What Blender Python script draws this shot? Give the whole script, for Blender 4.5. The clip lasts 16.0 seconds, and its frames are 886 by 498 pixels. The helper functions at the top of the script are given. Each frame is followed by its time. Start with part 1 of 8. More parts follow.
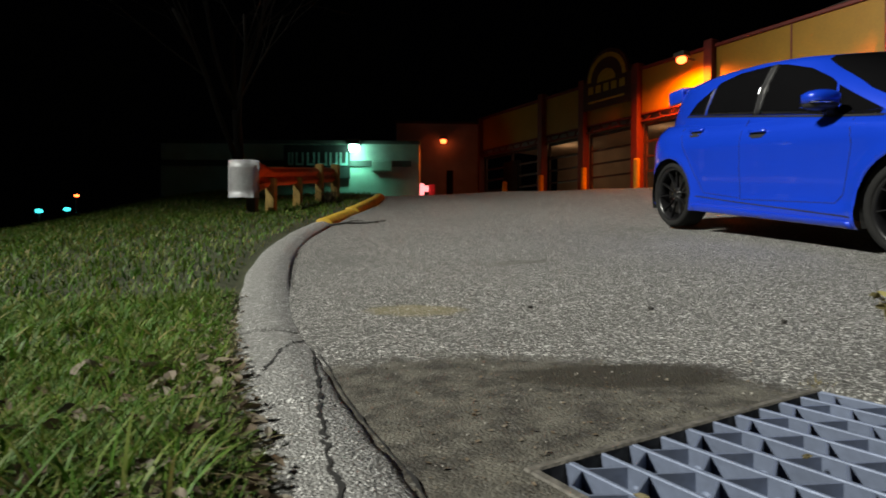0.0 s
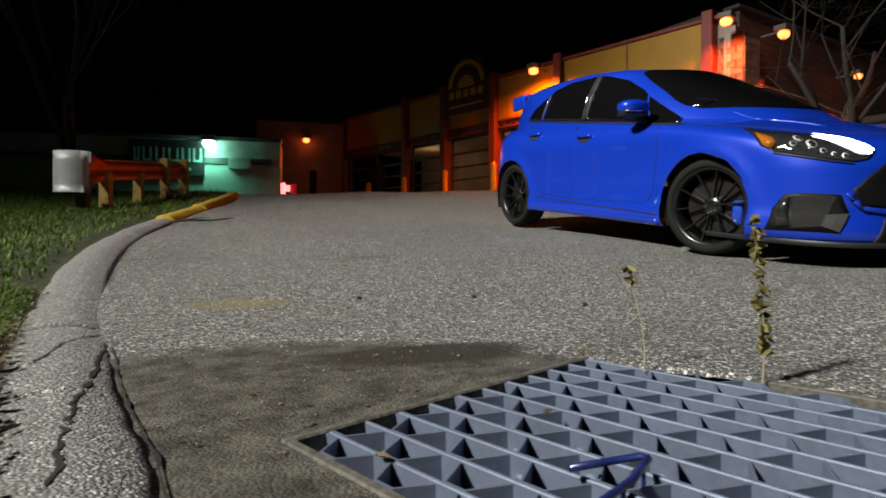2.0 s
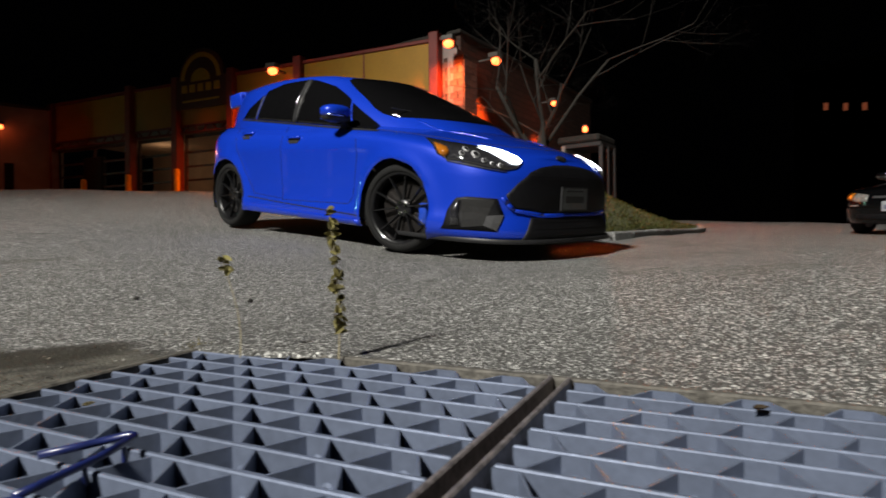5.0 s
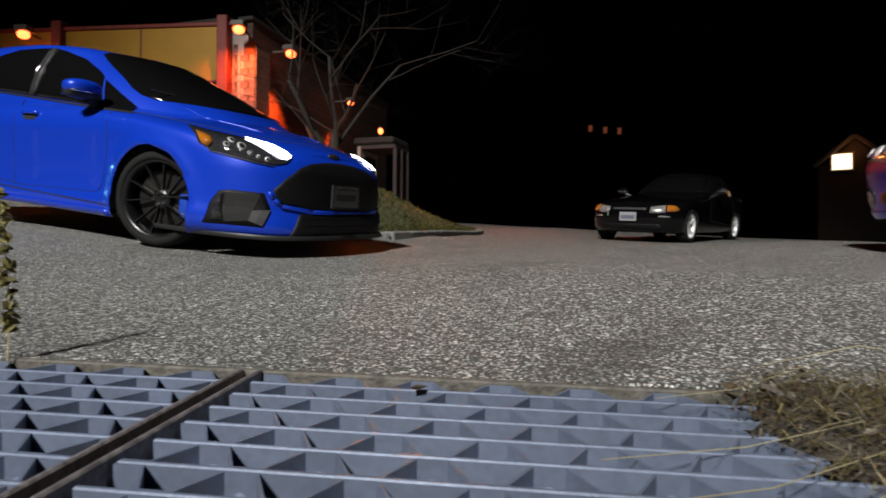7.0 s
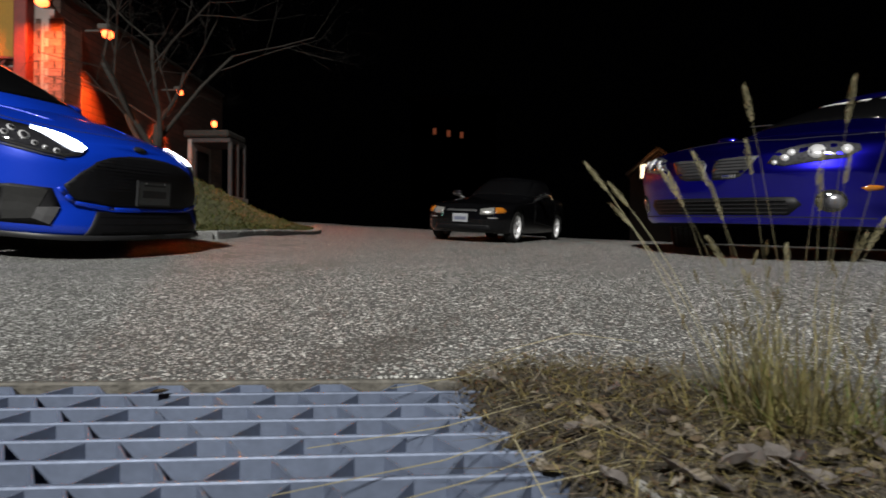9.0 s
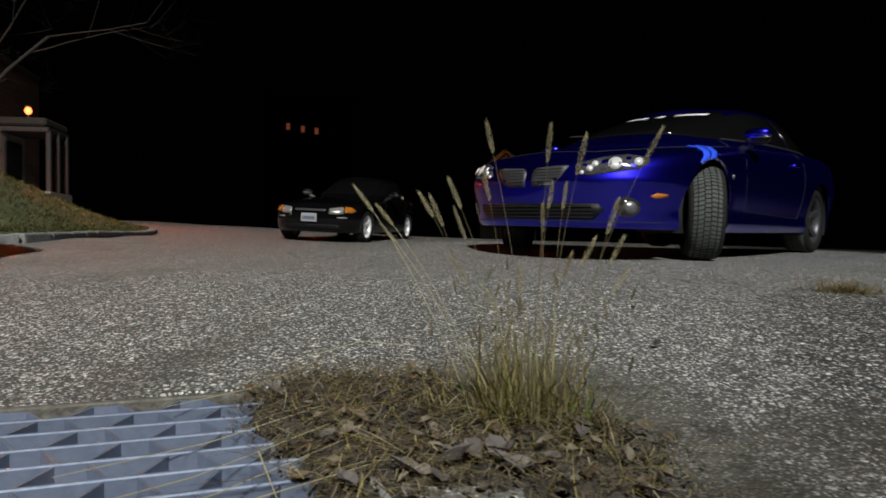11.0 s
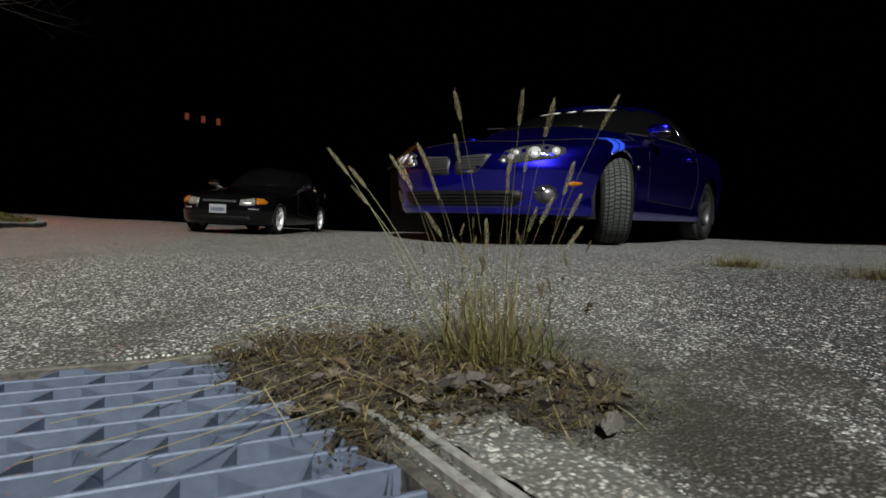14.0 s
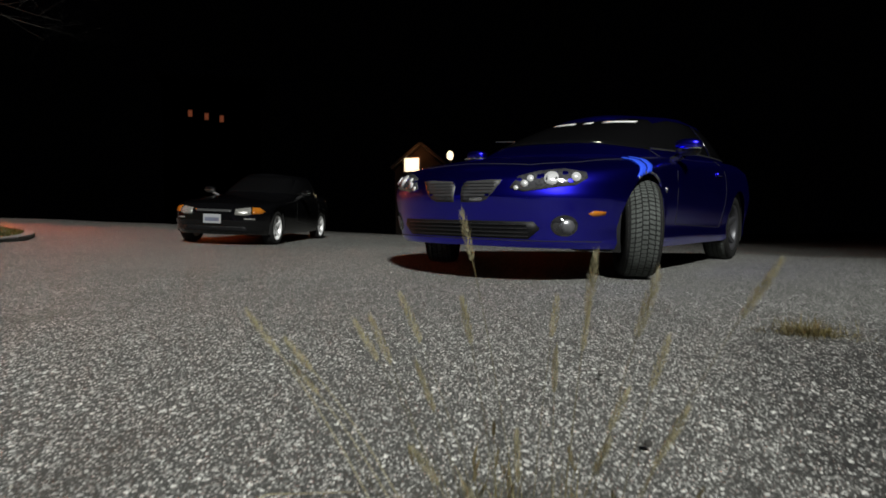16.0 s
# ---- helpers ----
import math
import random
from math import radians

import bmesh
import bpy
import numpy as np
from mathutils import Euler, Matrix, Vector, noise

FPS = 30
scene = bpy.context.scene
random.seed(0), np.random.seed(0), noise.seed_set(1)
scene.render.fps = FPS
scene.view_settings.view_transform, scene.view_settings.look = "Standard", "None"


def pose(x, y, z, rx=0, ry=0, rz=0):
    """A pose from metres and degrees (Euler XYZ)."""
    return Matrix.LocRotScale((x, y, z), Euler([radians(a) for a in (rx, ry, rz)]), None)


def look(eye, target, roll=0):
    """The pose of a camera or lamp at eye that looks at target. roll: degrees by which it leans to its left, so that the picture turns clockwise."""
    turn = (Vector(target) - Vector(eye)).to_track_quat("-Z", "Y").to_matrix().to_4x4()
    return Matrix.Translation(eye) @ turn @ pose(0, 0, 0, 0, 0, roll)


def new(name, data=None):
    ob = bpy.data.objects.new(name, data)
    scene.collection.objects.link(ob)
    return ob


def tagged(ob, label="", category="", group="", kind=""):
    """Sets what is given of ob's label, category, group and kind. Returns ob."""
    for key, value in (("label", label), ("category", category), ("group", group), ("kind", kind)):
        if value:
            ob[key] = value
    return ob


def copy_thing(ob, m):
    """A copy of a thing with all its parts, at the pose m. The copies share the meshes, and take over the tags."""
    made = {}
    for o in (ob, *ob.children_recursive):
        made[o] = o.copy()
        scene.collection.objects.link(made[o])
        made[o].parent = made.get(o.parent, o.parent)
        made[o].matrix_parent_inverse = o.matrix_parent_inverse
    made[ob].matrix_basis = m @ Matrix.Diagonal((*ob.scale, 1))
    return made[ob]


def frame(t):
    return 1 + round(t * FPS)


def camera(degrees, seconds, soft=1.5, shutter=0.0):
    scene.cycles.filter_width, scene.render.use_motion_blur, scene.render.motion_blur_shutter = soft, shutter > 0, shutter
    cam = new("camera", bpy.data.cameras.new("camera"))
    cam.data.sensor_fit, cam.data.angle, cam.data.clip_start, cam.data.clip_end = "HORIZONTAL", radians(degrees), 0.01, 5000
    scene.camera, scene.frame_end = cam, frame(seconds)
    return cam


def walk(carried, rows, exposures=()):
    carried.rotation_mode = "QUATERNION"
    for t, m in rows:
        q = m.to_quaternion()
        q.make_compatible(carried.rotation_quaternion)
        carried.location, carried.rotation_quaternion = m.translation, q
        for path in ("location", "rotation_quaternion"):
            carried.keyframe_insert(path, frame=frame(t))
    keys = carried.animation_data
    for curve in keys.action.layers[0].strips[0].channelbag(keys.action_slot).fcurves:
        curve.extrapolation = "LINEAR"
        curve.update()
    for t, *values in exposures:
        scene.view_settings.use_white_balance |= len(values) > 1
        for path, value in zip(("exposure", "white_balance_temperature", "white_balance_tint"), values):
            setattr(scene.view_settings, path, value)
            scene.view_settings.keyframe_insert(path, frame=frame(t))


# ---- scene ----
cam = camera(72.2, 16.0, soft=1.6, shutter=0.5)
cam.data.dof.use_dof = True
cam.data.dof.focus_distance, cam.data.dof.aperture_fstop = 2.1, 8.0
PATH = [
    (0, (0.080, 0.065, 0.386), (-0.048, 2.061, 0.369), 0.3),
    (0.5, (0.135, 0.055, 0.370), (0.117, 2.055, 0.359), 0.3),
    (1, (0.187, 0.051, 0.352), (0.282, 2.049, 0.343), 0.2),
    (1.5, (0.232, 0.046, 0.340), (0.440, 2.035, 0.331), 0.2),
    (2, (0.280, 0.041, 0.330), (0.578, 2.019, 0.324), 0.2),
    (2.5, (0.332, 0.026, 0.323), (0.727, 1.987, 0.318), 0.2),
    (3, (0.383, 0.014, 0.320), (0.888, 1.950, 0.316), 0.2),
    (3.5, (0.446, -0.022, 0.318), (1.088, 1.872, 0.315), 0.3),
    (3.7, (0.477, -0.035, 0.318), (1.176, 1.838, 0.311), 0.1),
    (5.8, (0.715, -0.209, 0.279), (1.972, 1.347, 0.286), 0.2),
    (6, (0.732, -0.224, 0.280), (2.047, 1.282, 0.282), 0.5),
    (6.5, (0.767, -0.255, 0.282), (2.200, 1.139, 0.284), 0.5),
    (7, (0.796, -0.304, 0.278), (2.324, 0.988, 0.282), 0.5),
    (7.5, (0.807, -0.339, 0.278), (2.408, 0.861, 0.284), 0.5),
    (8, (0.830, -0.385, 0.281), (2.501, 0.714, 0.286), 0.5),
    (8.5, (0.851, -0.444, 0.283), (2.588, 0.547, 0.288), 0.5),
    (9, (0.857, -0.498, 0.284), (2.655, 0.378, 0.290), 0.4),
    (9.5, (0.870, -0.543, 0.282), (2.724, 0.209, 0.286), 0.4),
    (10, (0.879, -0.586, 0.298), (2.771, 0.061, 0.300), 0.4),
    (10.2, (0.890, -0.609, 0.306), (2.796, -0.003, 0.307), 0.3),
    (12.3, (0.703, -0.695, 0.325), (2.691, -0.470, 0.316), -0.5),
    (12.5, (0.693, -0.688, 0.314), (2.682, -0.484, 0.303), -0.4),
    (13, (0.688, -0.665, 0.275), (2.680, -0.496, 0.265), -0.3),
    (13.5, (0.691, -0.611, 0.256), (2.685, -0.455, 0.245), -0.4),
    (14, (0.736, -0.566, 0.250), (2.730, -0.422, 0.233), -0.5),
    (14.5, (0.832, -0.550, 0.247), (2.827, -0.410, 0.225), -0.6),
    (15, (0.957, -0.532, 0.303), (2.952, -0.390, 0.282), -1.0),
    (15.5, (1.117, -0.529, 0.416), (3.111, -0.382, 0.381), -1.3),
    (16, (1.244, -0.540, 0.523), (3.237, -0.377, 0.486), -0.8),
]
walk(cam, [(t, look(eye, target, roll)) for t, eye, target, roll in PATH], [(0.0, -0.20, 6850, 5), (3.5, -0.22, 6850, 8), (6.0, -0.32, 6650, 9), (10.0, -0.38, 6500, 8), (12.5, -0.46, 6450, 4), (16.0, -0.44, 6450, 5)])

from mathutils.bvhtree import BVHTree

# ---- night sky, the lamp post behind the camera, exposure ----
world = bpy.data.worlds.new("night")
scene.world = world
world.use_nodes = True
world.node_tree.nodes["Background"].inputs[0].default_value = (0.010, 0.010, 0.014, 1)
world.node_tree.nodes["Background"].inputs[1].default_value = 0.02
scene.view_settings.exposure = 0.0


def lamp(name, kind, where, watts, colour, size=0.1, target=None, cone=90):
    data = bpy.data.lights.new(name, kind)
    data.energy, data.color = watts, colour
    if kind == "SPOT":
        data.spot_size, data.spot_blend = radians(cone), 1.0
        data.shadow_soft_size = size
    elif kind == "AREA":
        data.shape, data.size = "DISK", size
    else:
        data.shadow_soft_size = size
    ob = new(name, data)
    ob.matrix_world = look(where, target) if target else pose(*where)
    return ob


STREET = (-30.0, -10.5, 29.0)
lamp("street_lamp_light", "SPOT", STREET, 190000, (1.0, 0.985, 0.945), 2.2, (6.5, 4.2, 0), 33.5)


# ---- materials ----
def mat(name, base, rough=0.6, metal=0.0, spread=0.25, scale=8.0, bump=0.0, fine=60.0, coat=0.0, emit=None, power=0.0, spec=0.5, random_tint=0.0):
    """A surface whose colour varies at two scales, with fine relief."""
    m = bpy.data.materials.new(name)
    m.use_nodes = True
    nt = m.node_tree
    b = nt.nodes["Principled BSDF"]
    b.inputs["Roughness"].default_value = rough
    b.inputs["Metallic"].default_value = metal
    b.inputs["Coat Weight"].default_value = coat
    b.inputs["Coat Roughness"].default_value = 0.04
    b.inputs["Specular IOR Level"].default_value = spec
    tc = nt.nodes.new("ShaderNodeTexCoord")
    n1 = nt.nodes.new("ShaderNodeTexNoise")
    n1.inputs["Scale"].default_value = scale
    n1.inputs["Detail"].default_value = 5
    n2 = nt.nodes.new("ShaderNodeTexNoise")
    n2.inputs["Scale"].default_value = fine
    n2.inputs["Detail"].default_value = 3
    nt.links.new(tc.outputs["Object"], n1.inputs["Vector"])
    nt.links.new(tc.outputs["Object"], n2.inputs["Vector"])
    add = nt.nodes.new("ShaderNodeMath")
    add.operation = "ADD"
    nt.links.new(n1.outputs["Fac"], add.inputs[0])
    nt.links.new(n2.outputs["Fac"], add.inputs[1])
    ramp = nt.nodes.new("ShaderNodeMapRange")
    ramp.inputs["From Min"].default_value, ramp.inputs["From Max"].default_value = 0.7, 1.3
    ramp.inputs["To Min"].default_value, ramp.inputs["To Max"].default_value = 1 - spread, 1 + spread
    nt.links.new(add.outputs[0], ramp.inputs["Value"])
    fac = ramp.outputs["Result"]
    if random_tint:
        oi = nt.nodes.new("ShaderNodeObjectInfo")
        mr = nt.nodes.new("ShaderNodeMapRange")
        mr.inputs["To Min"].default_value, mr.inputs["To Max"].default_value = 1 - random_tint, 1 + random_tint
        nt.links.new(oi.outputs["Random"], mr.inputs["Value"])
        mul = nt.nodes.new("ShaderNodeMath")
        mul.operation = "MULTIPLY"
        nt.links.new(fac, mul.inputs[0])
        nt.links.new(mr.outputs["Result"], mul.inputs[1])
        fac = mul.outputs[0]
    mix = nt.nodes.new("ShaderNodeVectorMath")
    mix.operation = "SCALE"
    mix.inputs[0].default_value = base
    nt.links.new(fac, mix.inputs["Scale"])
    nt.links.new(mix.outputs["Vector"], b.inputs["Base Color"])
    if bump:
        bp = nt.nodes.new("ShaderNodeBump")
        bp.inputs["Strength"].default_value = bump
        bp.inputs["Distance"].default_value = 0.01
        nt.links.new(n2.outputs["Fac"], bp.inputs["Height"])
        nt.links.new(bp.outputs["Normal"], b.inputs["Normal"])
    if emit:
        b.inputs["Emission Color"].default_value = (*emit, 1)
        b.inputs["Emission Strength"].default_value = power
    return m


def node(nt, kind, **values):
    n = nt.nodes.new(kind)
    for key, value in values.items():
        n.inputs[key.replace("_", " ")].default_value = value
    return n


def calc(nt, op, a, b=None, clamp=False):
    n = nt.nodes.new("ShaderNodeMath")
    n.operation, n.use_clamp = op, clamp
    for i, v in enumerate((a, b)):
        if v is None:
            continue
        if isinstance(v, (int, float)):
            n.inputs[i].default_value = v
        else:
            nt.links.new(v, n.inputs[i])
    return n.outputs[0]


def aggregate_mat(name, dark, light, chip=150.0, stains=True, bump=0.8, big=0.9):
    """Worn asphalt or concrete with pale stone chips showing."""
    m = bpy.data.materials.new(name)
    m.use_nodes = True
    nt = m.node_tree
    b = nt.nodes["Principled BSDF"]
    geo = nt.nodes.new("ShaderNodeNewGeometry")
    pos = geo.outputs["Position"]
    vor = node(nt, "ShaderNodeTexVoronoi", Scale=chip)
    vor2 = node(nt, "ShaderNodeTexVoronoi", Scale=chip * 0.42)
    wide = node(nt, "ShaderNodeTexNoise", Scale=big, Detail=6.0, Roughness=0.6)
    mid = node(nt, "ShaderNodeTexNoise", Scale=9.0, Detail=5.0, Roughness=0.65)
    warp = node(nt, "ShaderNodeTexNoise", Scale=chip * 0.6, Detail=2.0)
    mixv = nt.nodes.new("ShaderNodeVectorMath")
    mixv.operation = "MULTIPLY_ADD"
    nt.links.new(warp.outputs["Color"], mixv.inputs[0])
    mixv.inputs[1].default_value = (0.006, 0.006, 0.006)
    nt.links.new(pos, mixv.inputs[2])
    for n in (wide, mid, warp):
        nt.links.new(pos, n.inputs["Vector"])
    for n in (vor, vor2):
        nt.links.new(mixv.outputs[0], n.inputs["Vector"])
    sep = nt.nodes.new("ShaderNodeSeparateColor")
    nt.links.new(vor.outputs["Color"], sep.inputs[0])
    sep2 = nt.nodes.new("ShaderNodeSeparateColor")
    nt.links.new(vor2.outputs["Color"], sep2.inputs[0])
    a = calc(nt, "MULTIPLY", calc(nt, "POWER", sep.outputs[0], 2.6), calc(nt, "SUBTRACT", 1.4, calc(nt, "MULTIPLY", vor.outputs["Distance"], 2.0), True))
    c = calc(nt, "MULTIPLY", calc(nt, "GREATER_THAN", sep2.outputs[1], 0.80), calc(nt, "LESS_THAN", vor2.outputs["Distance"], 0.42))
    c = calc(nt, "MULTIPLY", c, sep2.outputs[0])
    chips = calc(nt, "ADD", calc(nt, "MULTIPLY", a, 1.20), calc(nt, "MULTIPLY", c, 0.70), True)
    wear = calc(nt, "ADD", calc(nt, "MULTIPLY", wide.outputs["Fac"], 0.9), calc(nt, "MULTIPLY", mid.outputs["Fac"], 0.55))
    chips = calc(nt, "MULTIPLY", chips, calc(nt, "SUBTRACT", calc(nt, "MULTIPLY", wear, 1.75), 0.25, True))
    if stains:
        # the silted, darker strip between kerb and drain
        sx = nt.nodes.new("ShaderNodeSeparateXYZ")
        nt.links.new(pos, sx.inputs[0])
        dx = calc(nt, "DIVIDE", calc(nt, "SUBTRACT", sx.outputs[0], 0.10), 0.92)
        dy = calc(nt, "DIVIDE", calc(nt, "SUBTRACT", sx.outputs[1], 1.05), 1.06)
        d = calc(nt, "ADD", calc(nt, "MULTIPLY", dx, dx), calc(nt, "MULTIPLY", dy, dy))
        d = calc(nt, "ADD", d, calc(nt, "MULTIPLY", calc(nt, "SUBTRACT", mid.outputs["Fac"], 0.5), 0.75))
        ms = nt.nodes.new("ShaderNodeMapRange")
        ms.interpolation_type = "SMOOTHSTEP"
        ms.inputs["From Min"].default_value, ms.inputs["From Max"].default_value = 1.12, 0.80
        nt.links.new(d, ms.inputs["Value"])
        silt = ms.outputs["Result"]
        # second, oval damp stain within it
        ex = calc(nt, "DIVIDE", calc(nt, "SUBTRACT", sx.outputs[0], 0.50), 0.36)
        ey = calc(nt, "DIVIDE", calc(nt, "SUBTRACT", sx.outputs[1], 1.82), 0.16)
        e = calc(nt, "ADD", calc(nt, "MULTIPLY", ex, ex), calc(nt, "MULTIPLY", ey, ey))
        e = calc(nt, "ADD", e, calc(nt, "MULTIPLY", calc(nt, "SUBTRACT", mid.outputs["Fac"], 0.5), 0.9))
        me = nt.nodes.new("ShaderNodeMapRange")
        me.interpolation_type = "SMOOTHSTEP"
        me.inputs["From Min"].default_value, me.inputs["From Max"].default_value = 1.2, 0.5
        nt.links.new(e, me.inputs["Value"])
        damp = me.outputs["Result"]
        # dirt gathered round the weeds by the drain
        qx = calc(nt, "DIVIDE", calc(nt, "SUBTRACT", sx.outputs[0], 1.93), 0.50)
        qy = calc(nt, "DIVIDE", calc(nt, "ADD", sx.outputs[1], 0.60), 0.42)
        q = calc(nt, "ADD", calc(nt, "MULTIPLY", qx, qx), calc(nt, "MULTIPLY", qy, qy))
        q = calc(nt, "ADD", q, calc(nt, "MULTIPLY", calc(nt, "SUBTRACT", mid.outputs["Fac"], 0.5), 1.1))
        mq = nt.nodes.new("ShaderNodeMapRange")
        mq.interpolation_type = "SMOOTHSTEP"
        mq.inputs["From Min"].default_value, mq.inputs["From Max"].default_value = 1.5, 0.35
        nt.links.new(q, mq.inputs["Value"])
        dirt = mq.outputs["Result"]
        keep = calc(nt, "SUBTRACT", 1.0, calc(nt, "ADD", calc(nt, "MULTIPLY", silt, calc(nt, "ADD", calc(nt, "MULTIPLY", mid.outputs["Fac"], 1.3), 0.16)), calc(nt, "MULTIPLY", dirt, 0.45)), True)
        chips = calc(nt, "MULTIPLY", chips, keep)
    col = nt.nodes.new("ShaderNodeMix")
    col.data_type = "RGBA"
    col.inputs[6].default_value, col.inputs[7].default_value = (*dark, 1), (*light, 1)
    if stains:
        # a blacker stretch of asphalt towards the south
        ox = calc(nt, "DIVIDE", calc(nt, "SUBTRACT", sx.outputs[0], 2.3), 1.75)
        oy = calc(nt, "DIVIDE", calc(nt, "ADD", sx.outputs[1], 2.35), 1.20)
        od = calc(nt, "ADD", calc(nt, "MULTIPLY", ox, ox), calc(nt, "MULTIPLY", oy, oy))
        od = calc(nt, "ADD", od, calc(nt, "MULTIPLY", calc(nt, "SUBTRACT", mid.outputs["Fac"], 0.5), 1.6))
        mo = nt.nodes.new("ShaderNodeMapRange")
        mo.interpolation_type = "SMOOTHSTEP"
        mo.inputs["From Min"].default_value, mo.inputs["From Max"].default_value = 1.35, 0.55
        nt.links.new(od, mo.inputs["Value"])
        south_dark = nt.nodes.new("ShaderNodeMix")
        south_dark.data_type = "RGBA"
        south_dark.inputs[6].default_value, south_dark.inputs[7].default_value = (*dark, 1), (0.019, 0.0185, 0.018, 1)
        nt.links.new(mo.outputs["Result"], south_dark.inputs[0])
        nt.links.new(south_dark.outputs[2], col.inputs[6])
        # there only the palest chips stand out of the binder
        chips = calc(nt, "MULTIPLY", chips, calc(nt, "SUBTRACT", 1.0, calc(nt, "MULTIPLY", mo.outputs["Result"], calc(nt, "SUBTRACT", 0.75, calc(nt, "MULTIPLY", chips, 0.9)), True)))
    nt.links.new(chips, col.inputs[0])
    out = col.outputs[2]
    if stains:
        earth = nt.nodes.new("ShaderNodeMix")
        earth.data_type = "RGBA"
        crust = node(nt, "ShaderNodeTexNoise", Scale=10.0, Detail=8.0, Roughness=0.72)
        nt.links.new(pos, crust.inputs["Vector"])
        tone = nt.nodes.new("ShaderNodeValToRGB")
        stops = tone.color_ramp.elements
        stops[0].position, stops[0].color = 0.38, (0.014, 0.011, 0.007, 1)
        stops[1].position, stops[1].color = 0.62, (0.105, 0.098, 0.078, 1)
        nt.links.new(crust.outputs["Fac"], tone.inputs["Fac"])
        nt.links.new(tone.outputs["Color"], earth.inputs[7])
        nt.links.new(calc(nt, "MAXIMUM", calc(nt, "MULTIPLY", silt, 0.75), calc(nt, "MULTIPLY", dirt, 0.6)), earth.inputs[0])
        nt.links.new(out, earth.inputs[6])
        wet = nt.nodes.new("ShaderNodeMix")
        wet.data_type = "RGBA"
        wet.inputs[7].default_value = (0.020, 0.017, 0.011, 1)
        nt.links.new(calc(nt, "MULTIPLY", damp, 0.88), wet.inputs[0])
        nt.links.new(earth.outputs[2], wet.inputs[6])
        out = wet.outputs[2]
        # a yellowish spill, a dark hollow and other old spots
        for px, py, rx, ry, colour, k in ((-0.24, 3.05, 0.26, 0.15, (0.20, 0.165, 0.06, 1), 0.45), (2.11, 0.32, 0.24, 0.11, (0.045, 0.040, 0.034, 1), 0.4), (0.35, 4.6, 0.30, 0.12, (0.06, 0.055, 0.045, 1), 0.45), (3.4, 1.4, 0.5, 0.18, (0.07, 0.068, 0.06, 1), 0.35), (1.62, -0.95, 0.30, 0.18, (0.030, 0.025, 0.018, 1), 0.75), (2.05, -1.15, 0.24, 0.18, (0.036, 0.031, 0.024, 1), 0.6), (2.35, 0.28, 0.30, 0.09, (0.050, 0.046, 0.040, 1), 0.3)):
            fx = calc(nt, "DIVIDE", calc(nt, "SUBTRACT", sx.outputs[0], px), rx)
            fy = calc(nt, "DIVIDE", calc(nt, "SUBTRACT", sx.outputs[1], py), ry)
            f = calc(nt, "ADD", calc(nt, "MULTIPLY", fx, fx), calc(nt, "MULTIPLY", fy, fy))
            f = calc(nt, "ADD", f, calc(nt, "MULTIPLY", calc(nt, "SUBTRACT", mid.outputs["Fac"], 0.5), 2.2))
            mr = nt.nodes.new("ShaderNodeMapRange")
            mr.interpolation_type = "SMOOTHSTEP"
            mr.inputs["From Min"].default_value, mr.inputs["From Max"].default_value = 1.3, 0.3
            nt.links.new(f, mr.inputs["Value"])
            spot = nt.nodes.new("ShaderNodeMix")
            spot.data_type = "RGBA"
            spot.inputs[7].default_value = colour
            nt.links.new(calc(nt, "MULTIPLY", mr.outputs["Result"], k), spot.inputs[0])
            nt.links.new(out, spot.inputs[6])
            out = spot.outputs[2]
        # earthy grain
        gr = node(nt, "ShaderNodeTexNoise", Scale=95.0, Detail=6.0, Roughness=0.8)
        nt.links.new(pos, gr.inputs["Vector"])
        sc = nt.nodes.new("ShaderNodeVectorMath")
        sc.operation = "SCALE"
        nt.links.new(out, sc.inputs[0])
        nt.links.new(calc(nt, "ADD", calc(nt, "MULTIPLY", gr.outputs["Fac"], 1.6), 0.2), sc.inputs["Scale"])
        out = sc.outputs[0]
    nt.links.new(out, b.inputs["Base Color"])
    b.inputs["Roughness"].default_value = 0.85
    b.inputs["Specular IOR Level"].default_value = 0.35
    bp = node(nt, "ShaderNodeBump", Strength=bump, Distance=0.004)
    h = calc(nt, "SUBTRACT", calc(nt, "MULTIPLY", chips, 1.2), vor.outputs["Distance"])
    nt.links.new(h, bp.inputs["Height"])
    nt.links.new(bp.outputs["Normal"], b.inputs["Normal"])
    return m


ASPHALT = aggregate_mat("worn_asphalt", (0.052, 0.051, 0.048), (0.86, 0.855, 0.82), 150.0)
KERBSTONE = aggregate_mat("kerb_concrete", (0.15, 0.15, 0.145), (0.66, 0.66, 0.65), 150.0, False, 1.0)
YELLOW_KERB = mat("yellow_kerb_paint", (0.42, 0.27, 0.02), 0.7, spread=0.5, scale=14, bump=0.5)
SOIL = mat("verge_soil", (0.024, 0.030, 0.010), 0.95, spread=0.5, scale=5, bump=0.9, fine=45)
GALV = mat("galvanised_grate", (0.150, 0.180, 0.255), 0.42, 0.35, spread=0.13, scale=9, bump=0.07, fine=60, random_tint=0.08)
# rusted iron; the pink tint paints in a reflection of red light
PINK_LIT_RUST = mat("reddish_rusted_iron", (0.195, 0.175, 0.176), 0.45, 0.4, spread=0.35, scale=30, bump=0.4)
RUSTY = mat("rusted_iron", (0.105, 0.098, 0.086), 0.75, 0.3, spread=0.45, scale=22, bump=0.5)
PIT = mat("drain_pit_concrete", (0.10, 0.11, 0.14), 0.9, spread=0.4, scale=6, bump=0.5)
BLUE_STEEL = mat("navy_painted_steel", (0.012, 0.020, 0.10), 0.3, spread=0.15, coat=0.4)
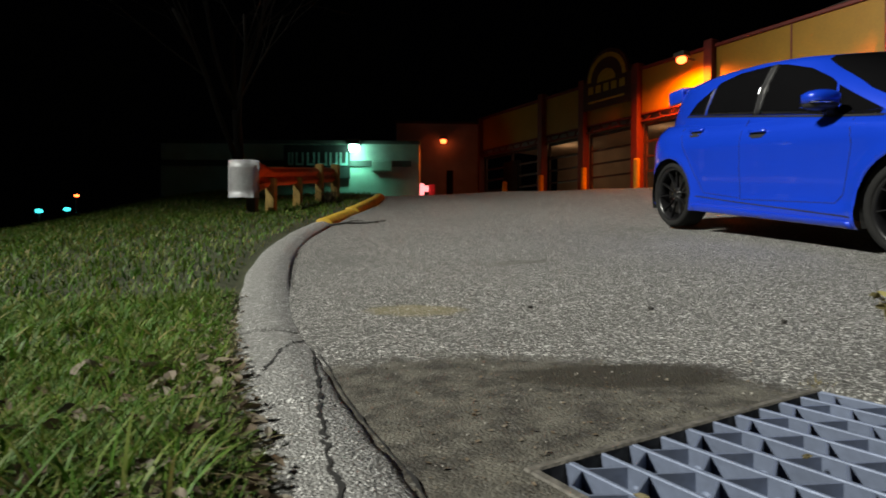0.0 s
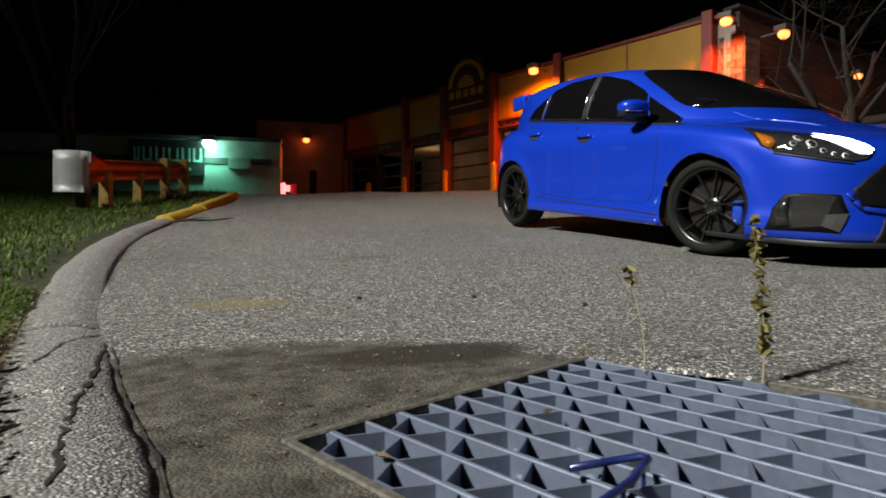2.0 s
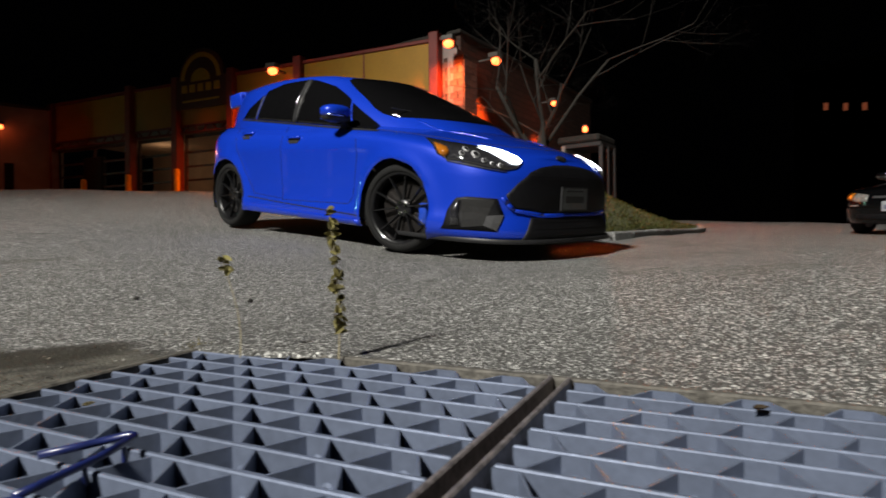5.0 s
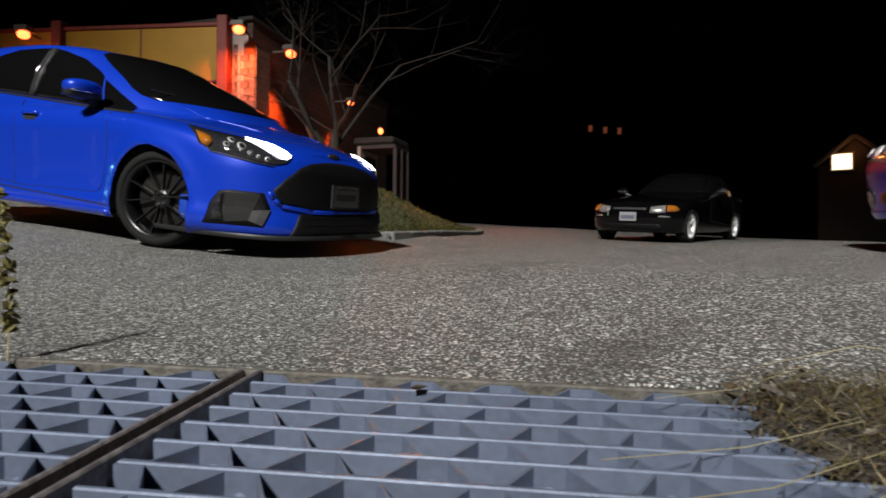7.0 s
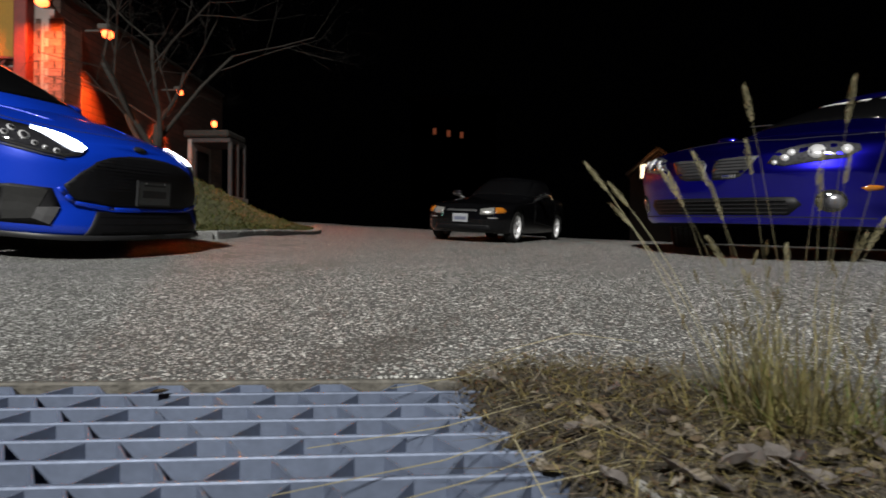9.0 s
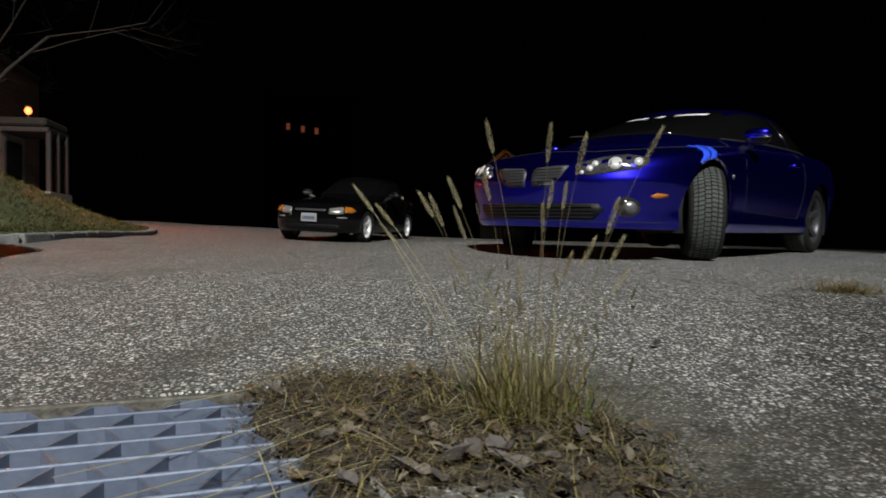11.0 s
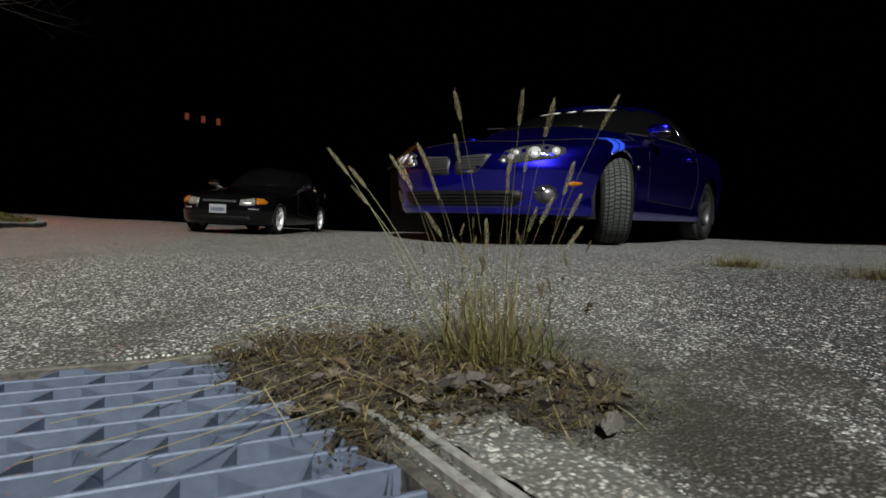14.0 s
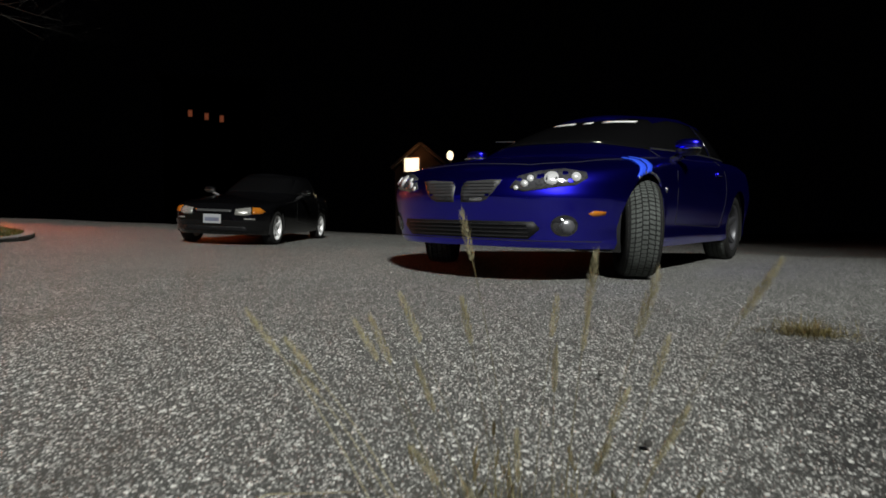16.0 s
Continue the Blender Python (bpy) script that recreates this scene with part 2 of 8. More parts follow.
RUBBER = mat("tyre_rubber", (0.010, 0.010, 0.010), 0.85, spread=0.25, bump=0.25, fine=120, spec=0.2)
DUSTY_RUBBER = mat("dusty_tyre_tread", (0.052, 0.058, 0.055), 0.85, spread=0.3, bump=0.4, fine=90)
BLACK_RIM = mat("black_painted_alloy", (0.007, 0.007, 0.008), 0.3, 0.1, spread=0.1, coat=0.5)
SILVER_RIM = mat("silver_alloy", (0.78, 0.78, 0.79), 0.4, 0.2, spread=0.1)
DULL_RIM = mat("dull_grey_alloy", (0.07, 0.07, 0.078), 0.4, 0.6, spread=0.15)
GREY_RIM = mat("grey_alloy", (0.20, 0.20, 0.22), 0.35, 0.7, spread=0.1)
DISC = mat("brake_disc_steel", (0.055, 0.05, 0.048), 0.4, 0.9, spread=0.15)
CALIPER = mat("blue_caliper_paint", (0.008, 0.045, 0.36), 0.35, coat=0.4)
BRIGHT_BLUE = mat("bright_blue_car_paint", (0.003, 0.040, 0.51), 0.34, 0.2, spread=0.03, scale=3, fine=900, coat=0.9)
DEEP_BLUE = mat("deep_violet_blue_car_paint", (0.018, 0.014, 0.55), 0.31, 1.0, spread=0.05, scale=3, fine=900, coat=0.9)
for paint in (BRIGHT_BLUE, DEEP_BLUE):
    paint.node_tree.nodes["Principled BSDF"].inputs["Coat Roughness"].default_value = 0.03
STRIPE_BLUE = mat("pale_blue_stripe_film", (0.03, 0.09, 0.80), 0.4, spread=0.05)
BLACK_PAINT = mat("black_car_paint", (0.0025, 0.0025, 0.003), 0.12, spread=0.1, coat=0.4, spec=0.25)
DIM_LAMP = mat("dulled_headlight", (0.20, 0.195, 0.185), 0.25, 0.2, spread=0.5, scale=30, coat=0.5)
TRIM = mat("black_plastic_trim", (0.014, 0.014, 0.015), 0.5, spread=0.2, bump=0.1)
MESH_BLACK = mat("black_grille_mesh", (0.004, 0.004, 0.005), 0.55, spread=0.3, spec=0.25)
GREY_TRIM = mat("grey_plastic_trim", (0.035, 0.035, 0.037), 0.5, spread=0.2)
WELL = mat("dark_wheel_well", (0.008, 0.008, 0.008), 0.9, spread=0.3)
CAR_GLASS = mat("tinted_car_glass", (0.004, 0.004, 0.0045), 0.04, spread=0.05, spec=0.6)
CLEAR_LAMP = mat("bright_lamp_housing", (0.05, 0.05, 0.056), 0.15, 0.0, spread=0.45, scale=26, spec=0.8, coat=1.0)
END_GREY = mat("pale_grey_steel", (0.27, 0.27, 0.26), 0.6, 0.0, spread=0.3, scale=20, bump=0.3)
CHROME = mat("chrome", (0.75, 0.75, 0.77), 0.12, 1.0, spread=0.04)
LENS = mat("clear_lamp_lens", (0.02, 0.02, 0.023), 0.06, 0.0, spread=0.3, scale=30, spec=0.8, coat=1.0)
REFLECTOR = mat("lamp_reflector", (0.70, 0.70, 0.72), 0.22, 0.35, spread=0.12, scale=40)
AMBER = mat("amber_lens", (0.34, 0.11, 0.01), 0.2, spread=0.15, coat=0.6)
RED_LENS = mat("red_lens", (0.35, 0.01, 0.01), 0.2, spread=0.15, coat=0.6)
DRL = mat("daytime_running_light", (0.9, 0.9, 0.9), 0.3, emit=(0.80, 0.88, 1.0), power=16.0)
PLATE_DARK = mat("dark_number_plate", (0.09, 0.10, 0.10), 0.4, spread=0.2, coat=0.4)
PLATE_WHITE = mat("white_number_plate", (0.27, 0.28, 0.30), 0.4, spread=0.1)
PLATE_INK = mat("plate_ink", (0.10, 0.11, 0.16), 0.5)
STICKER = mat("white_window_lettering", (0.75, 0.75, 0.76), 0.5, spread=0.1)


# ---- mesh helpers ----
def mesh_ob(name, bm_or_data, material, smooth=False):
    if isinstance(bm_or_data, bmesh.types.BMesh):
        me = bpy.data.meshes.new(name)
        bm_or_data.to_mesh(me)
        bm_or_data.free()
    else:
        verts, faces = bm_or_data
        me = bpy.data.meshes.new(name)
        me.from_pydata([tuple(map(float, v)) for v in verts], [], [tuple(map(int, f)) for f in faces])
        me.update()
    for m in material if isinstance(material, (list, tuple)) else (material,):
        me.materials.append(m)
    if smooth:
        me.polygons.foreach_set("use_smooth", [True] * len(me.polygons))
    return new(name, me)


def part(name, bm, material, parent, label="", smooth=False, m=None):
    ob = mesh_ob(name, bm, material, smooth)
    ob.parent = parent
    if m is not None:
        ob.matrix_local = m
    return tagged(ob, label)


def twin(ob, parent, m):
    """Another part on the same mesh."""
    o = new(ob.name.split(".")[0], ob.data)
    o.parent = parent
    o.matrix_local = m
    return o


def thing(name, label, category, m=None, group="", kind=""):
    ob = new(name)
    ob.empty_display_size = 0.1
    if m is not None:
        ob.matrix_world = m
    return tagged(ob, label, category, group, kind)


def box(sx, sy, sz, m=None, bevel=0.0, seg=1):
    bm = bmesh.new()
    bmesh.ops.create_cube(bm, size=1.0, matrix=(m or Matrix()) @ Matrix.Diagonal((sx, sy, sz, 1)))
    if bevel:
        bmesh.ops.bevel(bm, geom=bm.edges[:], offset=bevel, segments=seg, affect="EDGES", profile=0.5)
    return bm


def cyl(r1, r2, h, n=16, m=None, bevel=0.0):
    bm = bmesh.new()
    bmesh.ops.create_cone(bm, cap_ends=True, segments=n, radius1=r1, radius2=r2, depth=h, matrix=m or Matrix())
    if bevel:
        rim = [e for e in bm.edges if any(len(f.verts) > 4 for f in e.link_faces)]
        bmesh.ops.bevel(bm, geom=rim, offset=bevel, segments=2, affect="EDGES", profile=0.5)
    return bm


def blob(sx, sy, sz, m=None, power=2.0, div=3):
    """A rounded lump: a sphere pressed towards a box by power."""
    bm = bmesh.new()
    bmesh.ops.create_icosphere(bm, subdivisions=div, radius=1.0)
    for v in bm.verts:
        k = sum(abs(c) ** power for c in v.co) ** (1 / power)
        v.co = Vector((v.co.x / k * sx, v.co.y / k * sy, v.co.z / k * sz))
    if m:
        bmesh.ops.transform(bm, matrix=m, verts=bm.verts)
    return bm


def join(*bms):
    out = bmesh.new()
    for b in bms:
        me = bpy.data.meshes.new("tmp")
        b.to_mesh(me)
        b.free()
        out.from_mesh(me)
        bpy.data.meshes.remove(me)
    return out


def lathe(profile, n=40, axis="y"):
    """A ring of (radius, offset) points turned round an axis."""
    bm = bmesh.new()
    rings = []
    for r, o in profile:
        row = []
        for i in range(n):
            a = 2 * math.pi * i / n
            p = (r * math.cos(a), o, r * math.sin(a)) if axis == "y" else (r * math.cos(a), r * math.sin(a), o)
            row.append(bm.verts.new(p))
        rings.append(row)
    for a, b in zip(rings, rings[1:]):
        for i in range(n):
            bm.faces.new((a[i], a[(i + 1) % n], b[(i + 1) % n], b[i]))
    bmesh.ops.recalc_face_normals(bm, faces=bm.faces)
    return bm


def tube(points, radii, n=8, cap=True):
    """A tapered pipe along points."""
    bm = bmesh.new()
    rings = []
    for i, p in enumerate(points):
        p = Vector(p)
        a, b = Vector(points[max(i - 1, 0)]), Vector(points[min(i + 1, len(points) - 1)])
        q = (b - a).to_track_quat("Z", "Y")
        rings.append([bm.verts.new(p + q @ Vector((radii[i] * math.cos(2 * math.pi * k / n), radii[i] * math.sin(2 * math.pi * k / n), 0))) for k in range(n)])
    for a, b in zip(rings, rings[1:]):
        for k in range(n):
            bm.faces.new((a[k], a[(k + 1) % n], b[(k + 1) % n], b[k]))
    if cap:
        bm.faces.new(rings[0][::-1])
        bm.faces.new(rings[-1])
    return bm


def grid_faces(rows, cols):
    i, j = np.meshgrid(np.arange(rows - 1), np.arange(cols - 1), indexing="ij")
    a = (i * cols + j).ravel()
    return np.stack([a, a + 1, a + cols + 1, a + cols], 1)


def smoothstep(a, b, x):
    t = np.clip((np.asarray(x, float) - a) / (b - a), 0, 1)
    return t * t * (3 - 2 * t)


# ---- the ground: a slope that steepens to the north and levels out before the shops ----
YS = np.linspace(-70, 200, 5401)
BASE_Y = np.cumsum(0.0358 * smoothstep(-9, -6, YS) * (1 - smoothstep(13.5, 17, YS))) * 0.05
RISE_Y = np.cumsum((0.082 * smoothstep(2.6, 3.4, YS) + 0.0215 * smoothstep(4.6, 6.2, YS)) * (1 - smoothstep(13.5, 17, YS))) * 0.05
XS = np.linspace(-200, 300, 10001)
BASE_X = np.cumsum(0.033 * smoothstep(-14, -6, XS) * (1 - smoothstep(14, 22, XS))) * 0.05
BASE_Y -= np.interp(0.85, YS, BASE_Y)
BASE_X -= np.interp(0.95, XS, BASE_X)


def ground_z(x, y):
    z = np.interp(x, XS, BASE_X) + np.interp(y, YS, BASE_Y) + np.interp(y, YS, RISE_Y) * (1 - 0.75 * smoothstep(4.5, 10, x))
    # a swell beyond the drain
    swell = (0.13 * smoothstep(1.7, 3.6, x) + 0.045 * smoothstep(4, 6.5, x)) * (1 - smoothstep(0.0, 4.6, y)) + 0.03 * smoothstep(1.2, 2.6, x) * (1 - smoothstep(3, 4.6, x)) * smoothstep(1.5, 3, y) * (1 - smoothstep(5, 7, y))
    return z + swell * (1 - smoothstep(8, 12, x))


def up(x, y):
    """The ground's normal."""
    e = 0.05
    return Vector((-(ground_z(x + e, y) - ground_z(x - e, y)) / 2 / e, -(ground_z(x, y + e) - ground_z(x, y - e)) / 2 / e, 1)).normalized()


def stand(x, y, turn=0.0, lift=0.0, lean=True):
    """A pose on the ground, leaning with it."""
    n = up(x, y) if lean else Vector((0, 0, 1))
    ahead = Matrix.Rotation(radians(turn), 4, "Z")
    if lean:
        xa = Vector((math.cos(radians(turn)), math.sin(radians(turn)), 0))
        xa = (xa - n * xa.dot(n)).normalized()
        ya = n.cross(xa)
        ahead = Matrix((xa, ya, n)).transposed().to_4x4()
    return Matrix.Translation((x, y, float(ground_z(x, y)) + lift)) @ ahead


# ---- the drain: axes along and across the bars ----
DRAIN_FAR = Vector((0.895, 1.635, 0))
DRAIN_U = Vector((math.cos(radians(33)), math.sin(radians(33)), 0))
DRAIN_V = Vector((math.cos(radians(-57)), math.sin(radians(-57)), 0))
WIDE, BEYOND, SPLIT, LONG = 0.885, 0.105, 1.0, 2.10


def steps(*stops):
    out = []
    for a, b, d in stops:
        n = max(1, round((b - a) / d))
        out += [a + (b - a) * i / n for i in range(n)]
    return np.array(out + [stops[-1][1]])


def ground_sheet():
    us = steps((-250, -30, 20), (-30, -6, 1.5), (-6, -WIDE, 0.12), (-WIDE, BEYOND, 0.10), (BEYOND, 8, 0.14), (8, 30, 0.6), (30, 300, 15))
    vs = steps((-200, -25, 15), (-25, -8, 0.8), (-8, 0, 0.14), (0, LONG, 0.14), (LONG, 6, 0.14), (6, 30, 0.8), (30, 250, 20))
    U, V = np.meshgrid(us, vs, indexing="ij")
    X = DRAIN_FAR.x + U * DRAIN_U.x + V * DRAIN_V.x
    Y = DRAIN_FAR.y + U * DRAIN_U.y + V * DRAIN_V.y
    Z = ground_z(X, Y)
    # small unevenness, none at the drain itself
    away = smoothstep(0.0, 1.0, np.maximum(np.maximum(-WIDE - U, U - BEYOND), np.maximum(-V, V - LONG)))
    Z = Z + away * 0.010 * (np.sin(2.1 * X + 1.3 * Y) + np.sin(1.7 * Y - 0.9 * X + 2))
    # the land falls away behind the verge, but not under the green building
    west = -1.9 - X
    fall = 1.6 * smoothstep(3.4, 10.0, west) + 1.6 * smoothstep(9, 28, west) + 6 * smoothstep(25, 120, west)
    Z = Z - fall * smoothstep(-4, 3, Y) * (1 - smoothstep(-17, -13, X) * smoothstep(16, 19, Y))
    faces = grid_faces(len(us), len(vs))
    cu, cv = U.ravel()[faces].mean(1), V.ravel()[faces].mean(1)
    faces = faces[~((cu > -WIDE) & (cu < BEYOND) & (cv > 0) & (cv < LONG))]
    verts, faces = np.stack([X.ravel(), Y.ravel(), Z.ravel()], 1), faces[:, ::-1].tolist()
    # the asphalt's cut edge round the drain
    i0, i1 = [int(np.argmin(np.abs(us - k))) for k in (-WIDE, BEYOND)]
    j0, j1 = [int(np.argmin(np.abs(vs - k))) for k in (0, LONG)]
    loop = [(i, j0) for i in range(i0, i1)] + [(i1, j) for j in range(j0, j1)] + [(i, j1) for i in range(i1, i0, -1)] + [(i0, j) for j in range(j1, j0, -1)]
    ids = [i * len(vs) + j for i, j in loop]
    low = verts[ids] - (0, 0, 0.16)
    n = len(verts)
    verts = np.concatenate([verts, verts[ids], low])
    k = len(ids)
    for a in range(k):
        b = (a + 1) % k
        faces.append((n + a, n + b, n + k + b, n + k + a))
    ob = mesh_ob("ground", (verts, faces), ASPHALT, True)
    return tagged(ob, "worn grey asphalt lot with pale stone chips", "ground", kind="structure")


ground_sheet()


def drain_pose():
    n = up(0.95, 0.85)
    u = (DRAIN_U - n * DRAIN_U.dot(n)).normalized()
    v = n.cross(u)
    p = DRAIN_FAR.copy()
    p.z = float(ground_z(p.x, p.y))
    # local x: u, local y: -v (to keep it right-handed)
    return Matrix.Translation(p) @ Matrix((u, v, n)).transposed().to_4x4()


def storm_drain():
    m = drain_pose()
    frame_ob = thing("drain_frame", "rusty iron frame of a wide storm drain, flush with the asphalt", "drain frame", m)
    t = 0.022
    for a, b, c, d in ((-WIDE, BEYOND, 0, t), (-WIDE, BEYOND, LONG - t, LONG), (-WIDE, -WIDE + t, t, LONG - t), (BEYOND - t, BEYOND, t, LONG - t)):
        part("rim", box(b - a, d - c, 0.09, pose((a + b) / 2, -(c + d) / 2, -0.042), 0.004), RUSTY, frame_ob)
    for off in (-0.020, 0.020):
        part("divider", box(WIDE + BEYOND - 2 * t, 0.011, 0.09, pose((BEYOND - WIDE) / 2, -(SPLIT + 0.012 + off), -0.038), 0.003), PINK_LIT_RUST, frame_ob, "rusted divider bar with a pink reflection in its colour")
    for off in (0.014, 0.050):
        part("end_bar", box(0.46, 0.016, 0.06, pose(-0.66, -(LONG + off), -0.016), 0.003), END_GREY, frame_ob, "pale grey end bar")
    bm = bmesh.new()
    lo, hi = -0.75, -0.08
    c = [(-WIDE, 0), (BEYOND, 0), (BEYOND, -LONG), (-WIDE, -LONG)]
    b0 = [bm.verts.new((x, y, lo)) for x, y in c]
    b1 = [bm.verts.new((x, y, hi)) for x, y in c]
    bm.faces.new(b0)
    for i in range(4):
        bm.faces.new((b0[i], b0[(i + 1) % 4], b1[(i + 1) % 4], b1[i]))
    pit = mesh_ob("drain_pit", bm, PIT)
    pit.matrix_world = m
    tagged(pit, "dark concrete pit under the drain", "drain pit", kind="structure")

    pitch, row, bars = 0.158, 0.0805, 11
    lines = [0.012 - row * i for i in range(bars)]
    edges = [BEYOND - t] + lines + [-WIDE + t]
    deep = 0.082

    def folded(near, far, lo_v, hi_v, start):
        """A strip folded into a trapezoid wave between two bars, riveted where it lies against them."""
        a, b = near + 0.0075, far - 0.0075
        path, v = [], start
        while v > lo_v:
            v -= pitch
        while v < hi_v:
            path += [(a, v), (b, v + 0.033), (b, v + 0.078), (a, v + 0.114)]
            v += pitch
        pts = []
        for (u0, v0), (u1, v1) in zip(path, path[1:]):
            # keep the strip between the ends
            if v1 <= lo_v or v0 >= hi_v:
                continue
            f0, f1 = max(0.0, (lo_v - v0) / (v1 - v0)), min(1.0, (hi_v - v0) / (v1 - v0))
            p, q = (u0 + (u1 - u0) * f0, v0 + (v1 - v0) * f0), (u0 + (u1 - u0) * f1, v0 + (v1 - v0) * f1)
            if not pts:
                pts.append(p)
            pts.append(q)
        bm = bmesh.new()
        th, rows = 0.0025, []
        for k, (u, v) in enumerate(pts):
            p, q = pts[max(k - 1, 0)], pts[min(k + 1, len(pts) - 1)]
            dx, dy = q[0] - p[0], q[1] - p[1]
            L = math.hypot(dx, dy)
            nx, ny = -dy / L * th, dx / L * th
            rows.append([bm.verts.new(c) for c in ((u + nx, -(v + ny), -0.002), (u - nx, -(v - ny), -0.002), (u - nx, -(v - ny), -deep), (u + nx, -(v + ny), -deep))])
        for p, q in zip(rows, rows[1:]):
            for k in range(4):
                bm.faces.new((p[k], p[(k + 1) % 4], q[(k + 1) % 4], q[k]))
        bm.faces.new(rows[0][::-1])
        bm.faces.new(rows[-1])
        v = start - 3 * pitch
        while v < hi_v:
            for c, u, s in ((v + 0.0555, b - 0.003, -1), (v + 0.136, a + 0.003, 1)):
                if lo_v + 0.02 < c < hi_v - 0.02:
                    bmesh.ops.create_cone(bm, cap_ends=True, segments=14, radius1=0.0125, radius2=0.008, depth=0.006, matrix=pose(u + s * 0.001, -c, -0.040, 0, 90 * s, 0))
            v += pitch
        bmesh.ops.recalc_face_normals(bm, faces=bm.faces)
        return bm

    for k, (lo_v, hi_v, phase) in enumerate(((t, SPLIT - 0.020, -0.019), (SPLIT + 0.044, LONG - t, 1.401))):
        g = thing("storm_grate", "blue-grey galvanised storm drain grate with folded riveted strips", "grate", m, "drain grates")
        n = hi_v - lo_v
        first = None
        for u in lines:
            mm = pose(u, -(lo_v + hi_v) / 2, -0.045)
            if first is None:
                first = part("bar", box(0.010, n, 0.090, None, 0.0025), GALV, g, m=mm)
            else:
                twin(first, g, mm)
        for i in range(len(edges) - 1):
            # bar i is the near side of this gap
            part("folded_strip", folded(edges[i + 1], edges[i], lo_v, hi_v, phase + (0 if i % 2 else 0.079)), GALV, g)


storm_drain()


# ---- the kerb on the verge side ----
KERB_IN = [(0.13, 0.62), (-0.02, 1.05), (-0.15, 1.33), (-0.28, 1.62), (-0.42, 1.98), (-0.62, 2.48), (-0.93, 3.30), (-1.30, 4.40), (-1.62, 5.60), (-1.82, 6.90), (-1.88, 8.30), (-1.86, 9.60), (-1.92, 11.2), (-2.05, 13.2), (-2.5, 16.5)]
KERB_W = [0.24, 0.25, 0.26, 0.27, 0.28, 0.29, 0.30, 0.31, 0.30, 0.27, 0.25, 0.25, 0.24, 0.24, 0.24]


def curve_at(points, s):
    """Catmull-Rom through points at parameter s."""
    i = min(int(s), len(points) - 2)
    f = s - i
    p = [np.array(points[min(max(k, 0), len(points) - 1)], float) for k in (i - 1, i, i + 1, i + 2)]
    return 0.5 * (2 * p[1] + (p[2] - p[0]) * f + (2 * p[0] - 5 * p[1] + 4 * p[2] - p[3]) * f * f + (3 * p[1] - p[0] - 3 * p[2] + p[3]) * f**3)


def kerb_run(name, label, s0, s1, material, height, gap=0.006):
    """A rounded kerb stretch between two parameters of the line; its ends are broken and a little uneven."""
    n = max(8, int((s1 - s0) * 26))
    prof = [(0.0, -0.6), (0.02, 0.08), (0.13, 0.38), (0.28, 0.80), (0.42, 1.0), (0.55, 1.0), (0.72, 0.98), (0.93, 0.86), (1.0, 0.5), (1.0, -0.05)]
    verts = []
    for k in range(n + 1):
        s = s0 + (s1 - s0) * k / n
        p = curve_at(KERB_IN, s)
        q = curve_at(KERB_IN, min(s + 0.02, len(KERB_IN) - 1.001)) - curve_at(KERB_IN, max(s - 0.02, 0))
        q /= np.hypot(*q)
        out = np.array([-q[1], q[0]])
        w = float(np.interp(s, range(len(KERB_W)), KERB_W))
        for a, h in prof:
            wob = 0.012 * noise.noise(Vector((s * 3, a * 3.1, h * 2.0))) + 0.002 * noise.noise(Vector((s * 21, a * 9, h * 7)))
            x, y = p + out * (w * a + (wob if 0 < h < 1 else 0.4 * wob))
            end = min(k, n - k)
            drop = 0.012 if end == 0 else 0.0
            verts.append((x + q[0] * wob, y + q[1] * wob, float(ground_z(x, y)) + (height + 0.5 * wob) * h - (drop if h > 0.4 else 0)))
    m = len(prof)
    faces = [tuple(f) for f in grid_faces(n + 1, m)]
    faces += [tuple(range(m))[::-1], tuple(n * m + i for i in range(m))]
    ob = mesh_ob(name, (verts, faces), material, True)
    return tagged(ob, label, "kerb", "kerb pieces", "structure")


KERB_H = 0.042
kerb_run("kerb_1", "cracked grey concrete kerb beside the grass", 0.0, 2.60, KERBSTONE, KERB_H)
kerb_run("kerb_2", "cracked grey concrete kerb beside the grass", 2.62, 4.97, KERBSTONE, KERB_H)
kerb_run("kerb_3", "grey concrete kerb beside the grass", 5.01, 8.6, KERBSTONE, 0.05)
kerb_run("kerb_4", "sunken grey concrete kerb beside the grass", 8.62, 9.75, KERBSTONE, 0.055)
kerb_run("kerb_5", "yellow painted concrete kerb", 9.78, 11.0, YELLOW_KERB, 0.085)
kerb_run("kerb_6", "yellow painted concrete kerb", 11.03, 13.2, YELLOW_KERB, 0.11)


def kerb_crack():
    """The open joint between kerb and asphalt, a ragged dark slot."""
    left, right = [], []
    for k in range(300):
        s = 8.6 * k / 299
        p = curve_at(KERB_IN, s)
        q = curve_at(KERB_IN, s + 0.02) - curve_at(KERB_IN, max(s - 0.02, 0))
        q /= np.hypot(*q)
        n = np.array([q[1], -q[0]])
        c = p + n * (0.002 + 0.006 * noise.noise(Vector((s * 3, 0, 0))))
        w = max(0.001, 0.0022 + 0.004 * noise.noise(Vector((s * 4, 5, 0))) + 0.0012 * noise.noise(Vector((s * 23, 9, 0))))
        for lst, sg in ((left, -1), (right, 1)):
            x, y = c + n * sg * w
            lst.append((x, y, float(ground_z(x, y)) + 0.008))
    verts = left + right
    faces = [(i, i + 1, 300 + i + 1, 300 + i) for i in range(299)]
    o = mesh_ob("kerb_joint", (verts, faces), WELL)
    tagged(o, "open dark joint between kerb and asphalt", "joint", kind="structure")


kerb_crack()


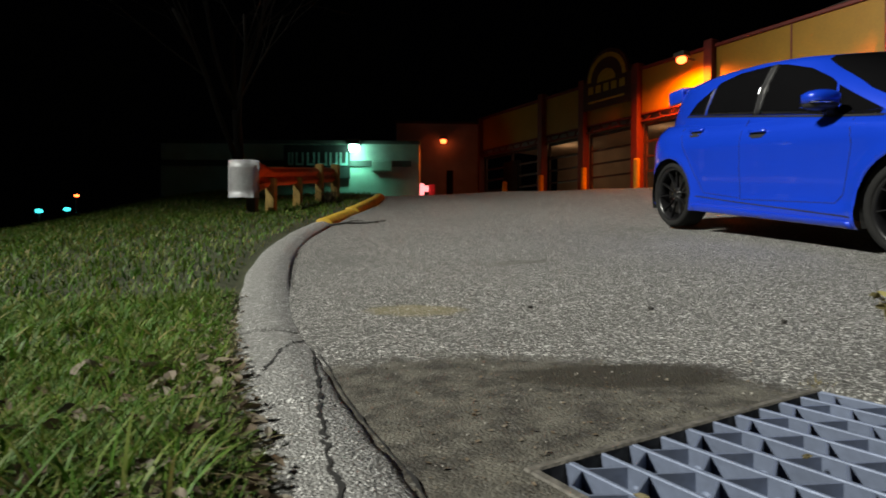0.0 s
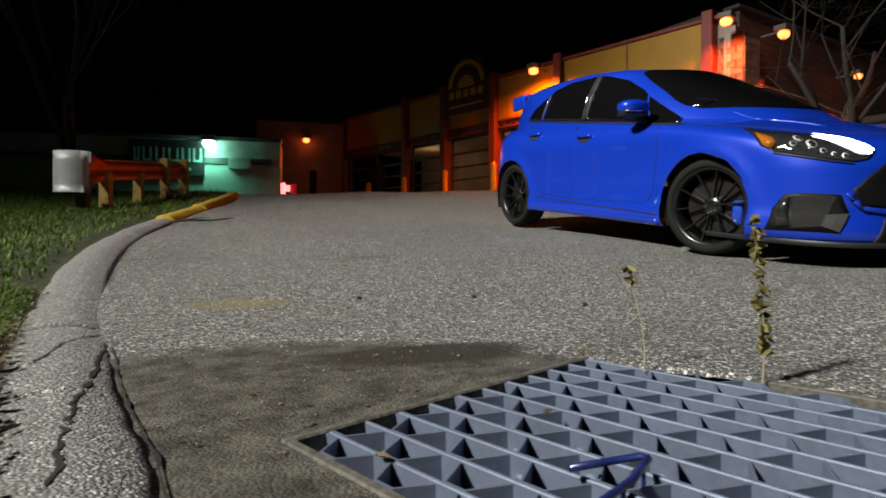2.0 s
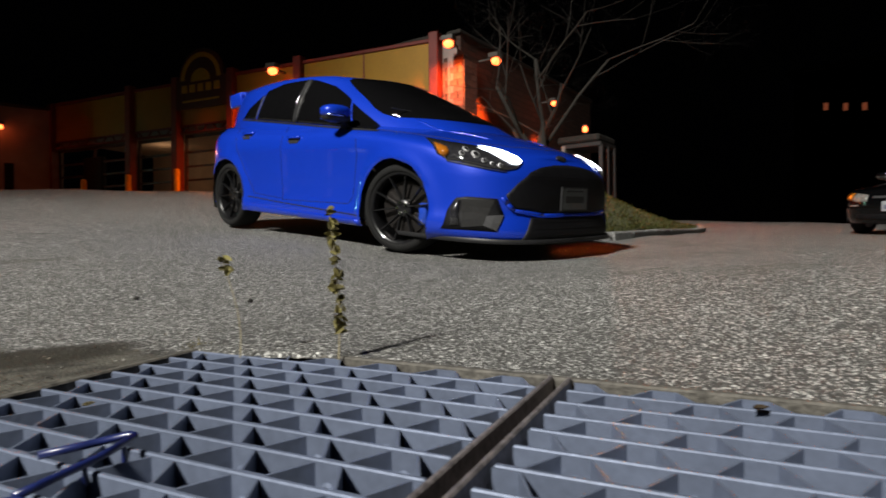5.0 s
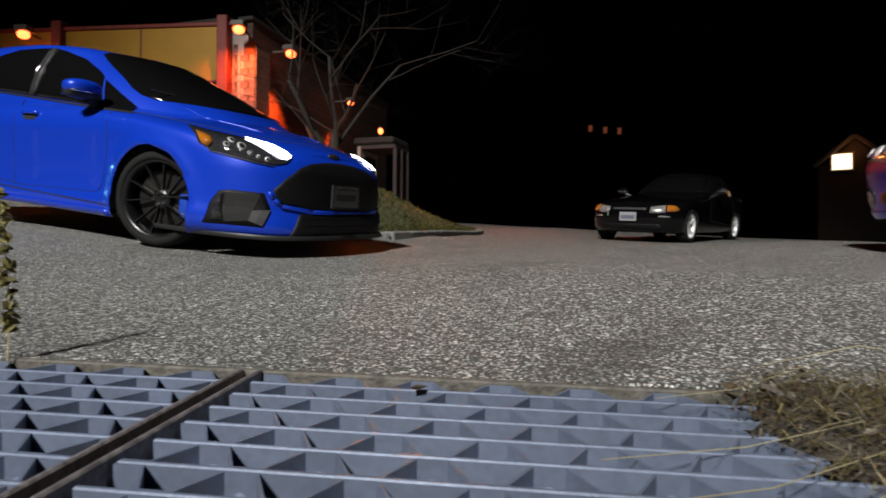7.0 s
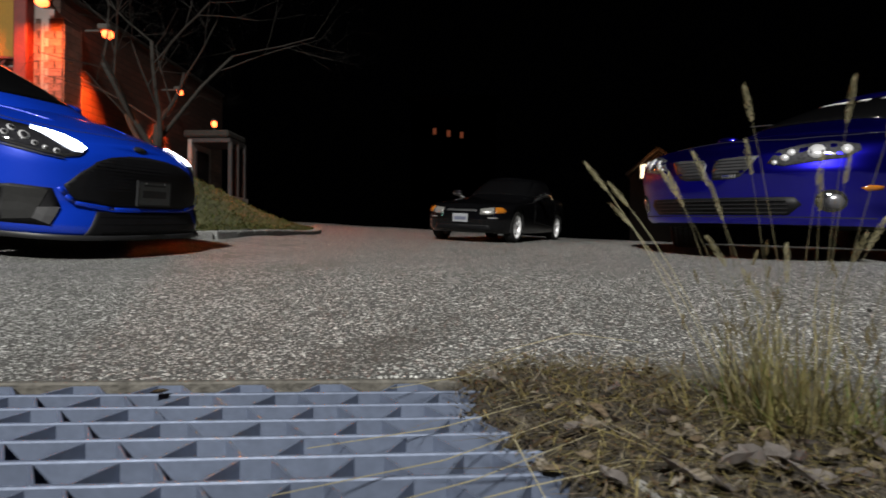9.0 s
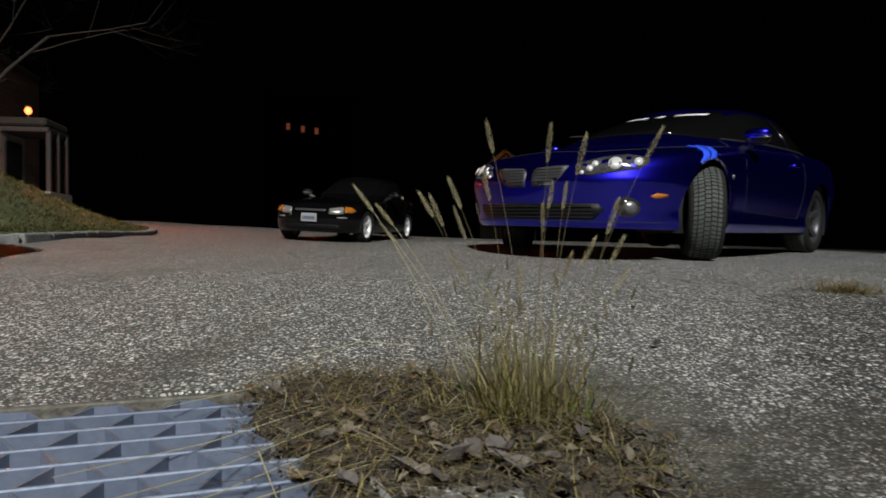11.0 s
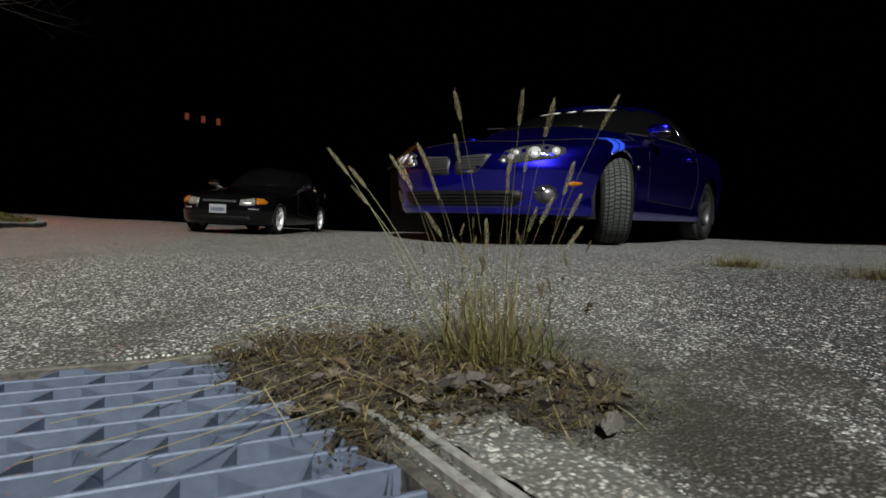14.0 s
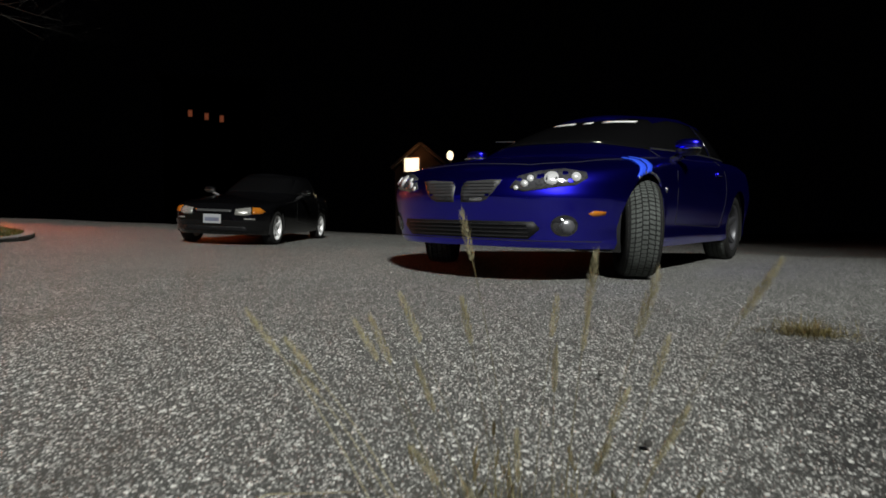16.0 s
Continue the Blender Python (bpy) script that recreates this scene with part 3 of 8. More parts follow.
def surface_cracks():
    """Ragged cracks in the kerb, dark slots laid on its skin."""
    trees = []
    for name in ("kerb_1", "kerb_2"):
        me = bpy.data.objects[name].data
        trees.append(BVHTree.FromPolygons([v.co.copy() for v in me.vertices], [tuple(p.vertices) for p in me.polygons]))
    for line, w0 in ((((-0.590, 2.36), (-0.590, 2.22), (-0.583, 2.08), (-0.565, 1.95), (-0.545, 1.82), (-0.54, 1.74)), 0.0045), (((-0.52, 2.20), (-0.455, 1.98), (-0.352, 1.66), (-0.290, 1.44), (-0.245, 1.28), (-0.205, 1.16), (-0.15, 1.02), (-0.12, 0.9)), 0.0060)):
        n, left, right = 70, [], []
        for k in range(n):
            s = (len(line) - 1.001) * k / (n - 1)
            p = curve_at(line, s)
            q = curve_at(line, min(s + 0.05, len(line) - 1.001)) - curve_at(line, max(s - 0.05, 0))
            q /= np.hypot(*q)
            side = np.array([-q[1], q[0]])
            p = p + side * (0.012 * noise.noise(Vector((s * 4, w0 * 900, 0))) + 0.004 * noise.noise(Vector((s * 17, 2, 0))))
            w = w0 * max(0.12, 0.7 + 0.9 * noise.noise(Vector((s * 3.3, 7, w0 * 500)))) * (1 if 2 < k < n - 3 else 0.3)
            for lst, sg in ((left, -1), (right, 1)):
                x, y = p + side * sg * w
                best = None
                for t in trees:
                    hit = t.ray_cast(Vector((x, y, 2.0)), Vector((0, 0, -1)))[0]
                    if hit is not None and (best is None or hit.z > best):
                        best = hit.z
                lst.append((x, y, (best if best is not None else float(ground_z(x, y)) + 0.01) + 0.0025))
        o = mesh_ob("kerb_crack", (left + right, [(i, i + 1, n + i + 1, n + i) for i in range(n - 1)]), WELL)
        tagged(o, "ragged dark crack in the concrete kerb", "crack", kind="structure")


surface_cracks()


# ---- the verge: a bank of soil behind the kerb, sloping up and away ----
def kerb_line():
    pts = []
    for i in range(0, (len(KERB_IN) - 1) * 10 + 1):
        s = min(i / 10, len(KERB_IN) - 1.001)
        p = curve_at(KERB_IN, s)
        q = curve_at(KERB_IN, min(s + 0.02, len(KERB_IN) - 1.001)) - curve_at(KERB_IN, max(s - 0.02, 0))
        q /= np.hypot(*q)
        w = float(np.interp(s, range(len(KERB_W)), KERB_W))
        pts.append((*(p + np.array([-q[1], q[0]]) * w), -q[1], q[0]))
    return np.array(pts)


KLINE = kerb_line()


def verge_z(x, y, d):
    """Height of the verge at a distance d behind the kerb."""
    far = ground_z(x, y)
    return far + 0.055 + 0.03 * np.minimum(d, 0.4) + 0.02 * np.sin(1.9 * x + 0.6 * y) * smoothstep(0.3, 2, d) + 0.16 * smoothstep(2, 4, d) * smoothstep(8, 14, y) - 1.0 * smoothstep(3.6, 10.5, d) - 1.3 * smoothstep(9, 30, d) - 6 * smoothstep(25, 120, d)


VERGE_D = [0.0, 0.06, 0.14, 0.25, 0.4, 0.6, 0.85, 1.2, 1.7, 2.3, 3, 4, 5.5, 7.5, 10, 14, 20, 30, 50, 90, 150]


def verge_point(i, d):
    x0, y0, ox, oy = KLINE[i]
    w = float(smoothstep(0.5, 5, d))
    dx, dy = ox * (1 - w) - 1.0 * w, oy * (1 - w) + 0.02 * w
    k = math.hypot(dx, dy)
    x, y = x0 + dx / k * (d - 0.02), y0 + dy / k * (d - 0.02)
    return x, y, float(verge_z(x, y, d)) + (0.02 * noise.noise(Vector((x * 4, y * 4, 0))) if d > 0.1 else -0.02)


def verge():
    verts = [verge_point(i, d) for i in range(len(KLINE)) for d in VERGE_D]
    ob = mesh_ob("verge", (verts, grid_faces(len(KLINE), len(VERGE_D))[:, ::-1]), SOIL, True)
    tagged(ob, "dark soil bank under the grass verge", "verge", kind="structure")


verge()


def blades_mesh(name, roots, material, label, category, rnd, lo, hi, width, bend=0.5, parent=None):
    """Many curved blades, each a strip of three quads, in one mesh."""
    n = len(roots)
    roots = np.asarray(roots, float)
    h = rnd.uniform(lo, hi, n) * rnd.choice([0.6, 1, 1, 1.25], n)
    a = rnd.uniform(0, 2 * np.pi, n)
    lean = rnd.uniform(0.1, 1.0, n) * bend * h
    w = width * rnd.uniform(0.6, 1.3, n)
    dx, dy = np.cos(a), np.sin(a)
    px, py = -dy, dx
    V = []
    for f, wf in ((0, 1.0), (0.4, 0.9), (0.75, 0.6), (1.0, 0.08)):
        cx = roots[:, 0] + dx * lean * f * f
        cy = roots[:, 1] + dy * lean * f * f
        cz = roots[:, 2] + h * (f - 0.25 * bend * f * f)
        for s in (-1, 1):
            V.append(np.stack([cx + s * px * w * wf / 2, cy + s * py * w * wf / 2, cz], 1))
    return strips(name, np.stack(V, 1), material, label, category, parent)


def strips(name, V, material, label, category, parent):
    """One mesh of many ribbons; V holds each ribbon's points in left and right pairs."""
    n, m = V.shape[:2]
    V = V.reshape(-1, 3)
    base = np.arange(n)[:, None] * m
    F = np.concatenate([base + np.array([k, k + 1, k + 3, k + 2]) for k in range(0, m - 2, 2)])
    me = bpy.data.meshes.new(name)
    me.vertices.add(len(V))
    me.vertices.foreach_set("co", V.ravel())
    me.loops.add(F.size)
    me.loops.foreach_set("vertex_index", F.ravel())
    me.polygons.add(len(F))
    me.polygons.foreach_set("loop_start", np.arange(len(F)) * 4)
    me.update(calc_edges=True)
    me.materials.append(material)
    me.polygons.foreach_set("use_smooth", [True] * len(F))
    ob = new(name, me)
    if parent:
        ob.parent = parent
    return tagged(ob, label, category, kind="stuff")


def wild_blades(name, roots, middle, material, label, rnd, lo, hi, width, tilt, curl, parent, twist=0.5):
    """Blades that lean out from the middle, kink and curl over, each a ribbon of six quads."""
    roots = np.asarray(roots, float)
    n = len(roots)
    out = np.arctan2(roots[:, 1] - middle[1], roots[:, 0] - middle[0])
    az = out + rnd.normal(0, 1.1, n)
    th = np.abs(rnd.normal(tilt[0], tilt[1], n))
    step = rnd.uniform(lo, hi, n) / 6
    bend = rnd.normal(curl, curl * 0.7, n)
    w = width * rnd.uniform(0.5, 1.4, n)
    p = roots.copy()
    V = []
    for wf in (0.8, 1.0, 1.0, 0.85, 0.65, 0.4, 0.06):
        side = np.stack([-np.sin(az), np.cos(az), np.zeros(n)], 1) * (w * wf / 2)[:, None]
        V += [p - side, p + side]
        p = p + np.stack([np.sin(th) * np.cos(az), np.sin(th) * np.sin(az), np.cos(th)], 1) * step[:, None]
        p[:, 2] = np.maximum(p[:, 2], roots[:, 2] + 0.001)
        th = th + bend + rnd.normal(0, 0.24, n)
        az = az + rnd.normal(0, twist * 0.7, n)
    strips(name, np.stack(V, 1), material, label, "", parent)
    return (V[-1] + V[-2]) / 2


def island_mat(name, colours, rough=0.6, trans=0.25):
    """Foliage whose colour changes from blade to blade."""
    m = bpy.data.materials.new(name)
    m.use_nodes = True
    nt = m.node_tree
    b = nt.nodes["Principled BSDF"]
    b.inputs["Roughness"].default_value = rough
    b.inputs["Specular IOR Level"].default_value = 0.3
    geo = nt.nodes.new("ShaderNodeNewGeometry")
    ramp = nt.nodes.new("ShaderNodeValToRGB")
    els = ramp.color_ramp.elements
    while len(els) < len(colours):
        els.new(0.5)
    for i, c in enumerate(colours):
        els[i].position = i / (len(colours) - 1)
        els[i].color = (*c, 1)
    nt.links.new(geo.outputs["Random Per Island"], ramp.inputs["Fac"])
    n = node(nt, "ShaderNodeTexNoise", Scale=1.6, Detail=4.0)
    nt.links.new(geo.outputs["Position"], n.inputs["Vector"])
    sc = nt.nodes.new("ShaderNodeVectorMath")
    sc.operation = "SCALE"
    nt.links.new(ramp.outputs["Color"], sc.inputs[0])
    nt.links.new(calc(nt, "ADD", calc(nt, "MULTIPLY", n.outputs["Fac"], 1.3), 0.35), sc.inputs["Scale"])
    nt.links.new(sc.outputs[0], b.inputs["Base Color"])
    tr = nt.nodes.new("ShaderNodeBsdfTranslucent")
    nt.links.new(sc.outputs[0], tr.inputs["Color"])
    mx = nt.nodes.new("ShaderNodeMixShader")
    mx.inputs[0].default_value = trans
    out = nt.nodes["Material Output"]
    nt.links.new(b.outputs[0], mx.inputs[1])
    nt.links.new(tr.outputs[0], mx.inputs[2])
    nt.links.new(mx.outputs[0], out.inputs[0])
    return m


LAWN = island_mat("lawn_green", [(0.026, 0.075, 0.008), (0.050, 0.125, 0.012), (0.085, 0.180, 0.020), (0.125, 0.165, 0.025), (0.045, 0.10, 0.012), (0.26, 0.22, 0.08)])
MOSS = island_mat("yellow_green_grass", [(0.16, 0.17, 0.02), (0.24, 0.21, 0.05), (0.12, 0.15, 0.02), (0.30, 0.24, 0.09)])
BANK_GRASS = island_mat("bank_grass", [(0.034, 0.046, 0.009), (0.052, 0.062, 0.012), (0.072, 0.070, 0.016), (0.085, 0.068, 0.022)])
STRAW = island_mat("straw", [(0.13, 0.11, 0.055), (0.24, 0.205, 0.11), (0.36, 0.32, 0.20), (0.17, 0.155, 0.075), (0.50, 0.46, 0.33)])
DRY_GRASS = island_mat("dry_grass", [(0.09, 0.075, 0.028), (0.17, 0.15, 0.055), (0.29, 0.26, 0.12), (0.11, 0.115, 0.035), (0.06, 0.045, 0.02)])
LEAF_LITTER = island_mat("leaf_litter", [(0.05, 0.032, 0.018), (0.10, 0.072, 0.045), (0.14, 0.115, 0.085), (0.17, 0.15, 0.12), (0.07, 0.05, 0.03)], 0.7, 0.1)


def lawn():
    rnd = np.random.default_rng(3)
    pts = []

    def scatter(count, i0, i1, d0, d1, power=1.0):
        for _ in range(count):
            i = rnd.uniform(i0, i1)
            d = d0 + (d1 - d0) * rnd.uniform() ** power
            k = int(i)
            a, b = verge_point(k, d), verge_point(min(k + 1, len(KLINE) - 1), d)
            f = i - k
            pts.append([a[j] * (1 - f) + b[j] * f for j in range(3)])

    scatter(16000, 0, 22, 0.05, 1.3)
    scatter(52000, 10, 62, 0.04, 2.6, 1.2)
    # thin, dry patches where the litter lies
    pts[:] = [p for p in pts if noise.noise(Vector((p[0] * 2.6, p[1] * 2.6, 7))) < 0.24 + 0.3 * rnd.uniform() + (0.0 if abs(p[1] - 2.3) < 0.7 else 0.3)]
    blades_mesh("grass", pts, LAWN, "short green lawn grass with dry bits on the verge", "grass", rnd, 0.035, 0.085, 0.0036, 1.2)
    pts.clear()
    scatter(52000, 40, 139, 0.05, 6.0, 0.8)
    scatter(38000, 20, 139, 1.5, 12.0, 0.8)
    blades_mesh("grass", pts, LAWN, "mown green grass of the wide verge", "grass", rnd, 0.05, 0.11, 0.011, 1.3)
    pts.clear()
    scatter(420, 0, 16, 0.12, 1.2)
    blades_mesh("grass", pts, LAWN, "long loose grass blades near the kerb", "grass", rnd, 0.09, 0.17, 0.006, 1.0)
    pts.clear()
    scatter(1800, 6, 34, 0.02, 0.75, 1.3)
    blades_mesh("dead_grass", pts, STRAW, "flattened pale dead grass in the thin lawn", "dead grass", rnd, 0.015, 0.06, 0.0032, 2.6)
    pts.clear()
    scatter(2200, 4, 34, 0.02, 0.9)
    blades_mesh("grass", pts, MOSS, "low yellow-green grass in the thin lawn", "grass", rnd, 0.012, 0.035, 0.005, 2.0)
    pts.clear()
    scatter(1500, 0, 60, 0.0, 0.22)
    blades_mesh("dead_grass", pts, STRAW, "dead straw along the kerb edge", "dead grass", rnd, 0.02, 0.05, 0.004, 1.6)


lawn()


# ---- vehicles ----
def lin(table, x):
    xs, ys = zip(*table)
    return np.interp(x, xs, ys)


def settle(rear, turn, base, track=1.5, lift=-0.004):
    """The pose of a car whose rear axle stands at a place, its four wheels on the ground."""
    d = Vector((math.cos(radians(turn)), math.sin(radians(turn)), 0))
    side = Vector((-d.y, d.x, 0))
    spot = lambda p: Vector((p.x, p.y, float(ground_z(p.x, p.y))))
    r = Vector((*rear, 0))
    back = (spot(r + side * track / 2) + spot(r - side * track / 2)) / 2
    fore = (spot(r + d * base + side * track / 2) + spot(r + d * base - side * track / 2)) / 2
    left = (spot(r + side * track / 2) + spot(r + d * base + side * track / 2)) / 2
    right = (spot(r - side * track / 2) + spot(r + d * base - side * track / 2)) / 2
    xa = (fore - back).normalized()
    ya = left - right
    ya = (ya - xa * ya.dot(xa)).normalized()
    m = Matrix((xa, ya, xa.cross(ya))).transposed().to_4x4()
    m.translation = back + Vector((0, 0, lift))
    return m


class Shape:
    """The outer skin of a car: x ahead of the rear axle, y to its left, z up."""

    def __init__(self, front, rear, width, shoulder, sill, crown, n_front, n_rear, nose, tail, house, axles, arch, flare=0.0, pinch=()):
        self.front, self.rear, self.width, self.shoulder, self.sill, self.crown = front, rear, width, shoulder, sill, crown
        self.n_front, self.n_rear, self.nose, self.tail, self.house = n_front, n_rear, nose, tail, house
        self.axles, self.arch, self.flare = axles, arch, flare
        self.skin = None

    def plan(self, z, count_f=34, count_m=96, count_r=16):
        """Half outline at a height, from the nose's middle round the left to the tail's middle."""
        xf, xr, w = lin(self.front, z), lin(self.rear, z), lin(self.width, z)
        out = []
        cf, cr = xf - self.nose, xr + self.tail
        for i in range(count_f):
            a = math.pi / 2 * (i / count_f)
            out.append((cf + self.nose * math.cos(a) ** (2 / self.n_front), w * math.sin(a) ** (2 / self.n_front)))
        for i in range(count_m):
            out.append((cf + (cr - cf) * i / count_m, w))
        for i in range(count_r + 1):
            a = math.pi / 2 * (1 - i / count_r)
            out.append((cr - self.tail * math.cos(a) ** (2 / self.n_rear), w * math.sin(a) ** (2 / self.n_rear)))
        return np.array(out)

    def body(self):
        levels = 26
        ref = self.plan(0.6)
        cols = len(ref)
        zt, zb = lin(self.shoulder, ref[:, 0]), lin(self.sill, ref[:, 0])
        rows = []
        for k in range(levels + 1):
            v = k / levels
            z = zb + (zt - zb) * v
            pts = np.zeros((cols, 3))
            for c in range(cols):
                pts[c, :2] = self.plan_point(c, z[c], cols)
            roll = 0.055 * smoothstep(0.86, 1.0, v) ** 2
            side = np.sign(pts[:, 1])
            pts[:, 1] = np.maximum(pts[:, 1] - roll, 0) * side
            for ax in self.axles:
                r = np.hypot(pts[:, 0] - ax, z - 0.32)
                pts[:, 1] += self.flare * np.exp(-(((r - self.arch) / 0.07) ** 2)) * (pts[:, 1] > 0.5)
            pts[:, 2] = z
            rows.append(pts)
        rows = np.array(rows)
        half = rows.reshape(-1, 3)
        faces = grid_faces(levels + 1, cols)
        # wheel openings
        keep, verts = np.ones(len(faces), bool), half.copy()
        for ax in self.axles:
            r = np.hypot(half[:, 0] - ax, half[:, 2] - 0.32)
            inside = (r < self.arch) & (half[:, 1] > 0.45)
            n_in = inside[faces].sum(1)
            keep &= n_in < 4
            edge = np.zeros(len(half), bool)
            for f, k in zip(faces, n_in):
                if 0 < k < 4:
                    edge[f[inside[f]]] = True
            for i in np.nonzero(edge)[0]:
                d = half[i, [0, 2]] - (ax, 0.32)
                verts[i, 0], verts[i, 2] = np.array((ax, 0.32)) + d / max(np.hypot(*d), 1e-6) * self.arch
        faces = faces[keep]
        top = rows[-1]
        deck, dv = [], 18
        for p in top:
            c = lin(self.crown, p[0])
            for k in range(dv + 1):
                y = p[1] * (1 - k / dv)
                deck.append((p[0], y, p[2] + c * (1 - (y / max(p[1], 1e-6)) ** 2) * min(1, p[1] / 0.35)))
        dfaces = grid_faces(cols, dv + 1) + len(verts)
        allv = np.concatenate([verts, np.array(deck)])
        allf = np.concatenate([faces[:, ::-1], dfaces])
        mir = allv * (1, -1, 1)
        V = np.concatenate([allv, mir])
        F = np.concatenate([allf, allf[:, ::-1] + len(allv)])
        return V, F, (rows[0], top)

    def plan_point(self, c, z, cols, cache={}):
        key = (id(self), round(float(z), 3))
        if key not in cache:
            cache[key] = self.plan(z)
        return cache[key][c]

    def cabin(self):
        h = self.house
        cols, levels = 71, 14

        def ring(xf, xr, w, nf, nr):
            out = []
            for i in range(cols):
                a = math.pi * i / (cols - 1)
                if a <= math.pi / 2:
                    cx, s, n = (xf + xr) / 2, (xf - xr) / 2, nf
                else:
                    cx, s, n = (xf + xr) / 2, (xf - xr) / 2, nr
                ca, sa = math.cos(a), math.sin(a)
                out.append((cx + s * math.copysign(abs(ca) ** (2 / n), ca), w * abs(sa) ** (2 / n)))
            return np.array(out)

        low = ring(h["xf"], h["xr"], h["w"], h["nf"], h["nr"])
        high = ring(h["rf"], h["rr"], h["rw"], h["rnf"], h["rnr"])
        rows = []
        for k in range(levels + 1):
            v = k / levels
            bulge = h["bulge"] * math.sin(math.pi * v)
            p = low * (1 - v) + high * v
            c = (low[:, 0].mean(), 0)
            out = p - c
            out /= np.maximum(np.hypot(out[:, 0], out[:, 1]), 1e-6)[:, None]
            p = p + out * bulge
            p[:, 1] = np.maximum(p[:, 1], 0)
            rows.append(np.column_stack([p, h["z0"] + (lin(h["roof"], p[:, 0]) - h["z0"]) * v]))
        rows = np.array(rows)
        verts = rows.reshape(-1, 3)
        faces = grid_faces(levels + 1, cols)
        deck, dv = [], 12
        for p in rows[-1]:
            for k in range(dv + 1):
                y = p[1] * (1 - k / dv)
                deck.append((p[0], y, p[2] + h["crown"] * (1 - (y / max(p[1], 1e-6)) ** 2) * min(1, p[1] / 0.4)))
        dfaces = grid_faces(cols, dv + 1) + len(verts)
        allv = np.concatenate([verts, np.array(deck)])
        allf = np.concatenate([faces[:, ::-1], dfaces])
        V = np.concatenate([allv, allv * (1, -1, 1)])
        F = np.concatenate([allf, allf[:, ::-1] + len(allv)])
        return V, F


def outward(V, F):
    """Weld, and turn all faces outwards."""
    bm = bmesh.new()
    vs = [bm.verts.new(v) for v in V]
    for f in F:
        try:
            bm.faces.new([vs[i] for i in f])
        except ValueError:
            pass
    bmesh.ops.remove_doubles(bm, verts=bm.verts, dist=0.0008)
    bmesh.ops.dissolve_degenerate(bm, edges=bm.edges, dist=0.0005)
    bmesh.ops.recalc_face_normals(bm, faces=bm.faces)
    return bm


class Skin:
    """Lays panels, strips and trim on a car's surface."""

    def __init__(self, bms):
        self.trees = [BVHTree.FromBMesh(b) for b in bms]

    def land(self, origin, way):
        best = None
        for t in self.trees:
            loc, nor, _, dist = t.ray_cast(origin, way)
            if loc is not None and (best is None or dist < best[2]):
                best = (loc, nor, dist)
        return best

    def panel(self, poly, side, off=0.004, deep=0.008, fine=0.07, turn=0.0):
        """A panel with the outline poly, seen from a side: 'front' (y, z), 'left' or 'right' (x, z), 'rear' (y, z), 'top' (x, y). turn: the
        viewing line's turn about z, in degrees, and for it poly is (across, z)."""
        bm = bmesh.new()
        vs = [bm.verts.new((p[0], p[1], 0)) for p in poly]
        bm.faces.new(vs)
        bmesh.ops.triangulate(bm, faces=bm.faces)
        for _ in range(5):
            long = [e for e in bm.edges if e.calc_length() > fine]
            if not long:
                break
            bmesh.ops.subdivide_edges(bm, edges=long, cuts=1)
            bmesh.ops.triangulate(bm, faces=bm.faces)
        if side == "top":
            way = Vector((0, 0, -1))
            spot = lambda a, b: Vector((a, b, 4))
        else:
            base = {"front": 0.0, "left": 90.0, "right": -90.0, "rear": 180.0}[side]
            ang = radians(base + turn)
            n = Vector((math.cos(ang), math.sin(ang), 0))
            way = -n
            if side == "front":
                spot = lambda a, b: Vector((3.2, a, b)) + n * 4
            elif side == "rear":
                spot = lambda a, b: Vector((0, a, b)) + n * 8
            else:
                spot = lambda a, b: Vector((a, 0, b)) + n * 8
        lost = []
        for v in bm.verts:
            o = spot(v.co.x, v.co.y)
            hit = self.land(o, way)
            if hit:
                nor = hit[1] if hit[1].dot(way) < 0 else -hit[1]
                v.co = hit[0] + nor * off
            else:
                lost.append(v)
        if lost:
            bmesh.ops.delete(bm, geom=lost, context="VERTS")
        if not bm.faces:
            return bm
        bmesh.ops.recalc_face_normals(bm, faces=bm.faces)
        if sum((f.normal.dot(way) * f.calc_area() for f in bm.faces)) > 0:
            bmesh.ops.reverse_faces(bm, faces=bm.faces)
        rim = [e for e in bm.edges if e.is_boundary]
        made = bmesh.ops.extrude_edge_only(bm, edges=rim)
        for v in made["geom"]:
            if isinstance(v, bmesh.types.BMVert):
                v.co += way * deep
        return bm

    def strip(self, line, side, width=0.006, off=0.002, turn=0.0):
        """A thin seam along a polyline."""
        bms = []
        for (a, b), (c, d) in zip(line, line[1:]):
            k = math.hypot(c - a, d - b)
            nx, ny = -(d - b) / k * width / 2, (c - a) / k * width / 2
            bms.append(self.panel([(a + nx, b + ny), (c + nx, d + ny), (c - nx, d - ny), (a - nx, b - ny)], side, off, 0.004, 0.09, turn))
        return join(*bms)


def tyre_bm(R, w, rim):
    h = w / 2
    return lathe([(rim, -h * 0.80), (rim + 0.012, -h * 0.96), (R - 0.05, -h * 1.03), (R - 0.022, -h * 0.97), (R - 0.006, -h * 0.82), (R, -h * 0.6), (R, h * 0.6), (R - 0.006, h * 0.82), (R - 0.022, h * 0.97), (R - 0.05, h * 1.03), (rim + 0.012, h * 0.96), (rim, h * 0.80)], 56)


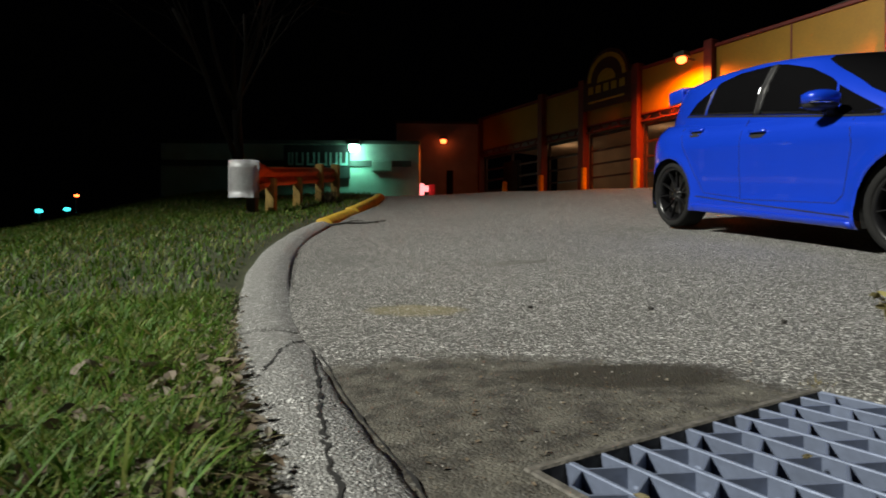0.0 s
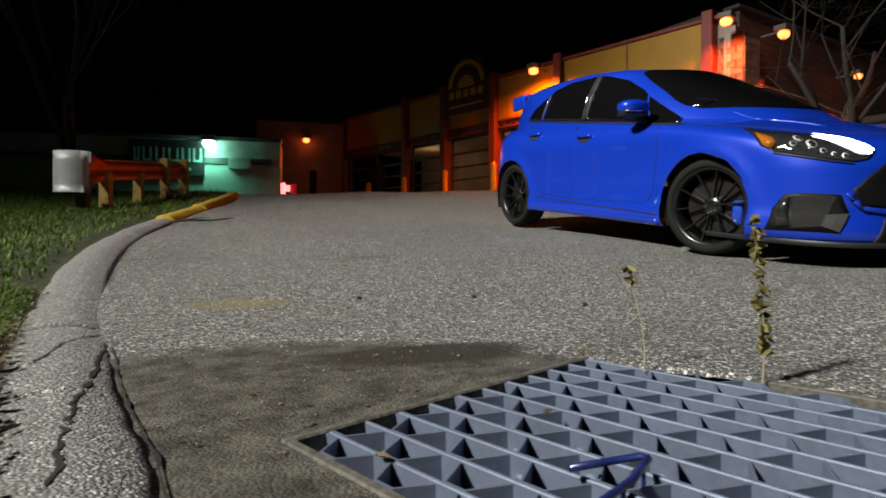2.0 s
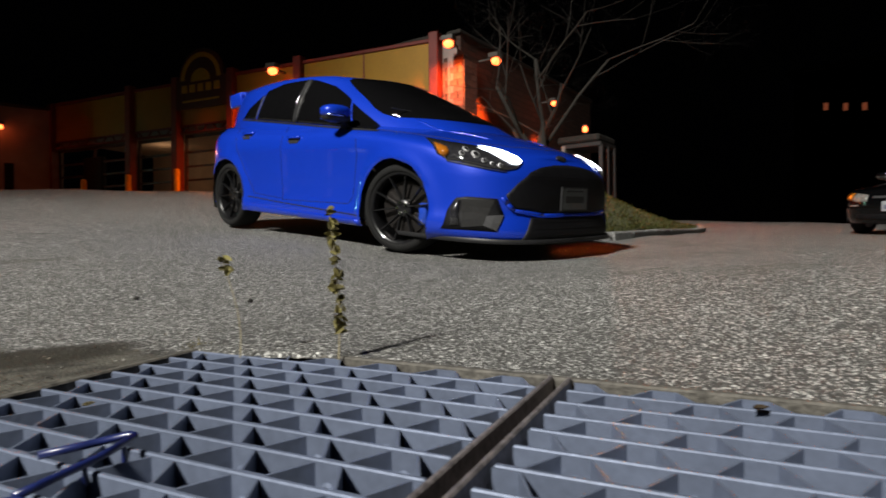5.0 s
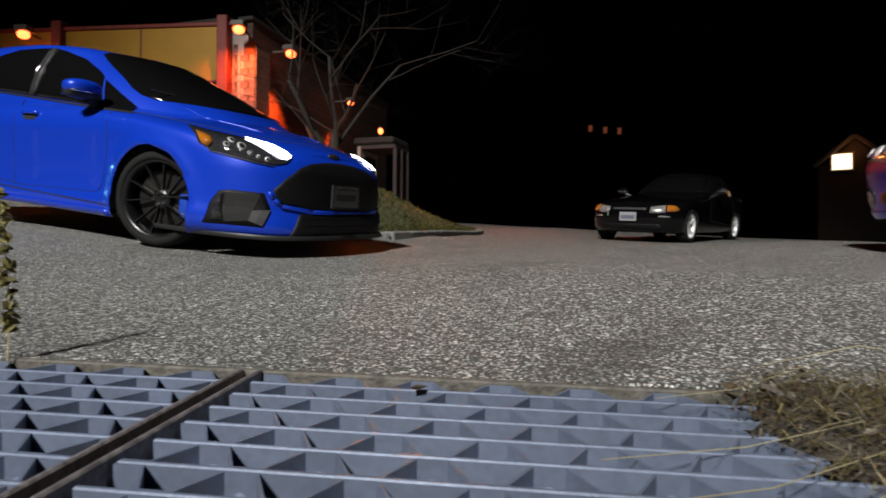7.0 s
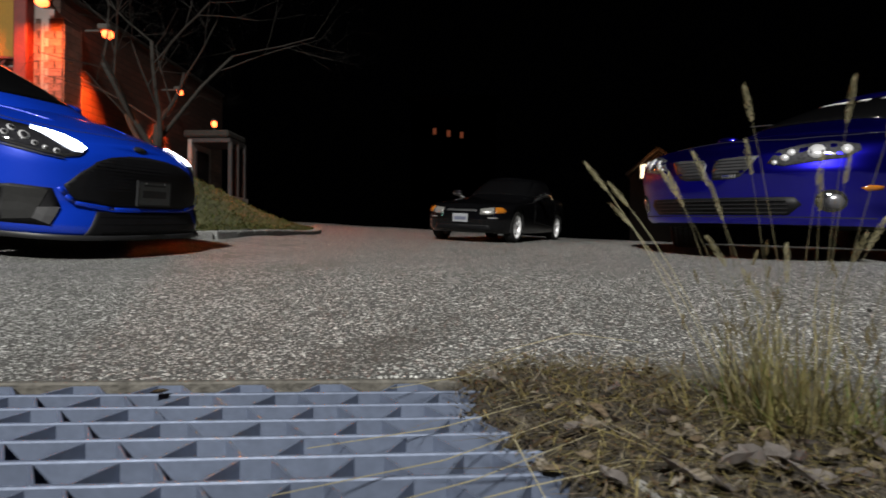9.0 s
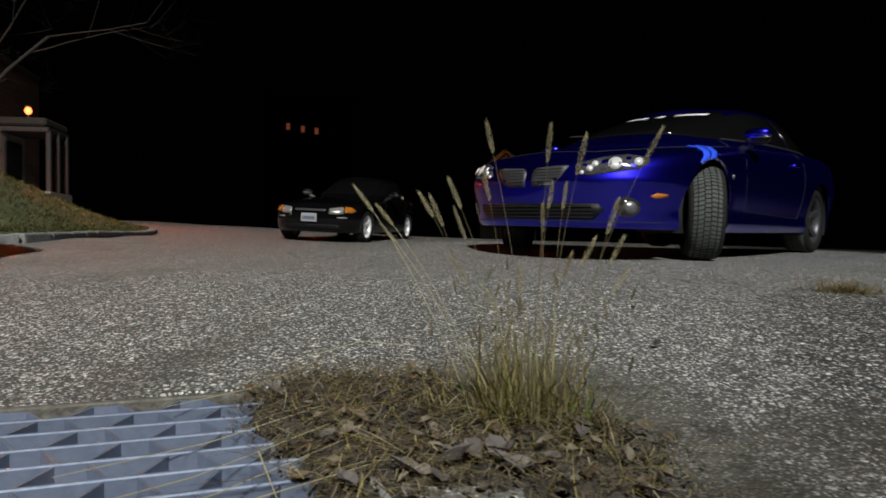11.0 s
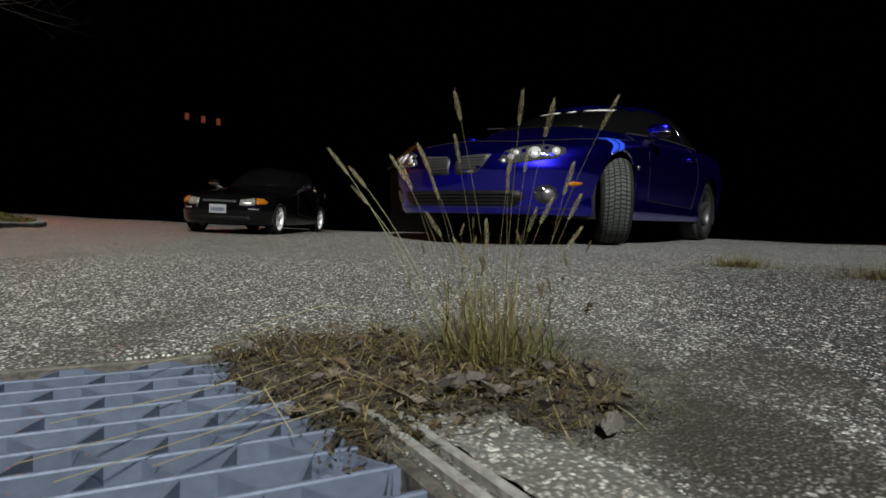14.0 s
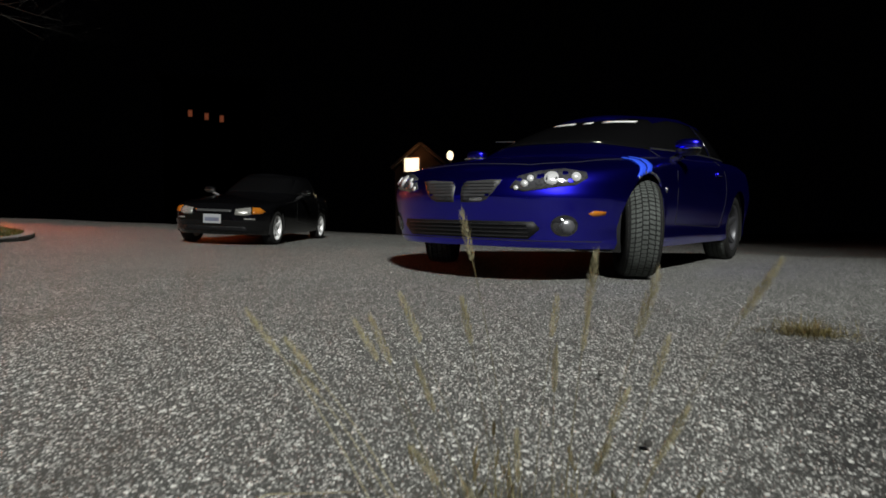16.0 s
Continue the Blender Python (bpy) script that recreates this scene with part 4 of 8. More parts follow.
def tread_bm(R, w):
    """Raised tread blocks in slanted rows, with grooves between."""
    bm = bmesh.new()
    n = 66
    for i in range(n):
        for lane, (y0, y1) in enumerate(((-0.43, -0.27), (-0.24, -0.10), (-0.07, 0.07), (0.10, 0.24), (0.27, 0.43))):
            for s in (0,):
                a0 = 2 * math.pi * (i + 0.10 + 0.3 * (lane % 2)) / n
                a1 = 2 * math.pi * (i + 0.84 + 0.3 * (lane % 2)) / n
                skew = 0.35 * (1 if lane < 2 else -1 if lane > 2 else 0) * 2 * math.pi / n
                quad = []
                for a, y in ((a0, y0), (a1, y0), (a1 + skew, y1), (a0 + skew, y1)):
                    for r in (R - 0.002, R + 0.006):
                        k = r - 0.016 * max(0, (abs(y) - 0.30) / 0.13) ** 2
                        quad.append(bm.verts.new((k * math.cos(a), y * w, k * math.sin(a))))
                o = quad
                bm.faces.new((o[1], o[3], o[5], o[7]))
                for p, q in ((0, 2), (2, 4), (4, 6), (6, 0)):
                    bm.faces.new((o[p], o[q], o[q + 1], o[p + 1]))
    bmesh.ops.recalc_face_normals(bm, faces=bm.faces)
    return bm


def spoke_bm(r0, r1, w0, w1, depth, y0, y1, split=0.0):
    """One spoke, from the hub out, dished from y0 to y1; split: how far its two limbs part at the rim."""
    bms = []
    for s in (-1, 1) if split else (0,):
        bm = bmesh.new()
        ring = []
        for f in (0, 0.35, 0.7, 1.0):
            r = r0 + (r1 - r0) * f
            w = (w0 + (w1 - w0) * f) / (2 if split else 1)
            c = s * (split * f * 0.5 + w0 * 0.22 * (1 - f))
            y = y0 + (y1 - y0) * f**1.5
            ring.append([bm.verts.new(p) for p in ((c - w / 2, y - 0.006, r), (c - w * 0.3, y, r), (c + w * 0.3, y, r), (c + w / 2, y - 0.006, r), (c + w / 2, y - depth, r), (c - w / 2, y - depth, r))])
        for a, b in zip(ring, ring[1:]):
            for k in range(6):
                bm.faces.new((a[k], a[(k + 1) % 6], b[(k + 1) % 6], b[k]))
        bm.faces.new(ring[0][::-1])
        bm.faces.new(ring[-1])
        bmesh.ops.recalc_face_normals(bm, faces=bm.faces)
        bms.append(bm)
    return join(*bms)


def wheel(car, where, side, R, w, rim, spokes, rim_mat, split, steer=0.0, caliper=None, tread=False, nut_mat=CHROME, slim=1.0):
    """A wheel under a car; side: 1 left, -1 right. Its outer face looks along +y of its own."""
    m = pose(*where, 0, 0, (0 if side > 0 else 180) + steer)
    t = part("wheel", tyre_bm(R, w, rim), RUBBER, car, "black rubber tyre on an alloy rim", True, m)
    if tread:
        part("tread", tread_bm(R, w), DUSTY_RUBBER, t, "dusty worn tread blocks")
    h = w / 2
    part("rim", lathe([(rim + 0.004, -h * 0.8), (rim - 0.012, -h * 0.7), (rim - 0.02, h * 0.3), (rim - 0.014, h * 0.72), (rim + 0.004, h * 0.92), (rim + 0.012, h * 0.90)], 48), rim_mat, t, smooth=True)
    part("brake_disc", lathe([(0.06, h * 0.10), (rim * 0.78, h * 0.10), (rim * 0.78, h * 0.10 - 0.024), (0.06, h * 0.10 - 0.024)], 40), DISC, t)
    part("hub", lathe([(0.0, h * 0.52), (0.035, h * 0.52), (0.068, h * 0.46), (0.075, h * 0.30), (0.07, 0.0)], 24), rim_mat, t, smooth=True)
    sp = None
    for i in range(spokes):
        mm = pose(0, 0, 0, 0, 360 * i / spokes + 8, 0)
        if sp is None:
            sp = part("spoke", spoke_bm(0.05, rim - 0.006, 0.052 * slim, 0.030 * slim, 0.03, h * 0.50, h * 0.80, split), rim_mat, t, m=mm)
        else:
            twin(sp, t, mm)
    nut = None
    for i in range(5):
        a = 2 * math.pi * i / 5
        mm = pose(0.043 * math.cos(a), h * 0.52, 0.043 * math.sin(a), 90)
        if nut is None:
            nut = part("wheel_nut", cyl(0.011, 0.009, 0.022, 6), nut_mat, t, m=mm)
        else:
            twin(nut, t, mm)
    if caliper:
        a = radians(-12)
        part("caliper", box(0.075, 0.07, 0.17, pose(rim * 0.70 * math.cos(a) * side, h * 0.2, rim * 0.70 * math.sin(a)), 0.018, 2), caliper, t, "bright blue brake caliper", True)
    return t


def wheel_well(car, ax, y, side, arch):
    bm = bmesh.new()
    n, rows = 28, []
    for yy in (y - side * 0.005, y - side * 0.34):
        rows.append([bm.verts.new((ax + (arch + 0.004) * math.cos(a), yy, 0.32 + (arch + 0.004) * math.sin(a))) for a in (math.pi * (-0.12 + 1.24 * i / n) for i in range(n + 1))])
    for i in range(n):
        bm.faces.new((rows[0][i], rows[0][i + 1], rows[1][i + 1], rows[1][i]))
    bm.faces.new(rows[1])
    return part("wheel_well", bm, WELL, car)


def underbody(car, shape):
    low = shape.plan(0.3)[::3] * 0.97
    pts = [(x, y) for x, y in low] + [(x, -y) for x, y in low[::-1]]
    bm = bmesh.new()
    z0 = 0.21
    inner = [(x, y * 0.80) for x, y in pts]
    a = [bm.verts.new((x, y, z0)) for x, y in inner]
    b = [bm.verts.new((x, y, 0.42)) for x, y in inner]
    bm.faces.new(a)
    for i in range(len(a)):
        j = (i + 1) % len(a)
        bm.faces.new((a[i], a[j], b[j], b[i]))
    bmesh.ops.recalc_face_normals(bm, faces=bm.faces)
    return part("underbody", bm, WELL, car)


def mirror_pod(car, x, y, z, side, paint, size=1.0):
    arm = part("mirror", blob(0.085 * size, 0.125 * size, 0.056 * size, pose(x, y + side * 0.10, z + 0.012), 2.6), paint, car, smooth=True)
    part("mirror_base", blob(0.078 * size, 0.112 * size, 0.040, pose(x - 0.004, y + side * 0.095, z - 0.030), 2.8), TRIM, arm, "black plastic mirror underside", True)
    part("mirror_foot", tube([(x - 0.02, y - side * 0.08, z - 0.13), (x, y + side * 0.06, z - 0.06)], [0.03, 0.03], 8), TRIM, arm)
    part("mirror_glass", box(0.008, 0.19 * size, 0.09 * size, pose(x - 0.078 * size, y + side * 0.10, z), 0.003), CHROME, arm)
    part("indicator", blob(0.045, 0.085 * size, 0.011, pose(x + 0.046 * size, y + side * 0.135, z - 0.018), 3), CHROME, arm, "bright indicator strip", True)
    return arm


def mirrored(poly):
    return [(-a, b) for a, b in poly][::-1]


def blue_hatchback():
    sh = Shape(
        front=[(0.10, 3.58), (0.16, 3.66), (0.22, 3.655), (0.34, 3.62), (0.46, 3.62), (0.60, 3.60), (0.68, 3.56), (0.73, 3.50), (0.78, 3.40), (0.84, 3.26), (0.92, 2.97), (1.0, 2.77)],
        rear=[(0.2, -0.56), (0.35, -0.66), (0.6, -0.68), (0.9, -0.64), (1.05, -0.60)],
        width=[(0.12, 0.83), (0.20, 0.905), (0.27, 0.915), (0.36, 0.90), (0.46, 0.90), (0.66, 0.910), (0.80, 0.922), (0.88, 0.910), (0.95, 0.886), (1.05, 0.85)],
        shoulder=[(-0.8, 1.045), (0.0, 1.03), (1.0, 1.0), (1.9, 0.995), (2.4, 0.995), (2.9, 0.945), (3.2, 0.875), (3.45, 0.78), (3.6, 0.725)],
        sill=[(-0.8, 0.26), (-0.35, 0.22), (0.4, 0.19), (2.2, 0.17), (3.0, 0.14), (3.6, 0.135)],
        crown=[(-0.8, 0.02), (1.9, 0.10), (2.3, 0.115), (2.9, 0.088), (3.3, 0.06), (3.56, 0.02)],
        n_front=3.3, n_rear=3.0, nose=0.90, tail=0.65,
        house=dict(xf=3.02, xr=-0.72, w=0.850, nf=2.6, nr=3.0, rf=1.70, rr=-0.50, rw=0.665, rnf=3.2, rnr=3.6, z0=0.86, bulge=0.045, crown=0.030, roof=[(-0.8, 1.335), (-0.3, 1.405), (0.5, 1.468), (1.0, 1.475), (1.4, 1.463), (1.7, 1.430)]),
        axles=(0.0, 2.648), arch=0.385, flare=0.03)
    m = settle((2.900, 6.757), -75.2, 2.648, lift=0.006)
    car = thing("hatchback_car", "bright blue sporty hatchback with black wheels, parked on the slope", "car", m)
    V, F, _ = sh.body()
    bb = outward(V, F)
    cb = outward(*sh.cabin())
    sk = Skin([bb, cb])
    part("body", bb, BRIGHT_BLUE, car, smooth=True)
    part("roof", cb, BRIGHT_BLUE, car, smooth=True)
    for side in ("right", "left"):
        part("front_window", sk.panel([(1.19, 1.032), (1.68, 0.988), (1.95, 0.960), (1.80, 1.205), (1.74, 1.245), (1.52, 1.355), (1.29, 1.420), (1.19, 1.438)], side, 0.004), CAR_GLASS, car, "dark tinted side glass", True)
        part("quarter_window", sk.panel([(1.97, 0.958), (2.31, 0.932), (1.95, 1.120), (1.83, 1.185)], side, 0.005), CAR_GLASS, car, "black corner panel behind the mirror", True)
        part("rear_window", sk.panel([(0.43, 1.096), (1.13, 1.037), (1.13, 1.440), (0.75, 1.432), (0.50, 1.385), (0.465, 1.36)], side, 0.004), CAR_GLASS, car, "dark tinted side glass", True)
        part("rear_quarter_glass", sk.panel([(0.09, 1.125), (0.40, 1.099), (0.435, 1.345), (0.19, 1.228)], side, 0.004), CAR_GLASS, car, "dark tinted side glass", True)
        part("pillar", sk.strip([(1.16, 1.034), (1.16, 1.440)], side, 0.055, 0.0055), TRIM, car, "gloss black door pillar", True)
        part("window_trim", sk.strip([(0.40, 1.102), (0.44, 1.340)], side, 0.012, 0.006), GREY_RIM, car, "thin bright trim between the rear panes", True)
        part("window_trim", sk.strip([(1.135, 1.05), (1.135, 1.42)], side, 0.010, 0.007), GREY_TRIM, car)
        part("window_seal", sk.strip([(2.36, 0.922), (1.95, 0.950), (1.2, 1.020), (0.43, 1.086), (0.06, 1.115)], side, 0.014, 0.004), TRIM, car)
        part("door_seam", sk.strip([(2.16, 0.96), (2.20, 0.75), (2.14, 0.40), (2.08, 0.34), (1.08, 0.33), (1.06, 0.60), (1.08, 1.0)], side, 0.004), WELL, car)
        part("door_seam", sk.strip([(1.06, 0.34), (0.56, 0.37), (0.44, 0.52), (0.24, 0.80), (0.12, 1.03)], side, 0.004), WELL, car)
        part("sill_line", sk.strip([(2.24, 0.252), (1.0, 0.305), (0.45, 0.335)], side, 0.009), WELL, car)
        part("side_skirt", sk.panel([(2.24, 0.18), (2.23, 0.220), (0.42, 0.255), (0.41, 0.205)], side, 0.016, 0.03), BRIGHT_BLUE, car, smooth=True)
        for hx, hz in ((1.28, 0.872), (0.405, 0.930)):
            part("handle_recess", sk.panel([(hx - 0.10, hz - 0.012), (hx - 0.06, hz - 0.034), (hx + 0.05, hz - 0.034), (hx + 0.09, hz - 0.008), (hx + 0.05, hz + 0.014), (hx - 0.06, hz + 0.014)], side, 0.002), WELL, car)
            part("door_handle", sk.panel([(hx - 0.10, hz + 0.006), (hx + 0.10, hz + 0.004), (hx + 0.09, hz + 0.028), (hx - 0.09, hz + 0.030)], side, 0.022, 0.02), BRIGHT_BLUE, car, smooth=True)
    # the nose
    half = [(0.0, 0.690), (0.20, 0.680), (0.345, 0.660), (0.459, 0.622), (0.568, 0.549), (0.652, 0.465), (0.628, 0.415), (0.588, 0.373), (0.36, 0.346), (0.0, 0.338)]
    grille = half + [(-a, z) for a, z in half[-2:0:-1]]
    g = part("grille", sk.panel(grille, "front", 0.008, fine=0.04), MESH_BLACK, car, "large black hexagonal grille", True)
    for i in range(15):
        z = 0.362 + i * 0.0215
        w = float(np.interp(z, [0.346, 0.373, 0.415, 0.465, 0.549, 0.622, 0.660, 0.680], [0.34, 0.575, 0.615, 0.640, 0.555, 0.445, 0.33, 0.19]))
        part("grille_slat", sk.strip([(-w, z), (w, z)], "front", 0.003, 0.0095), MESH_BLACK, g)
    part("grille_lip", sk.strip([(-0.675, 0.452), (-0.645, 0.405), (-0.60, 0.362), (-0.36, 0.331), (0.36, 0.331), (0.60, 0.362), (0.645, 0.405), (0.675, 0.452)], "front", 0.024, 0.018), BRIGHT_BLUE, car, smooth=True)
    lower = part("lower_intake", sk.panel([(-0.475, 0.312), (0.475, 0.312), (0.575, 0.142), (-0.575, 0.142)], "front", 0.009, fine=0.04), MESH_BLACK, car, "black lower air intake", True)
    for z in (0.19, 0.235, 0.28):
        part("intake_slat", sk.strip([(-0.47, z), (0.47, z)], "front", 0.004, 0.011), MESH_BLACK, lower)
    sp = bmesh.new()
    edge = sh.plan(0.16)
    ring = [(x, y) for x, y in edge[:40]]
    ring = [(x, -y) for x, y in ring[::-1]] + ring
    top_v = [sp.verts.new((x + 0.022, y * 1.0, 0.166)) for x, y in ring]
    bot_v = [sp.verts.new((x + 0.045, y * 1.01, 0.135)) for x, y in ring]
    in_v = [sp.verts.new((x - 0.10, y * 0.93, 0.128)) for x, y in ring]
    for a, b in ((top_v, bot_v), (bot_v, in_v)):
        for i in range(len(ring) - 1):
            sp.faces.new((a[i], a[i + 1], b[i + 1], b[i]))
    part("splitter", sp, TRIM, car, "black front splitter", True)
    for s in (1, -1):
        fog = [(0.922, 0.220), (0.884, 0.353), (0.840, 0.438), (0.775, 0.449), (0.578, 0.441), (0.531, 0.336), (0.592, 0.216), (0.665, 0.220), (0.809, 0.222)]
        poly = fog if s > 0 else mirrored(fog)
        f = part("side_intake", sk.panel(poly, "front", 0.004, turn=24 * s), MESH_BLACK, car, "dark side air intake with a fog lamp", True)
        inner = [(0.800, 0.432), (0.600, 0.428), (0.645, 0.325), (0.685, 0.255), (0.812, 0.240)]
        part("intake_hollow", sk.panel(inner if s > 0 else mirrored(inner), "front", 0.008, turn=24 * s), WELL, f)
        blade = [(0.651, 0.320), (0.535, 0.328), (0.594, 0.224), (0.680, 0.256)]
        eye = [(0.866, 0.370), (0.818, 0.428), (0.826, 0.252), (0.872, 0.250)]
        part("fog_lamp", sk.panel(eye if s > 0 else mirrored(eye), "front", 0.012, turn=24 * s), LENS, f, "slim fog lamp", True)
        part("intake_blade", sk.panel(blade if s > 0 else mirrored(blade), "front", 0.014, turn=24 * s), GREY_TRIM, f)
        # lamps sweep back along the wing
        lampo = [(1.001, 0.856), (0.856, 0.826), (0.622, 0.797), (0.436, 0.773), (0.352, 0.735), (0.310, 0.690), (0.382, 0.646), (0.477, 0.630), (0.602, 0.644), (0.805, 0.680), (0.899, 0.699), (0.959, 0.737)]
        h = part("headlight", sk.panel(lampo if s > 0 else mirrored(lampo), "front", 0.009, turn=30 * s), LENS, car, "clear headlight with a lit white strip", True)
        strip = [(0.620, 0.796), (0.530, 0.784), (0.440, 0.766), (0.345, 0.724), (0.318, 0.693), (0.360, 0.672), (0.420, 0.676), (0.500, 0.712), (0.570, 0.760)]
        part("running_light", sk.panel(strip if s > 0 else mirrored(strip), "front", 0.014, fine=0.03, turn=30 * s), DRL, h, "glowing white running light", True)
        amber = [(0.965, 0.812), (0.884, 0.777), (0.876, 0.745), (0.902, 0.707), (0.945, 0.737)]
        part("turn_lamp", sk.panel(amber if s > 0 else mirrored(amber), "front", 0.015, turn=30 * s), AMBER, h, "amber turn lamp", True)
        for cx, cz, r in ((0.745, 0.765, 0.024), (0.690, 0.730, 0.030), (0.790, 0.735, 0.020), (0.640, 0.690, 0.018), (0.520, 0.660, 0.020), (0.585, 0.672, 0.014)):
            circ = [(cx + r * math.cos(2 * math.pi * k / 12), cz + 0.8 * r * math.sin(2 * math.pi * k / 12)) for k in range(12)]
            part("projector", sk.panel(circ if s > 0 else mirrored(circ), "front", 0.013, turn=30 * s), REFLECTOR, h, "chrome lamp bowl", True)
            circ = [(cx + 0.62 * r * math.cos(2 * math.pi * k / 12), cz + 0.5 * r * math.sin(2 * math.pi * k / 12)) for k in range(12)]
            part("projector_lens", sk.panel(circ if s > 0 else mirrored(circ), "front", 0.017, turn=30 * s), LENS, h, smooth=True)
        trim = [(0.99, 0.846), (0.895, 0.690), (0.80, 0.671), (0.60, 0.635), (0.476, 0.621)]
        part("headlight_edge", sk.strip(trim if s > 0 else mirrored(trim), "front", 0.006, 0.012, 30 * s), TRIM, h)
        mirror_pod(car, 1.97, s * 0.86, 1.062, s, BRIGHT_BLUE, 1.05)
        tail = [(0.62, 0.72), (0.80, 0.70), (0.86, 0.90), (0.70, 0.98), (0.60, 0.94)]
        part("tail_lamp", sk.panel(tail if s > 0 else mirrored(tail), "rear", 0.006), RED_LENS, car, "red tail lamp", True)
    wind = [(-0.605, 1.047), (-0.27, 1.036), (0.27, 1.036), (0.605, 1.047), (0.636, 1.082), (0.632, 1.135), (0.572, 1.305), (0.528, 1.412), (0.480, 1.440), (0.21, 1.452), (-0.21, 1.452), (-0.480, 1.440), (-0.528, 1.412), (-0.572, 1.305), (-0.632, 1.135), (-0.636, 1.082)]
    part("windscreen", sk.panel(wind, "front", 0.004), CAR_GLASS, car, "dark windscreen", True)
    back = [(-0.60, 1.10), (0.60, 1.10), (0.52, 1.34), (-0.52, 1.34)]
    part("rear_screen", sk.panel(back, "rear", 0.004), CAR_GLASS, car, "dark rear window", True)
    part("bonnet_seam", sk.strip([(2.35, 0.80), (2.8, 0.74), (3.1, 0.62), (3.30, 0.36), (3.36, 0.0), (3.30, -0.36), (3.1, -0.62), (2.8, -0.74), (2.35, -0.80)], "top", 0.007), WELL, car)
    part("bonnet_crease", sk.strip([(2.45, 0.52), (2.75, 0.47), (3.10, 0.33)], "top", 0.012, 0.004), BRIGHT_BLUE, car, smooth=True)
    part("bonnet_crease", sk.strip([(2.45, -0.52), (2.75, -0.47), (3.10, -0.33)], "top", 0.012, 0.004), BRIGHT_BLUE, car, smooth=True)
    oval = [(0.062 * math.cos(2 * math.pi * k / 20), 0.738 + 0.022 * math.sin(2 * math.pi * k / 20)) for k in range(20)]
    part("badge", sk.panel(oval, "front", 0.006), TRIM, car, "small dark oval badge", True)
    spoil = join(box(0.30, 1.10, 0.045, pose(-0.47, 0, 1.425, 0, -6, 0), 0.018, 2), box(0.26, 0.05, 0.15, pose(-0.49, 0.54, 1.375, 0, -6, 0), 0.016, 2), box(0.26, 0.05, 0.15, pose(-0.49, -0.54, 1.375, 0, -6, 0), 0.016, 2))
    part("rear_spoiler", spoil, BRIGHT_BLUE, car, "blue roof spoiler", True)
    plate = part("number_plate", box(0.012, 0.33, 0.160, pose(3.634, 0, 0.447), 0.004), PLATE_DARK, car, "dark number plate in a holder")
    part("plate_frame", join(box(0.016, 0.345, 0.010, pose(3.636, 0, 0.528)), box(0.016, 0.345, 0.010, pose(3.636, 0, 0.366)), box(0.016, 0.010, 0.162, pose(3.636, 0.168, 0.447)), box(0.016, 0.010, 0.162, pose(3.636, -0.168, 0.447))), TRIM, plate)
    part("plate_bar", box(0.006, 0.22, 0.012, pose(3.640, 0, 0.503)), TRIM, plate)
    part("plate_bar", box(0.006, 0.24, 0.05, pose(3.640, 0, 0.442)), TRIM, plate)
    for y in (0.10, -0.10):
        part("plate_screw", cyl(0.008, 0.007, 0.006, 10, pose(3.643, y, 0.518, 0, 90, 0)), CHROME, plate)
    for i, y in enumerate((0.42, -0.10)):
        part("wiper", tube([(2.50, y, 1.055), (2.36, y - 0.3, 1.10), (2.30, y - 0.55, 1.12)], [0.010, 0.008, 0.005], 6), TRIM, car)
    for ax in (0.0, 2.648):
        for s in (1, -1):
            wheel(car, (ax, s * 0.775, 0.335), s, 0.335, 0.240, 0.262, 5, BLACK_RIM, 0.16, steer=(13 if ax else 0), caliper=CALIPER if ax else None, slim=0.62)
            wheel_well(car, ax, s * 0.885, s, 0.385)
    underbody(car, sh)
    return car


blue_hatchback()


